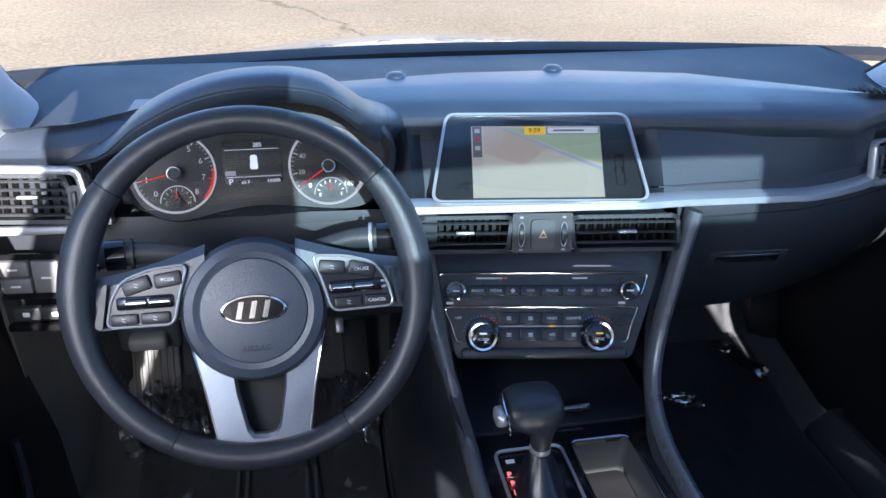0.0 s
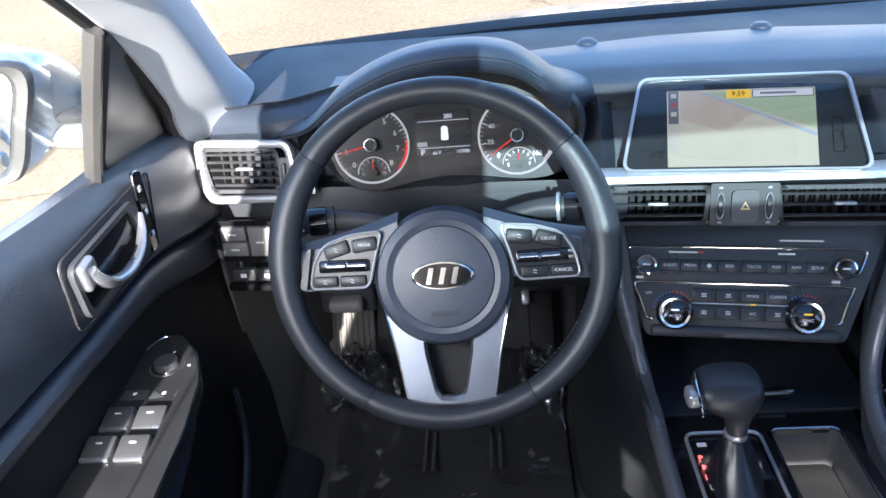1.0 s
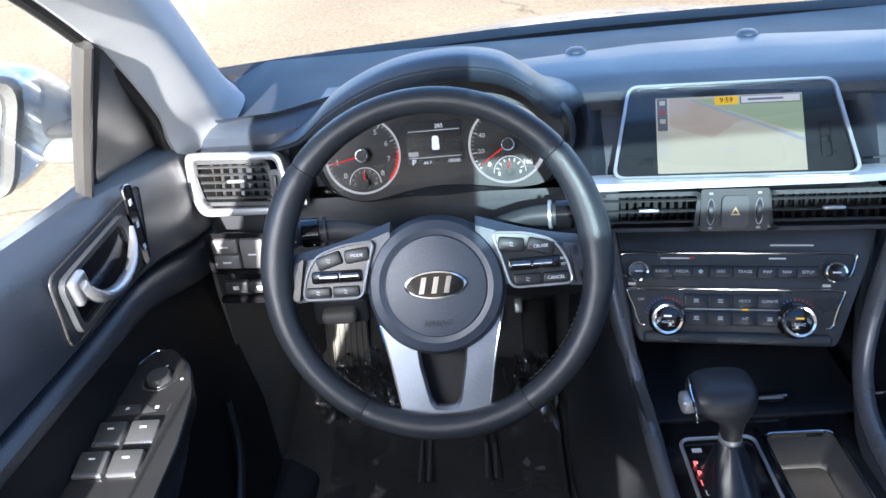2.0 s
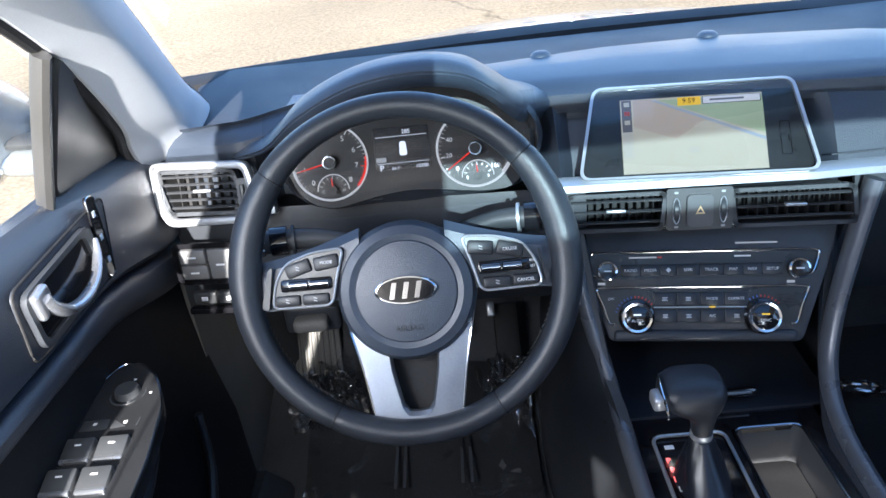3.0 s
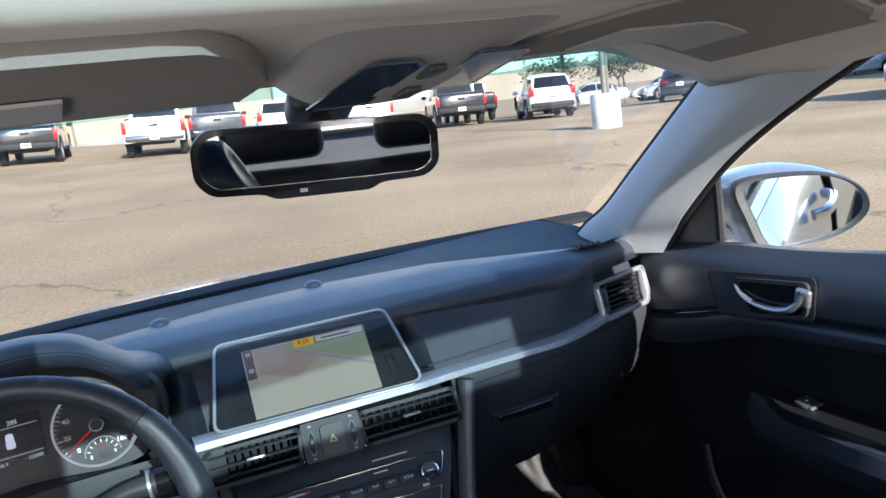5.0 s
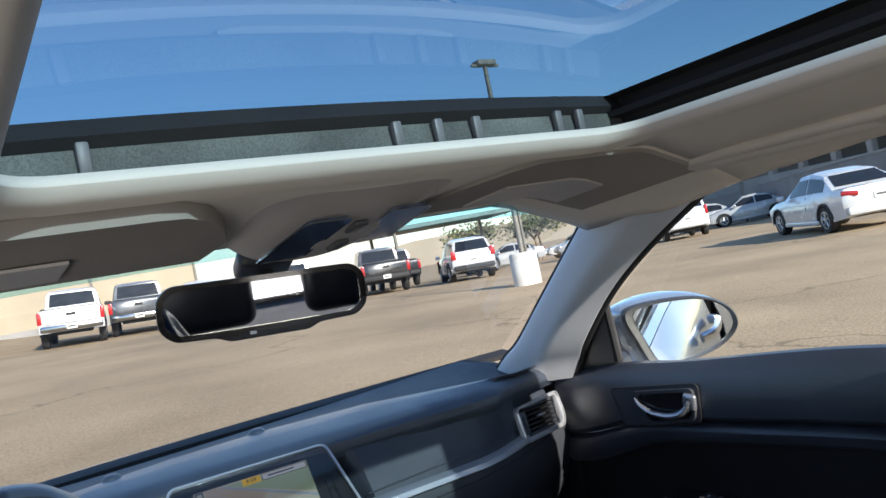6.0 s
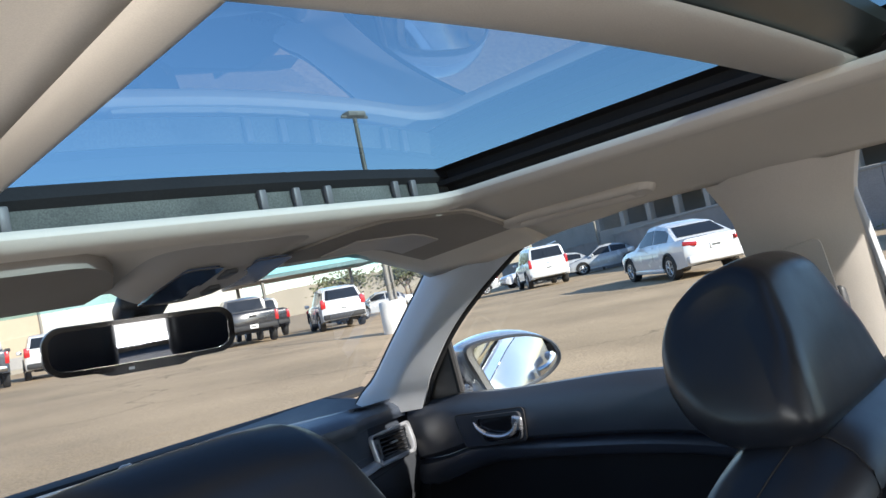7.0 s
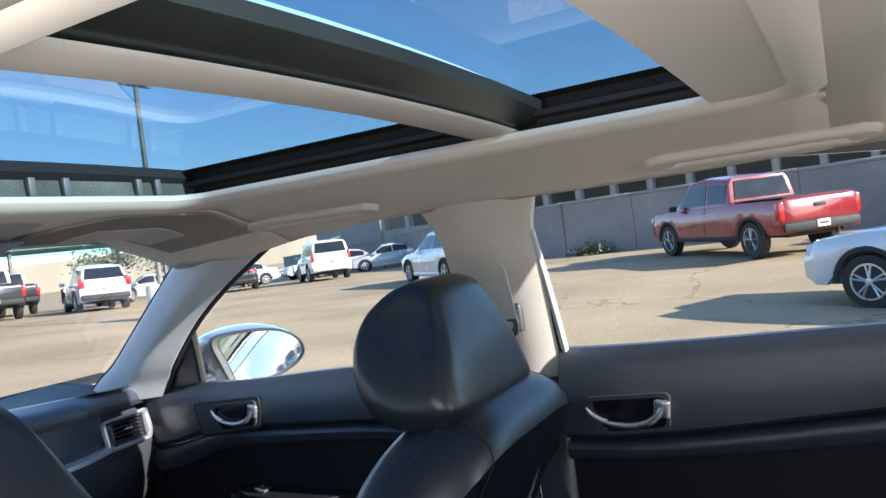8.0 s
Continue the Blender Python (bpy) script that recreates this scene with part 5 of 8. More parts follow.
# ---- centre screen ----
def screen():
    m = Matrix.Translation((0.009, 0.2495, 0.9425)) @ pose(0, 0, 0, 0, 0, -7.5) @ pose(0, 0, 0, -41, 0, 0)
    t = thing("infotainment_screen", "centre touchscreen in a silver frame showing a pale road map", "touchscreen", matrix=m)
    o = rounded([(-0.146, -0.0585), (0.149, -0.0585), (0.127, 0.068), (-0.124, 0.068)], 0.015, 5)
    i_ = rounded([(-0.1415, -0.0560), (0.1445, -0.0560), (0.1235, 0.0650), (-0.1205, 0.0650)], 0.013, 5)
    part("silver_frame", ringplate(o, i_, -0.008), SILVER, t, "satin silver frame")
    part("housing", prism([(x * 0.99, z * 0.99) for x, z in o], 0.05, m=Matrix.Translation((0, 0.002, 0))), DASHLOW, t)
    part("panel", prism(i_, 0.002, m=Matrix.Translation((0, 0.0, 0))), PANELBLK, t, "smooth dark panel")
    sc = part("display", prism([(-0.0885, -0.051), (0.0885, -0.051), (0.0885, 0.051), (-0.0885, 0.051)], 0.001, m=Matrix.Translation((0, -0.0012, 0))), MAPBASE, t, "lit map display")
    L = lambda pts, y: [(x, y, z) for x, z in pts]

    def flat(name, pts, y, ma, lab=""):
        b = bmesh.new()
        b.faces.new([b.verts.new(p) for p in L(pts, y)])
        g = bmesh.ops.extrude_face_region(b, geom=b.faces[:])
        bmesh.ops.translate(b, vec=(0, -0.0002, 0), verts=[v for v in g["geom"] if isinstance(v, bmesh.types.BMVert)])
        part(name, b, ma, sc, lab, smooth=False)
    flat("map_green", [(-0.040, 0.048), (0.0885, 0.048), (0.0885, -0.004), (0.05, 0.010)], -0.0014, MAPGREEN)
    flat("map_pink", [(-0.072, 0.050), (-0.050, 0.050), (0.02, 0.020), (-0.02, -0.006), (-0.072, 0.012)], -0.0014, MAPPINK)
    flat("map_road", [(-0.050, 0.048), (-0.042, 0.048), (0.0885, -0.010), (0.0885, -0.0145)], -0.0017, MAPROAD)
    flat("side_bar", [(-0.087, 0.050), (-0.0745, 0.050), (-0.0745, 0.006), (-0.087, 0.006)], -0.0017, MAPGREY)
    flat("side_bar_pale", [(-0.087, 0.0055), (-0.0745, 0.0055), (-0.0745, -0.030), (-0.087, -0.030)], -0.0017, MAPPALE)
    for k in range(3):
        flat("icon", [(-0.084, 0.047 - k * 0.0125), (-0.077, 0.047 - k * 0.0125), (-0.077, 0.041 - k * 0.0125), (-0.084, 0.041 - k * 0.0125)], -0.0021, MAPPALE if k != 1 else MAPRED)
    flat("clock_box", [(-0.016, 0.050), (0.013, 0.050), (0.013, 0.0385), (-0.016, 0.0385)], -0.0017, MAPAMBER, "amber clock box")
    flat("search_box", [(0.015, 0.0495), (0.0865, 0.0495), (0.0865, 0.039), (0.015, 0.039)], -0.0017, MAPDARK)
    flat("search_field", [(0.0158, 0.0488), (0.0857, 0.0488), (0.0857, 0.0397), (0.0158, 0.0397)], -0.0020, MAPWHITE)
    flat("search_text", [(0.024, 0.0455), (0.066, 0.0455), (0.066, 0.0430), (0.024, 0.0430)], -0.0023, MAPGREY)
    words("clock_text", "9:59", 0.0095, Matrix.Translation((-0.002, -0.0024, 0.0443)) @ FACE, MAPDARK, sc, depth=0.0001)
    flat("cursor", [(-0.006, -0.026), (0.008, -0.026), (0.006, -0.019), (-0.004, -0.019)], -0.0018, MAPPALE)
    part("card_slot", ringplate(oblong(0.112, -0.012, 0.0125, 0.045, 0.003), oblong(0.112, -0.012, 0.0110, 0.0435, 0.0025), -0.0006), PIANO, t)
    part("slot_mark", rbox(0.0015, 0.0006, 0.009, 0, m=Matrix.Translation((0.1155, -0.0006, -0.012))), PIANO, t, smooth=False)
    gl = part("cover_glass", prism(i_, 0.0005, m=Matrix.Translation((0, -0.0045, 0))), LENS, t, "clear front cover")
    gl.visible_shadow = False


PANELBLK = mat("smooth screen panel", (0.022, 0.025, 0.028), 0.30, stain=0.1, sscale=20)
MAPBASE, MAPGREEN, MAPPINK, MAPROAD = glow("map base", (0.62, 0.61, 0.50), 0.110), glow("map green", (0.44, 0.56, 0.38), 0.099), glow("map pink", (0.60, 0.52, 0.44), 0.099), glow("map road", (0.42, 0.50, 0.60), 0.099)
MAPGREY, MAPPALE, MAPRED, MAPAMBER = glow("map grey", (0.20, 0.21, 0.24), 0.066), glow("map pale", (0.62, 0.62, 0.55), 0.088), glow("map red", (0.5, 0.1, 0.08), 0.088), glow("map amber", (0.85, 0.55, 0.05), 0.154)
MAPDARK, MAPWHITE = glow("map dark", (0.02, 0.02, 0.03), 0.055), glow("map white", (0.75, 0.76, 0.78), 0.110)
screen()

# ---- centre vents and hazard block ----
VM = lambda x, y, z: Matrix.Translation((x, y, z)) @ pose(0, 0, 0, 0, 0, -7.0) @ pose(0, 0, 0, -12, 0, 0)
vent("air_vent", VM(-0.097, 0.219, 0.855), 0.128, 0.050, 3, 11, lean=0.10, label="wide black centre air vent with silver tab")
vent("air_vent", VM(0.126, 0.196, 0.852), 0.150, 0.050, 3, 11, lean=-0.12, label="wide black centre air vent with silver tab")
hz = thing("hazard_block", "charcoal block with hazard button and two vent wheels", "switch panel", matrix=VM(0.009, 0.205, 0.856))
part("block", prism(rounded([(-0.041, 0.028), (0.041, 0.028), (0.041, -0.027), (-0.041, -0.027)], 0.004), 0.03), BUTTON, hz)
hb = part("hazard_button", prism(oblong(0, -0.001, 0.032, 0.042, 0.006), -0.005, 0.0), TRIMGREY, hz, "charcoal hazard button")
AMBER = mat("pale amber print", (0.75, 0.55, 0.30), 0.5)
tri = [(-0.006, -0.005), (0.006, -0.005), (0.0, 0.006)]
part("triangle", ringplate(tri, [(x * 0.55, z * 0.5 - 0.0006) for x, z in tri], -0.0008, m=Matrix.Translation((0, -0.005, 0))), AMBER, hb)
for s in (-1, 1):
    wl = part("thumb_wheel", lathe([(0.016, -0.003), (0.0165, 0.0), (0.016, 0.003)], 24, Matrix.Translation((s * 0.029, 0.010, -0.001)) @ pose(0, 0, 0, 0, 0, 90)), BUTTON, hz)
    part("wheel_rim", tube([(s * 0.029 + 0.0045 * math.cos(a), -0.002, -0.001 + 0.017 * math.sin(a)) for a in steps(0, 2 * math.pi, 20)[:-1]], 0.0007, seg=6, loop=True), SILVER, hz)
    for z in (-0.0225, 0.0225):
        part("dot", rbox(0.005, 0.0008, 0.003, 0.0003, 1, Matrix.Translation((s * 0.029, -0.0006, z))), PRINT, hz, smooth=False)


# ---- radio and climate stack ----
def stack():
    m = Matrix.Translation((0.017, 0.221, 0.7815)) @ pose(0, 0, 0, 0, 0, -9) @ pose(0, 0, 0, -29.5, 0, 0)
    t = thing("control_stack", "charcoal centre control stack with radio and climate panels", "control panel", matrix=m)
    out = rounded([(-0.168, 0.045), (0.178, 0.045), (0.168, 0.0), (0.128, -0.118), (-0.120, -0.118), (-0.160, 0.0)], 0.01, 4)
    part("panel", prism(out, 0.03, 0.002), STACKGREY, t, "satin charcoal panel")
    lip = rounded([(-0.178, 0.052), (0.186, 0.052), (0.186, 0.034), (-0.178, 0.034)], 0.006, 4)
    part("gloss_lip", prism(lip, 0.03, 0.003, m=Matrix.Translation((0, -0.010, 0))), PIANO, t, "gloss black lip")
    part("lip_line", rbox(0.075, 0.0015, 0.0016, 0.0005, 1, Matrix.Translation((0.0, -0.0105, 0.040))), SILVER, t)

    def bracket(pts, ma, r=0.0019):
        p = smoothpath([(x, -0.0035, z) for x, z in pts], 5)
        part("chrome_line", tube(p, r, 0.0016, 8, up=(0, 1, 0)), ma, t, "chrome outline")
    # radio
    rad = rounded([(-0.146, 0.004), (0.150, 0.004), (0.140, -0.033), (-0.136, -0.033)], 0.006, 4)
    part("radio_panel", prism(rad, 0.004, m=Matrix.Translation((0, -0.002, 0))), PANELBLK, t, "dark radio panel")
    bracket([(-0.131, -0.031), (-0.141, -0.026), (-0.147, -0.004), (-0.142, 0.002), (-0.12, 0.003), (0.0, 0.0035), (0.125, 0.003), (0.146, 0.002), (0.150, -0.004), (0.143, -0.026), (0.134, -0.031)], CHROME)
    for k, (txt, w) in enumerate((("RADIO", 0.027), ("MEDIA", 0.026), ("", 0.022), ("SEEK", 0.030), ("TRACK", 0.031), ("MAP", 0.025), ("NAV", 0.024), ("SETUP", 0.027))):
        ws = [0.027, 0.026, 0.022, 0.030, 0.031, 0.025, 0.024, 0.027]
        x = -0.1035 + sum(ws[:k]) * 0.985 + w / 2
        part("radio_button", rbox(w - 0.001, 0.004, 0.0155, 0.0012, 2, Matrix.Translation((x, -0.003, -0.0215))), STACKBTN, t)
        if txt:
            words("button_text", txt, 0.0056, Matrix.Translation((x, -0.0052, -0.0215)) @ FACE, INK, t, depth=0.0001)
        else:
            part("star", rbox(0.005, 0.0004, 0.005, 0, m=Matrix.Translation((x, -0.0051, -0.0215)) @ pose(0, 0, 0, 0, 45, 0)), INK, t, smooth=False)
    for x0, x1, z, ma in ((-0.092, -0.055, -0.004, SCREENGREY), (-0.054, -0.048, -0.004, INKRED), (0.045, 0.066, -0.004, INK), (0.047, 0.10, 0.0135, SCREENGREY)):
        part("label_bar", rbox(x1 - x0, 0.0004, 0.0022, 0, m=Matrix.Translation(((x0 + x1) / 2, -0.0024 if z < 0.01 else -0.0006, z))), ma, t, smooth=False)
    for x in (-0.121, 0.1235):
        k = part("radio_knob", lathe([(0.0135, -0.001), (0.0128, -0.014), (0.0105, -0.016), (0.0001, -0.0155)], 28, Matrix.Translation((x, 0, -0.0215))), PIANO, t, "gloss black knob")
        part("knob_ring", lathe([(0.0108, -0.0158), (0.0132, -0.0150), (0.0138, -0.0125), (0.0138, -0.010), (0.0125, -0.010)], 28, Matrix.Translation((x, 0, -0.0215)), hoop=True), CHROME, k, "chrome ring")
        part("knob_mark", rbox(0.010, 0.0005, 0.002, 0, m=Matrix.Translation((x, -0.0164, -0.0215))), INK, k, smooth=False)
        part("knob_text", rbox(0.010, 0.0004, 0.0035, 0, m=Matrix.Translation((x - 0.008, -0.0004, -0.039))), SCREENGREY, t, smooth=False)
    # climate
    cl = rounded([(-0.136, -0.046), (0.136, -0.046), (0.126, -0.094), (-0.124, -0.094)], 0.006, 4)
    part("climate_panel", prism(cl, 0.004, m=Matrix.Translation((0, -0.002, 0))), PANELBLK, t, "dark climate panel")
    bracket([(-0.112, -0.094), (-0.120, -0.092), (-0.1275, -0.070), (-0.136, -0.049), (-0.130, -0.046), (-0.10, -0.045), (0.0, -0.0445), (0.10, -0.045), (0.131, -0.046), (0.136, -0.049), (0.128, -0.070), (0.121, -0.092), (0.113, -0.094)], CHROME)
    for x, off in ((-0.084, 0), (0.078, 1)):
        k = part("temp_knob", lathe([(0.0245, -0.001), (0.0235, -0.007), (0.0200, -0.009), (0.0195, -0.021), (0.0170, -0.0225), (0.0001, -0.0225)], 36, Matrix.Translation((x, 0, -0.0845))), PIANO, t, "gloss black temperature knob")
        part("knob_ring", lathe([(0.0165, -0.0226), (0.0195, -0.0230), (0.0205, -0.0200), (0.0205, -0.0150), (0.019, -0.0150)], 36, Matrix.Translation((x, 0, -0.0845)), hoop=True), CHROME, k, "chrome ring")
        words("knob_text", "AUTO" if not off else "SYNC", 0.0055, Matrix.Translation((x, -0.0228, -0.0885)) @ FACE, INK, k, depth=0.0001)
        part("knob_light", rbox(0.010, 0.0004, 0.0022, 0, m=Matrix.Translation((x, -0.0228, -0.0805))), MAPAMBER if off else SCREENINK, k, smooth=False)
        for a in steps(40, 165, 12):
            part("scale_tick", rbox(0.0014, 0.0005, 0.003, 0, m=Matrix.Translation((x + 0.027 * math.cos(radians(a)), -0.0025, -0.0845 + 0.027 * math.sin(radians(a)))) @ pose(0, 0, 0, 0, 90 - a, 0)), INKRED if a < 100 else INKBLUE, k, smooth=False)
    for row, z in ((0, -0.0605), (1, -0.0835)):
        for j in range(4):
            x = -0.046 + j * 0.0305
            part("climate_button", rbox(0.0295, 0.004, 0.0175, 0.0012, 2, Matrix.Translation((x, -0.003, z))), STACKBTN, t)
            lab = {(0, 2): "MODE", (0, 3): "CLIMATE", (1, 2): "A/C"}.get((row, j))
            if lab:
                words("button_text", lab, 0.0052, Matrix.Translation((x, -0.0052, z)) @ FACE, INK, t, depth=0.0001)
            else:
                for dz, ww in ((-0.0018, 0.007), (0.0, 0.005), (0.0018, 0.007)):
                    part("button_mark", rbox(ww, 0.0004, 0.0009, 0, m=Matrix.Translation((x, -0.0051, z + dz))), INK, t, smooth=False)
    words("button_text", "OFF", 0.005, Matrix.Translation((-0.117, -0.0024, -0.060)) @ FACE, INK, t, depth=0.0001)
    part("silver_line", rbox(0.122, 0.002, 0.0018, 0.0006, 1, Matrix.Translation((0.0, -0.0045, -0.0715))), SILVER, t, "silver divider")
    part("indicator", rbox(0.008, 0.0006, 0.0018, 0, m=Matrix.Translation((0.015, -0.0056, -0.0715))), MAPAMBER, t, smooth=False)
    for k in range(4):
        part("sensor_slot", rbox(0.020, 0.0008, 0.0016, 0, m=Matrix.Translation((0.108, -0.0024, -0.056 - k * 0.004))), RUBBER, t, smooth=False)
    part("lower_lip", rbox(0.236, 0.02, 0.016, 0.006, 3, Matrix.Translation((0.004, 0.004, -0.110))), STACKGREY, t)


STACKGREY = mat("charcoal satin stack", (0.034, 0.039, 0.048), 0.42, grain=0.08, gscale=900, bump=0.15, bscale=1200, stain=0.08, sscale=16)
STACKBTN = mat("slate button", (0.022, 0.026, 0.033), 0.35, stain=0.08, sscale=40)
INKBLUE = mat("blue print", (0.05, 0.12, 0.45), 0.5)
stack()


# ---- centre console ----
def console():
    c = thing("center_console", "black centre console with gloss trim and open tray", "console", (0, 0, 0))
    # sides: tunnel walls falling from the stack to the armrest
    for s, xs in ((-1, [(-0.60, -0.125), (-0.15, -0.115), (0.09, -0.108), (0.20, -0.135), (0.30, -0.158)]), (1, [(-0.60, 0.145), (-0.15, 0.145), (0.06, 0.148), (0.17, 0.178), (0.26, 0.205)])):
        rings = []
        for y in steps(-0.60, 0.42, 30):
            x = lin(y, xs)
            top = lin(y, [(-0.60, 0.60), (-0.10, 0.585), (0.07, 0.598), (0.16, 0.66), (0.215, 0.78), (0.235, 0.86), (0.42, 0.86)])
            rings.append([(x - s * 0.012, y, top - 0.012), (x - s * 0.008, y, top), (x + s * 0.004, y, top - 0.002), (x + s * 0.010, y, top - 0.03), (x + s * 0.022, y, lerp(top, 0.27, 0.5)), (x + s * 0.03, y, 0.27)])
        part("side_wall", slab(rings, 0.004), DASHLOW, c)
    # curved grey spar on the passenger side
    sp = smoothpath([(0.222, 0.196, 0.880), (0.205, 0.186, 0.80), (0.182, 0.165, 0.70), (0.165, 0.125, 0.635), (0.155, 0.05, 0.600), (0.150, -0.10, 0.588), (0.150, -0.45, 0.592)], 8)
    part("spar", tube(sp, 0.017, 0.011, 12, up=(1, 0, 0)), SPAR, c, "satin charcoal spar")
    sp = smoothpath([(-0.150, 0.230, 0.80), (-0.138, 0.200, 0.72), (-0.122, 0.165, 0.655), (-0.112, 0.11, 0.605), (-0.110, 0.0, 0.590), (-0.115, -0.40, 0.592)], 8)
    part("spar", tube(sp, 0.014, 0.011, 12, up=(1, 0, 0)), SPAR, c, "satin charcoal spar")
    # top plate with two openings
    bm = bmesh.new()
    def P(y):
        return 0.583 + 0.03 * (y + 0.1) * 0.3
    shift_o, tray_o = oblong(-0.028, -0.035, 0.094, 0.25, 0.012, 4), oblong(0.076, -0.02, 0.088, 0.225, 0.012, 4)
    for a, b_ in ((-0.108, -0.078), (0.022, 0.030), (0.122, 0.150)):
        rings = [[(x, y, P(y)) for x in steps(a, b_, 3)] for y in steps(0.125, -0.40, 10)]
        slab(rings, (0, 0, -0.02), bm=bm)
    for y0, y1 in ((0.125, 0.092), (-0.165, -0.40)):
        rings = [[(x, y, P(y)) for x in steps(-0.078, 0.122, 6)] for y in steps(y0, y1, 4)]
        slab(rings, (0, 0, -0.02), bm=bm)
    part("top_plate", bm, PIANO, c, "gloss black top plate")
    part("shift_plate", slab([[(x, y, P(y) - 0.003) for x in steps(-0.075, 0.020, 4)] for y in steps(0.09, -0.16, 6)], (0, 0, -0.01)), PIANO, c)
    part("shift_frame", tube([(x, y, P(y) + 0.001) for x, y in shift_o], 0.0026, seg=8, loop=True), SILVER, c, "satin silver frame line")
    part("tray", loft([[(x, y, P(y) - 0.001) for x, y in tray_o], [(0.076 + (x - 0.076) * 0.94, -0.02 + (y + 0.02) * 0.96, P(y) - 0.06) for x, y in tray_o]], caps=False), TRIMGREY, c, "open black tray")
    part("tray_floor", prism([(0.076 + (x - 0.076) * 0.95, -0.02 + (y + 0.02) * 0.97) for x, y in tray_o], 0.004, m=Matrix.Translation((0, 0, 0.522)) @ pose(0, 0, 0, 90, 0, 0) @ Matrix.Diagonal((1, 1, 1, 1))), RUBBER, c)
    part("tray_rim", tube([(x, y, P(y) + 0.001) for x, y in tray_o], 0.0022, seg=8, loop=True), DARKCHROME, c, "thin bright rim")
    # cubby under the stack
    rings = [[(x, y, z) for y, z in ((0.125, 0.585), (0.20, 0.575), (0.33, 0.585), (0.345, 0.66), (0.30, 0.70))] for x in steps(-0.13, 0.185, 4)]
    part("cubby", slab(rings, 0.004), DASHDARK, c, "dark storage cubby")
    part("cubby_lid", rbox(0.085, 0.02, 0.012, 0.004, 2, Matrix.Translation((0.040, 0.150, 0.598)) @ pose(0, 0, 0, -25, 0, 0)), PIANO, c)
    part("cubby_line", rbox(0.075, 0.004, 0.004, 0.0015, 2, Matrix.Translation((0.036, 0.140, 0.605))), SILVER, c, "silver lid edge")
    part("armrest_lid", rbox(0.24, 0.34, 0.05, 0.02, 4, Matrix.Translation((0.018, -0.56, 0.615))), LEATHER, c, "black padded armrest lid")
    for k, ch in enumerate("PRND"):
        words("gear_letter", ch, 0.012, Matrix.Translation((-0.065 + 0.001 * k, 0.046 - k * 0.016, P(0) + 0.0015)), LETTERRED if ch != "D" else INK, c, depth=0.0003)
    part("lock_mark", rbox(0.012, 0.007, 0.0006, 0, m=Matrix.Translation((-0.057, 0.072, P(0) - 0.0012))), INK, c, smooth=False)


SPAR = mat("satin slate spar", (0.13, 0.14, 0.16), 0.30, metal=0.25, stain=0.06, sscale=12)
LETTERRED = glow("red letter", (0.9, 0.12, 0.12), 0.6)
console()


def shifter():
    g = thing("gear_shifter", "black leather gear lever with a silver thumb button", "gear lever", (-0.034, 0.010, 0.583))
    rings = []
    for i, (z, rx, ry, dy) in enumerate(((0.0, 0.032, 0.062, -0.01), (0.010, 0.028, 0.050, -0.004), (0.026, 0.0235, 0.034, 0.004), (0.044, 0.0175, 0.022, 0.010), (0.058, 0.0125, 0.0145, 0.014))):
        rings.append([((rx + 0.003 * math.sin(5 * a + i)) * math.cos(a), dy + ry * math.sin(a), z) for a in steps(0, 2 * math.pi, 30)[:-1]])
    part("boot", loft(rings), LEATHER, g, "gathered leather boot")
    part("collar", loft([[(r * math.cos(a), 0.016 + r * math.sin(a), z) for a in steps(0, 2 * math.pi, 20)[:-1]] for r, z in ((0.0122, 0.056), (0.0134, 0.058), (0.0134, 0.065), (0.0122, 0.067))]), SILVER, g, "silver collar")
    rings = []
    for z, rx, ry, dx, dy in ((0.066, 0.0165, 0.018, 0, 0.016), (0.078, 0.0185, 0.020, 0.001, 0.018), (0.088, 0.0225, 0.023, 0.0, 0.021), (0.096, 0.032, 0.028, -0.005, 0.025), (0.103, 0.041, 0.033, -0.009, 0.028), (0.111, 0.0455, 0.036, -0.009, 0.030), (0.119, 0.044, 0.035, -0.008, 0.033), (0.125, 0.037, 0.030, -0.006, 0.035), (0.128, 0.020, 0.016, -0.004, 0.036)):
        z, w_ = 0.066 + (z - 0.066) * 1.12, 0.72 if z < 0.08 else 0.80 if z < 0.09 else 0.86
        rings.append([(dx - 0.002 * (z - 0.066) / 0.06 + w_ * rx * abs(math.cos(a)) ** (0.8 if z < 0.092 else 0.6) * (1 if math.cos(a) > 0 else -1), dy + w_ * ry * abs(math.sin(a)) ** (0.8 if z < 0.092 else 0.6) * (1 if math.sin(a) > 0 else -1), z) for a in steps(0, 2 * math.pi, 28)[:-1]])
    part("knob", loft(rings), RIMLEATHER, g, "smooth black knob")
    part("thumb_button", rbox(0.018, 0.026, 0.020, 0.006, 3, Matrix.Translation((-0.050, 0.026, 0.111))), SILVER, g, "silver thumb button")
    part("seam", tube(smoothpath([(-0.046, 0.045, 0.133), (-0.049, 0.020, 0.132), (-0.049, -0.004, 0.124), (-0.047, -0.006, 0.108)], 4), 0.0014, seg=6), CHROME, g, "thin chrome seam")


shifter()


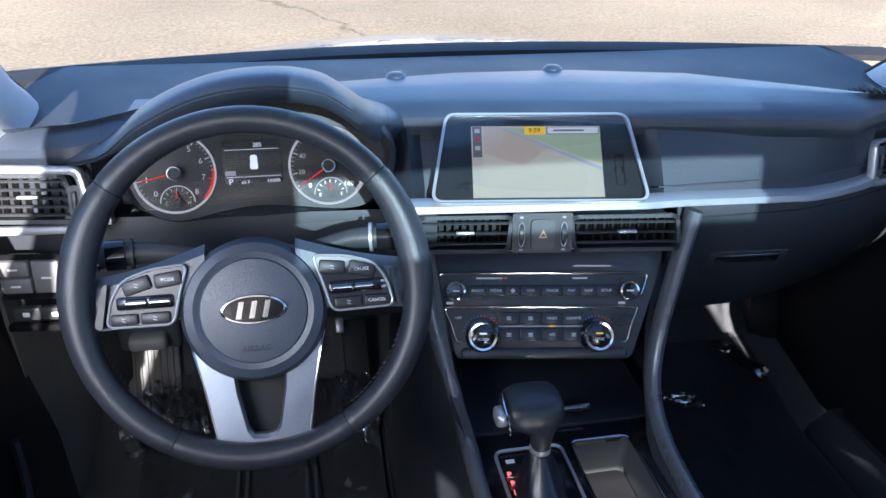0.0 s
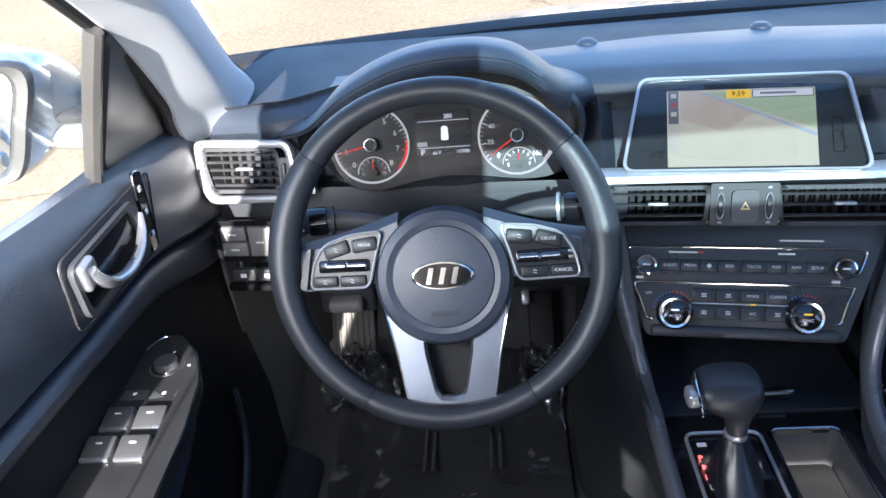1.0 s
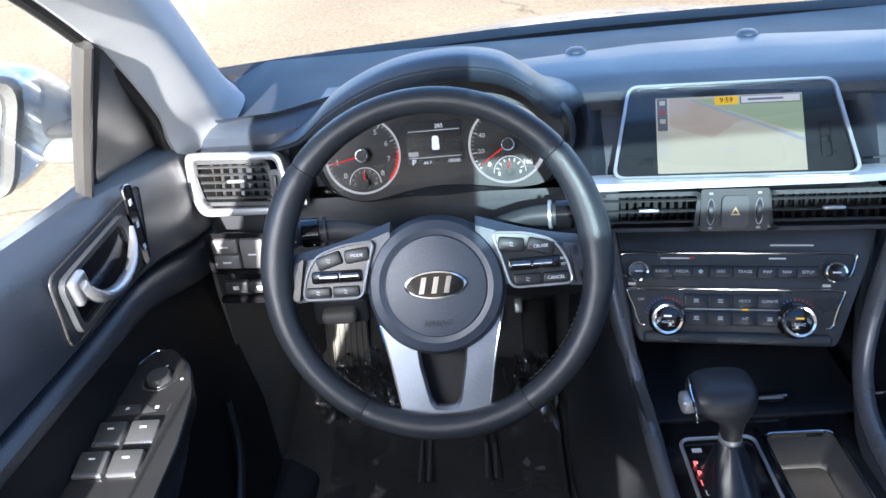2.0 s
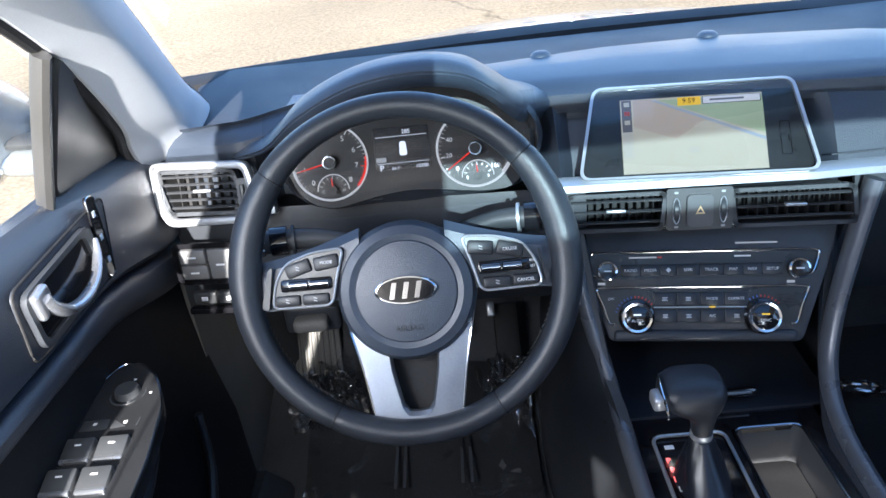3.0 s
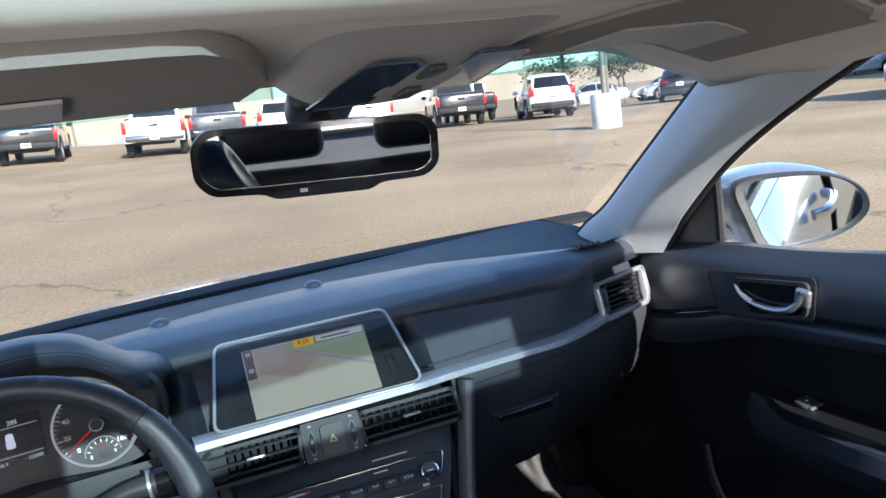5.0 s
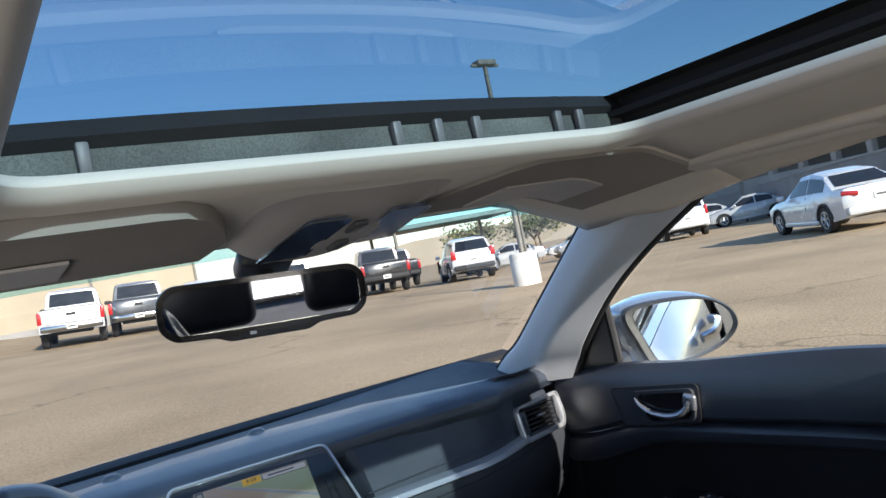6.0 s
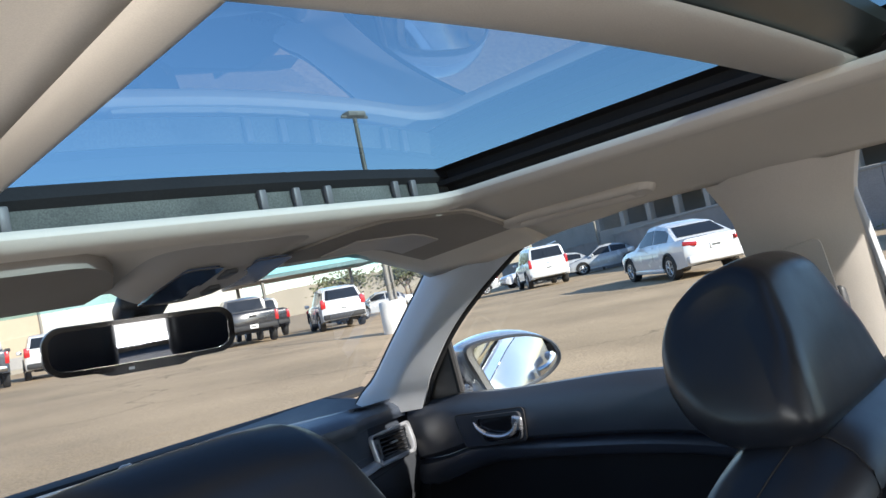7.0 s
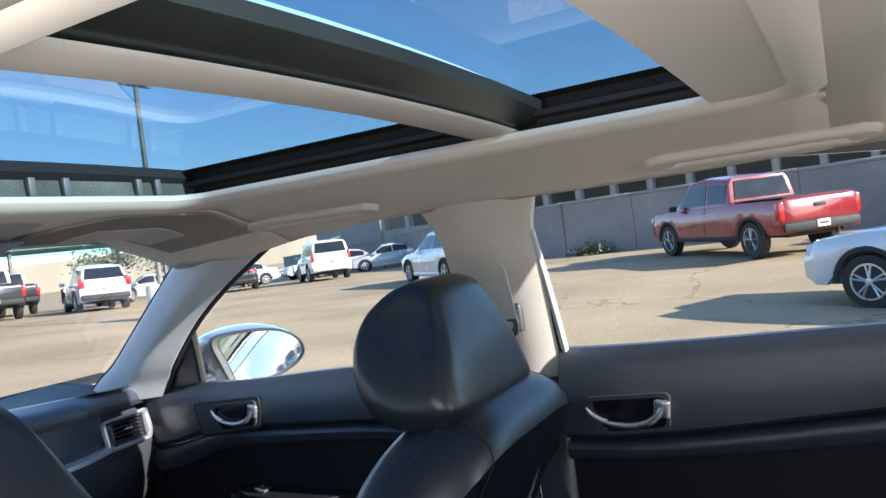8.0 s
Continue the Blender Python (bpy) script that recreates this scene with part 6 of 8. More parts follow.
# ---- seats ----
def seat(s, yo, up):
    """Front seat: cushion, backrest with side bolsters, headrest on posts."""
    t = thing("bucket_seat", "black leather front seat with headrest and side bolsters", "car seat", (s * 0.37 if s > 0 else -0.352, yo, 0.0), group="front seats")
    rings = []
    for y, z, w in ((-0.46, 0.46, 0.24), (-0.42, 0.49, 0.26), (-0.26, 0.50, 0.265), (-0.12, 0.51, 0.265), (-0.06, 0.495, 0.25), (-0.045, 0.45, 0.24)):
        rings.append([(w * q, y, z + (0.05 * max(0.0, abs(q) - 0.62) / 0.38 if abs(q) > 0.62 else 0) - (0.05 if abs(q) > 0.97 else 0)) for q in steps(-1, 1, 20)] + [(w * q, y, 0.38) for q in (1, 0, -1)])
    part("cushion", loft(rings), LEATHER, t, "black leather cushion")
    def section(q, grow=0.0):
        """Closed side profile of the backrest at a fraction of its half width."""
        e = abs(q)
        top = 1.052 - 0.10 * e ** 5
        bol = 0.040 * max(0.0, (e - 0.55) / 0.45) ** 1.3
        th = 0.135 * (1 - 0.30 * e ** 8)
        half = 0.236 if s > 0 else 0.218
        yf = lambda z: -0.41 - 0.50 * (z - 0.5) + bol * min(1.0, max(0.0, (1.0 - z) / 0.15)) - 0.05 * e ** 14
        pts = [(yf(z) + grow, z) for z in steps(0.47, top - 0.05, 9)]
        y1 = yf(top - 0.05)
        for a in steps(0, math.pi, 9)[1:-1]:
            pts.append((y1 - th / 2 + (th / 2 + grow) * math.cos(a), top - 0.05 + (0.05 + grow) * math.sin(a)))
        pts += [(yf(z) - th - grow, z) for z in steps(top - 0.05, 0.47, 7)]
        return [(half * q * (1 - 0.13 * max(0.0, (z - 0.80) / 0.24) ** 1.5), y, z) for y, z in pts]

    part("backrest", loft([section(q) for q in steps(-1, 1, 32)]), LEATHER, t, "black leather backrest")
    for q in (-0.62, 0.62):
        part("seat_seam", tube([Vector(p) for p in section(q, 0.0006)[2:20]], 0.0011, seg=6), RUBBER, t, "stitched seam")
    part("seat_seam", tube([Vector(section(q, 0.0006)[14]) for q in steps(-0.9, 0.9, 20)], 0.0011, seg=6), RUBBER, t, "stitched seam")
    hx = -0.026 if s > 0 else 0.050
    # headrest: round-fronted block, flat back leaning forward, narrower towards the top
    side = rounded([(-0.040, -0.088), (0.020, -0.090), (0.058, -0.072), (0.080, -0.030), (0.080, 0.015), (0.060, 0.055), (0.020, 0.084), (-0.022, 0.094), (-0.050, 0.080), (-0.066, 0.0), (-0.070, -0.070)], 0.020, 5)
    rings = []
    for q, f in ((-1.0, 0.55), (-0.99, 0.74), (-0.95, 0.87), (-0.88, 0.94), (-0.74, 0.98), (-0.4, 1.0), (0, 1.005), (0.4, 1.0), (0.74, 0.98), (0.88, 0.94), (0.95, 0.87), (0.99, 0.74), (1.0, 0.55)):
        rings.append([(hx + q * (0.130 - 0.058 * max(0.0, (z + 0.088) / 0.182) ** 1.4), -0.681 + y * f + 0.16 * z, 1.112 + up + z * f) for y, z in side])
    part("headrest", loft(rings), LEATHER, t, "black leather headrest")
    for q in (-0.05, 0.05):
        part("post", tube([(q + hx, -0.70, 0.96), (q + hx, -0.70, 1.05 + up)], 0.006, seg=10), DARKCHROME, t, "steel headrest post")
        part("post_sleeve", tube([(q + hx, -0.70, 1.015), (q + hx, -0.70, 1.052)], 0.012, 0.014, 12), DASHLOW, t)


seat(1, -0.035, 0.0)
seat(-1, -0.022, -0.012)

rb = thing("rear_bench", "black leather rear bench seat", "car seat", (0, 0, 0))
rings = []
for x in steps(-0.68, 0.68, 28):
    d = 0.015 * math.cos(x * 9)
    rings.append([(x, y + (d if z > 0.5 else 0), z) for y, z in ((-1.25, 0.36), (-1.22, 0.50), (-1.27, 0.545), (-1.55, 0.52), (-1.62, 0.56), (-1.70, 0.80), (-1.75, 0.91), (-1.80, 0.94), (-1.86, 0.91), (-1.80, 0.45))])
part("bench", loft(rings), LEATHER, rb)
for x in (-0.27, 0.27):
    part("headrest", rbox(0.36, 0.10, 0.25, 0.06, 4, Matrix.Translation((x, -1.80, 1.09))), LEATHER, rb, "black leather headrest")
shelf = thing("parcel_shelf", "grey cloth parcel shelf under the rear window", "parcel shelf", (0, 0, 0))
part("shelf", slab([[(x, y, z) for x in (-0.66, 0.66)] for y, z in ((-1.84, 0.915), (-2.35, 0.975))], (0, 0, -0.02)), FABRICBLK, shelf)


# ---- pedals, mats and wrappings ----
WRAP = glass("pale plastic wrap", (0.55, 0.57, 0.60), rough=0.15, gloss=6.0)
# paler grey carries the sunlight falling into the driver's footwell
KICKLIT = mat("sun-lifted grey kick plastic", (0.17, 0.165, 0.155), 0.6, grain=0.12, gscale=600, stain=0.15, sscale=9)
def rumple(x, y, amp, k):
    return amp * (noise.noise((x * k, y * k, 3.1)) + 0.6 * noise.noise((x * k * 2.3, y * k * 2.3, 7.7)))


def mat_sheet(name, x0, x1, label, fold):
    t = thing(name, label, "floor mat", (0, 0, 0), group="covered floor mats")
    fl = lambda y: lin(y, [(-0.2, 0.262), (0.35, 0.282), (0.62, 0.362), (0.80, 0.522)])
    rings = [[(x, y, fl(y) + 0.012) for x in steps(x0, x1, 6)] for y in steps(-0.15, 0.60, 8)]
    part("mat", slab(rings, (0, 0, -0.008)), FABRICBLK, t, "black carpet mat")
    rings = [[(x, y, fl(y) + 0.024 + rumple(x, y, fold, 13)) for x in steps(x0 - 0.01, x1 + 0.01, 46)] for y in steps(-0.12, 0.58, 50)]
    part("film_cover", loft(rings, closed=False), FILM, t, "crinkled clear protective film")
    return t


dm = mat_sheet("floor_mat", -0.62, -0.20, "black floor mat under crinkled clear plastic film", 0.014)
mat_sheet("floor_mat", 0.22, 0.62, "black floor mat under smooth clear plastic film", 0.0025)
for k, (x, ang) in enumerate(((-0.46, 90), (-0.34, 90))):
    for j in range(2):
        part("print_bar", rbox(0.12, 0.005, 0.0006, 0, m=Matrix.Translation((x + j * 0.016, 0.36, 0.322)) @ pose(0, 0, 0, 12, 0, ang)), TRIMGREY, dm, smooth=False)
for x, y, z, sx, sy, rz in ((0.585, 0.52, 0.345, 0.05, 0.12, 35), (0.40, 0.44, 0.325, 0.11, 0.035, -12)):
    w = thing("plastic_scrap", "crumpled clear plastic wrapper on the floor", "wrapper", (x, y, z), group="loose wrappers")
    rings = [[(sx * u, sy * v, 0.018 + rumple(u + x, v, 0.016, 4)) for u in steps(-0.5, 0.5, 10)] for v in steps(-0.5, 0.5, 10)]
    part("sheet", loft(rings, closed=False, m=pose(0, 0, 0, 12, 6, rz)), WRAP, w)
for x, y, z, sx, sy, rz in ((-0.60, 0.50, 0.36, 0.15, 0.14, 20), (-0.23, 0.50, 0.36, 0.10, 0.09, -15)):
    w = thing("plastic_scrap", "bunched clear film at the mat edge", "wrapper", (x, y, z), group="loose wrappers")
    rings = [[(sx * u, sy * v, 0.03 + rumple(u + x, v, 0.05, 5)) for u in steps(-0.5, 0.5, 22)] for v in steps(-0.5, 0.5, 22)]
    part("sheet", loft(rings, closed=False, m=pose(0, 0, 0, 18, 0, rz)), FILM, w)


def pedals():
    p = thing("brake_pedal", "black rubber brake pedal on a steel arm", "pedal", (-0.36, 0.60, 0.46))
    part("pad", rbox(0.09, 0.015, 0.05, 0.006, 2, pose(0, 0, 0, -35, 0, 0)), RUBBER, p)
    part("arm", tube(smoothpath([(0.01, 0.01, 0.0), (0.015, 0.05, 0.08), (0.02, 0.10, 0.22)], 4), 0.007, 0.012, 8), DASHLOW, p)
    # silver block added to show a bright spot of light beside the pedal
    part("light_spot", rbox(0.016, 0.01, 0.030, 0.004, 2, Matrix.Translation((0.10, -0.01, 0.03)) @ pose(0, 0, 0, -35, 0, 0)), SILVER, p, "silver block added for a spot of light")
    a = thing("accelerator_pedal", "black hinged accelerator pedal beside the brake", "pedal", (-0.23, 0.58, 0.42))
    part("pad", rbox(0.05, 0.014, 0.15, 0.006, 2, pose(0, 0, 0, -38, 0, 0)), RUBBER, a)
    f = thing("foot_rest", "ribbed grey foot rest beside the pedals", "foot rest", matrix=Matrix.Translation((-0.628, 0.63, 0.40)) @ pose(0, 0, 0, -38, 0, 4))
    part("plate", rbox(0.10, 0.015, 0.25, 0.006, 2), KICKLIT, f)
    for k in range(7):
        part("rib", rbox(0.006, 0.008, 0.22, 0.002, 1, Matrix.Translation((-0.036 + 0.012 * k, -0.009, 0))), KICKLIT, f)
    h = thing("hood_release", "small grey hood release lever under the dash", "lever", (-0.55, 0.33, 0.66))
    part("lever", rbox(0.055, 0.03, 0.022, 0.008, 3), KICKLIT, h)
    part("housing", rbox(0.09, 0.02, 0.05, 0.008, 3, Matrix.Translation((0.0, 0.02, 0.0))), DASHLOW, h)
    for s in (-1, 1):
        # left panel coloured paler as sunlit, right one left dark
        k = part("trim_kick_panel", slab([[(s * (0.735 - 0.02 * (y - 0.3)), y, z) for z in steps(0.30, 0.955, 6)] for y in steps(0.325, 0.86, 6)], (s * -0.006, 0, 0)), KICKLIT if s < 0 else DOORLOW)
        tagged(k, "kick panel beside the footwell, grey lifted for sunlight" if s < 0 else "black kick panel beside the footwell", "kick panel", kind="structure")
        l = part("trim_door_sill", slab([[(s * x, y, z) for x, z in ((0.78, 0.26), (0.76, 0.335), (0.70, 0.335), (0.66, 0.30), (0.65, 0.26))] for y in steps(-1.5, 0.36, 10)], 0.004), DASHLOW)
        tagged(l, "black door sill cover", "sill cover", kind="structure")




pedals()


# ---- overhead fittings ----
def rear_view_mirror():
    m = Matrix.Translation((0.004, 0.048, 1.247)) @ pose(0, 0, 0, 0, 3, -11) @ pose(0, 0, 0, 3.0, 0, 0)
    r = thing("rear_view_mirror", "black-framed rear view mirror hanging from the windshield", "car mirror", matrix=m)
    o = rounded([(-0.134, 0.020), (-0.118, 0.036), (0.118, 0.036), (0.134, 0.022), (0.134, -0.020), (0.118, -0.034), (0.065, -0.036), (0.052, -0.043), (-0.052, -0.043), (-0.066, -0.036), (-0.118, -0.034), (-0.134, -0.018)], 0.012, 4)
    i_ = rounded([(-0.126, 0.018), (-0.112, 0.029), (0.112, 0.029), (0.126, 0.018), (0.126, -0.017), (0.112, -0.027), (0.060, -0.028), (0.050, -0.028), (-0.050, -0.028), (-0.060, -0.028), (-0.112, -0.027), (-0.126, -0.015)], 0.010, 4)
    rings = [[(x, 0.0, z) for x, z in o], [(x * 1.005, 0.010, z * 1.01) for x, z in o], [(x * 0.93, 0.028, z * 0.85) for x, z in o], [(x * 0.6, 0.042, z * 0.5) for x, z in o]]
    part("shell", loft(rings), DASHLOW, r, "black plastic shell")
    part("rim", ringplate(o, i_, -0.004), PIANO, r, "gloss black rim")
    part("mirror_glass", prism(i_, 0.002, m=Matrix.Translation((0, -0.001, 0))), DIMMIRROR, r, "dimming mirror glass")
    part("button_mark", rbox(0.008, 0.0006, 0.004, 0, m=Matrix.Translation((-0.022, -0.0042, -0.036))), SCREENGREY, r, smooth=False)
    part("stem", tube(smoothpath([(0.01, 0.035, 0.0), (0.012, 0.055, 0.035), (0.012, 0.075, 0.060)], 4), 0.013, 0.018, 12), DASHLOW, r, "black stem")
    part("mount_cover", rbox(0.075, 0.075, 0.030, 0.010, 3, Matrix.Translation((0.012, 0.055, 0.052)) @ pose(0, 0, 0, -18, 0, 0)), DASHLOW, r, "black mount cover")


DIMMIRROR = mat("dim mirror", (0.40, 0.42, 0.46), 0.02, metal=1.0)


def visor(s):
    t = thing("sun_visor", "grey cloth sun visor folded up against the headliner", "sun visor", (0, 0, 0), group="sun visors")
    xa, xb = (-0.57, -0.080) if s < 0 else (0.185, 0.525)
    rings = []
    n = 18
    for i in range(n + 1):
        u = i / n
        x = lerp(xa, xb, u)
        inner = u if s < 0 else 1 - u
        rear = -0.255 + 0.16 * max(0.0, (inner - 0.80) / 0.20) ** 2
        front = (0.020 if s < 0 else -0.010) - 0.02 * (x / 0.6) ** 2
        ring = []
        for y in steps(front, rear, 8):
            ring.append((x, y, liner_z(x, y) - (0.018 if s < 0 else 0.008)))
        top = [(x, y, liner_z(x, y) - 0.004) for y in steps(rear - 0.004, front + 0.004, 8)]
        rings.append(ring + top)
    part("body", loft(rings), LINERSHADED, t, "cloth visor, shade put into its grey")
    cx = -0.33 if s < 0 else 0.375
    rings = [[(x, y, liner_z(x, y) - (0.0225 if s < 0 else 0.0105)) for x in steps(cx - 0.09, cx + 0.09, 6)] for y in steps(-0.135, -0.035, 4)]
    part("mirror_flap", slab(rings, (0, 0, 0.003)), FLAP, t, "pale vanity mirror flap")
    if s < 0:
        part("hinge", rbox(0.03, 0.03, 0.016, 0.005, 2, Matrix.Translation((s * 0.53, 0.0, liner_z(0.53, 0.0) - 0.010))), PILLAR, t)


# liner cloth again, darkened to carry the shade at the front of the roof
LINERSHADED = mat("shade-darkened visor cloth", (0.34, 0.315, 0.285), 0.95, grain=0.10, gscale=1500, bump=0.3, bscale=1600, stain=0.05, sscale=6)
FLAP = mat("pale flap plastic", (0.50, 0.48, 0.46), 0.5, stain=0.05, sscale=10)


def overhead_console():
    t = thing("overhead_console", "grey overhead console with two map lamps", "overhead console", (0, 0, 0))

    def under(x, y):
        """Height of the housing's lower skin."""
        u = (y + 0.215) / 0.25
        q = min(1.0, abs(x - 0.050) / lerp(0.135, 0.095, max(0.0, min(1.0, u))))
        return liner_z(0.03, y) + 0.002 - (0.040 * math.sin(math.pi * min(1.0, 0.03 + max(0.0, u) * 0.64)) + 0.002) * (1 - q ** 2.6)

    rings = []
    for u in steps(0, 1, 16):
        y = lerp(-0.215, 0.035, u)
        hw = lerp(0.135, 0.095, u)
        ring = [(0.050 + hw * q, y, under(0.050 + hw * q, y)) for q in steps(-1, 1, 24)]
        ring += [(0.050 + hw * q, y, liner_z(0.03, y) + 0.010) for q in (1, 0, -1)]
        rings.append(ring)
    part("body", loft(rings), FLAP, t, "grey moulded housing")
    for x0, x1, w in ((0.008, -0.004, 0.058), (0.112, 0.120, 0.056)):
        ends = Vector((x0, -0.172, under(x0, -0.172))), Vector((x1, -0.035, under(x1, -0.035)))
        f = (ends[1] - ends[0]).normalized()
        nrm = Vector((0, 0, -1))
        nrm = (nrm - f * nrm.dot(f)).normalized()
        side = f.cross(nrm).normalized()
        c = (ends[0] + ends[1]) / 2 + nrm * 0.0075
        m = Matrix(((side.x, -nrm.x, f.x, c.x), (side.y, -nrm.y, f.y, c.y), (side.z, -nrm.z, f.z, c.z), (0, 0, 0, 1)))
        o = rounded([(-w / 2, -0.070), (w / 2, -0.070), (w / 2 + 0.004, 0.068), (-w / 2 - 0.004, 0.068)], 0.010, 4)
        i_ = [(a * 0.90, b_ * 0.96) for a, b_ in o]
        part("lamp_rim", ringplate(o, i_, -0.0018, m=m), DARKCHROME, t, "thin dark metal lamp rim")
        part("map_lamp", prism(i_, 0.004, m=m @ Matrix.Translation((0, -0.0015, 0))), LAMPLENS, t, "dark glossy lamp lens")
    for y in (-0.135, -0.080):
        m = Matrix.Translation((0.056, y, under(0.056, y) - 0.002)) @ pose(0, 0, 0, 82, 0, 0)
        part("sunroof_switch", rbox(0.018, 0.007, 0.034, 0.003, 3, m), TRIMGREY, t, "grey rocker switch")
    line = smoothpath([(0.175, -0.20, under(0.175, -0.20) - 0.001), (0.160, -0.10, under(0.160, -0.10) - 0.001), (0.135, -0.02, under(0.135, -0.02) - 0.001)], 6)
    part("housing_seam", tube(line, 0.0015, seg=6), TRIMGREY, t)


LAMPLENS = mat("smoked lamp lens", (0.10, 0.16, 0.28), 0.12, metal=0.5, stain=0.1, sscale=20, coat=0.5)


def grab_handle(s, y0, y1):
    """Folded handle: rounded loop with a finger slot, hinged on two mounts."""
    t = thing("grab_handle", "grey folding grab handle on the roof rail", "grab handle", (0, 0, 0), group="grab handles")
    xs, yc, half = 0.520, (y0 + y1) / 2, abs(y1 - y0) / 2 + 0.02
    zc = liner_z(s * xs, yc)
    a = math.atan2(zc - liner_z(s * (xs + 0.03), yc), 0.03)
    across, out = Vector((s * math.cos(a), 0, -math.sin(a))), Vector((-s * math.sin(a), 0, -math.cos(a)))
    at = lambda u, v, h: Vector((s * xs, yc, zc)) + across * v + Vector((0, u, 0)) + out * h
    loop = oblong(0, 0, 2 * half - 0.02, 0.024, 0.011, 6)
    part("grip", tube([at(u, v, 0.010 - 0.05 * max(0.0, abs(u) / half - 0.8)) for u, v in loop], 0.0080, 0.0075, 12, loop=True, up=out), PILLAR, t, "grey plastic grip")
    for u in (-half + 0.015, half - 0.015):
        part("mount", loft([[at(u + 0.021 * f * math.cos(q), 0.016 * f * math.sin(q), h) for q in steps(0, 2 * math.pi, 20)[:-1]] for f, h in ((1.05, -0.004), (1.0, 0.008), (0.8, 0.013), (0.3, 0.0145))]), PILLAR, t)


rear_view_mirror()
mirrored(visor)
overhead_console()
for s in (-1, 1):
    grab_handle(s, -0.265, -0.505)
    grab_handle(s, -0.995, -1.225)

# ---- own hood, cowl and wipers ----
hd = thing("car_hood", "silver painted hood ahead of the windshield", "car hood", (0, 0, 0))
rings = []
for t in steps(0, 1, 14):
    row = []
    for q in steps(-1, 1, 24):
        y0 = 1.03 - 0.36 * q * q
        y = lerp(y0, 2.05 - 0.35 * q * q, t)
        row.append((q * lerp(0.74, 0.66, t), y, 0.922 - 0.20 * t ** 1.8 - 0.045 * abs(q) ** 4 + 0.010 * math.exp(-((abs(q) - 0.62) / 0.06) ** 2) * (1 - t)))
    rings.append(row)
part("panel", slab(rings, (0, 0, -0.02)), PAINT, hd)
fe = thing("front_fenders", "silver front fenders and nose", "car body", (0, 0, 0))
for s in (-1, 1):
    rings = [[(s * x, y, z) for x, z in ((lerp(0.70, 0.62, t), 0.885 - 0.18 * t), (lerp(0.80, 0.72, t), 0.85 - 0.2 * t), (lerp(0.88, 0.80, t), 0.72 - 0.1 * t), (lerp(0.87, 0.80, t), 0.45))] for t, y in ((0, 0.36), (0.3, 0.9), (0.7, 1.5), (1.0, 2.0))]
    part("fender", slab(rings, 0.003), PAINT, fe)
part("nose", slab([[(x, y, z) for x in steps(-0.72, 0.72, 8)] for y, z in ((1.98, 0.69), (2.12, 0.60), (2.14, 0.35))], 0.004), PAINT, fe)
for x0, x1, y0, y1 in ((-0.62, -0.02, 0.80, 0.985), (0.02, 0.56, 0.965, 0.835)):
    w = thing("wiper", "black windshield wiper at rest on the cowl", "wiper", (0, 0, 0), group="windshield wipers")
    part("arm", tube([(lerp(x0, x1, t), lerp(y0, y1, t) + 0.015 * math.sin(math.pi * t), 0.934) for t in steps(0, 1, 10)], 0.006, 0.007, 8), RUBBER, w)
    part("blade", tube([(lerp(x0, x1, t), lerp(y0, y1, t) + 0.015 * math.sin(math.pi * t) - 0.012, 0.931) for t in steps(0.3, 1, 8)], 0.004, 0.008, 8), RUBBER, w)
rg = part("window_8", loft([[(x, lerp(-1.80, -2.35, t), lerp(1.33, 1.01, t)) for x in steps(-0.56 - 0.06 * t, 0.56 + 0.06 * t, 6)] for t in steps(0, 1, 4)], closed=False), SIDEGLASS)
rg.visible_shadow = False
tagged(rg, "sloping rear window", "car window", kind="structure")


# ---- rear of the car and its wheels ----
def ground_s(x, y):
    return -0.0106 * x + 0.0355 * y - 0.02


rear = thing("car_tail", "silver trunk lid and rear quarters", "car body", (0, 0, 0))
rings = [[(w * q, y, z - 0.03 * abs(q) ** 4) for q in steps(-1, 1, 12)] for y, z, w in ((-2.33, 1.0, 0.70), (-2.55, 1.01, 0.70), (-2.72, 0.98, 0.68), (-2.76, 0.80, 0.70), (-2.74, 0.45, 0.70))]
part("trunk_lid", slab(rings, 0.004), PAINT, rear)
for s in (-1, 1):
    rings = [[(s * x, y, z) for x, z in ((x0, z0), (x1, 0.90), (x1 + 0.02, 0.70), (x1 - 0.02, 0.34))] for y, x0, z0, x1 in ((-1.50, 0.75, 1.045, 0.84), (-1.9, 0.70, 1.03, 0.84), (-2.4, 0.69, 1.0, 0.80), (-2.74, 0.68, 0.97, 0.72))]
    part("rear_quarter", slab(rings, 0.003), PAINT, rear)
    for y in (-1.95, 0.92):
        o = Matrix.Translation((s * 0.775, y, ground_s(s * 0.775, y) + 0.33))
        wh = part("wheel", lathe([(0.21, -0.10), (0.31, -0.11), (0.33, -0.07), (0.33, 0.07), (0.31, 0.11), (0.21, 0.10)], 28, o @ pose(0, 0, 0, 0, 0, 90)), RUBBER, rear if y < 0 else fe, "black tyre")
        part("rim", lathe([(0.21, -0.02), (0.20, -0.09), (0.06, -0.07), (0.0001, -0.07)], 28, o @ pose(0, 0, 0, 0, 0, s * 90)), SILVER, wh, "silver alloy rim")


# ---- ground ----
def ground_z(x, y):
    x, y = max(-20.0, min(40.0, x)), max(-15.0, min(45.0, y))
    dip = 0.20 * math.exp(-((x - 10.5) ** 2 + (y + 2.0) ** 2) / 30.0)
    return -0.0106 * x + 0.0355 * y + 0.000648 * x * x - 0.001625 * x * y + 0.000105 * y * y - dip


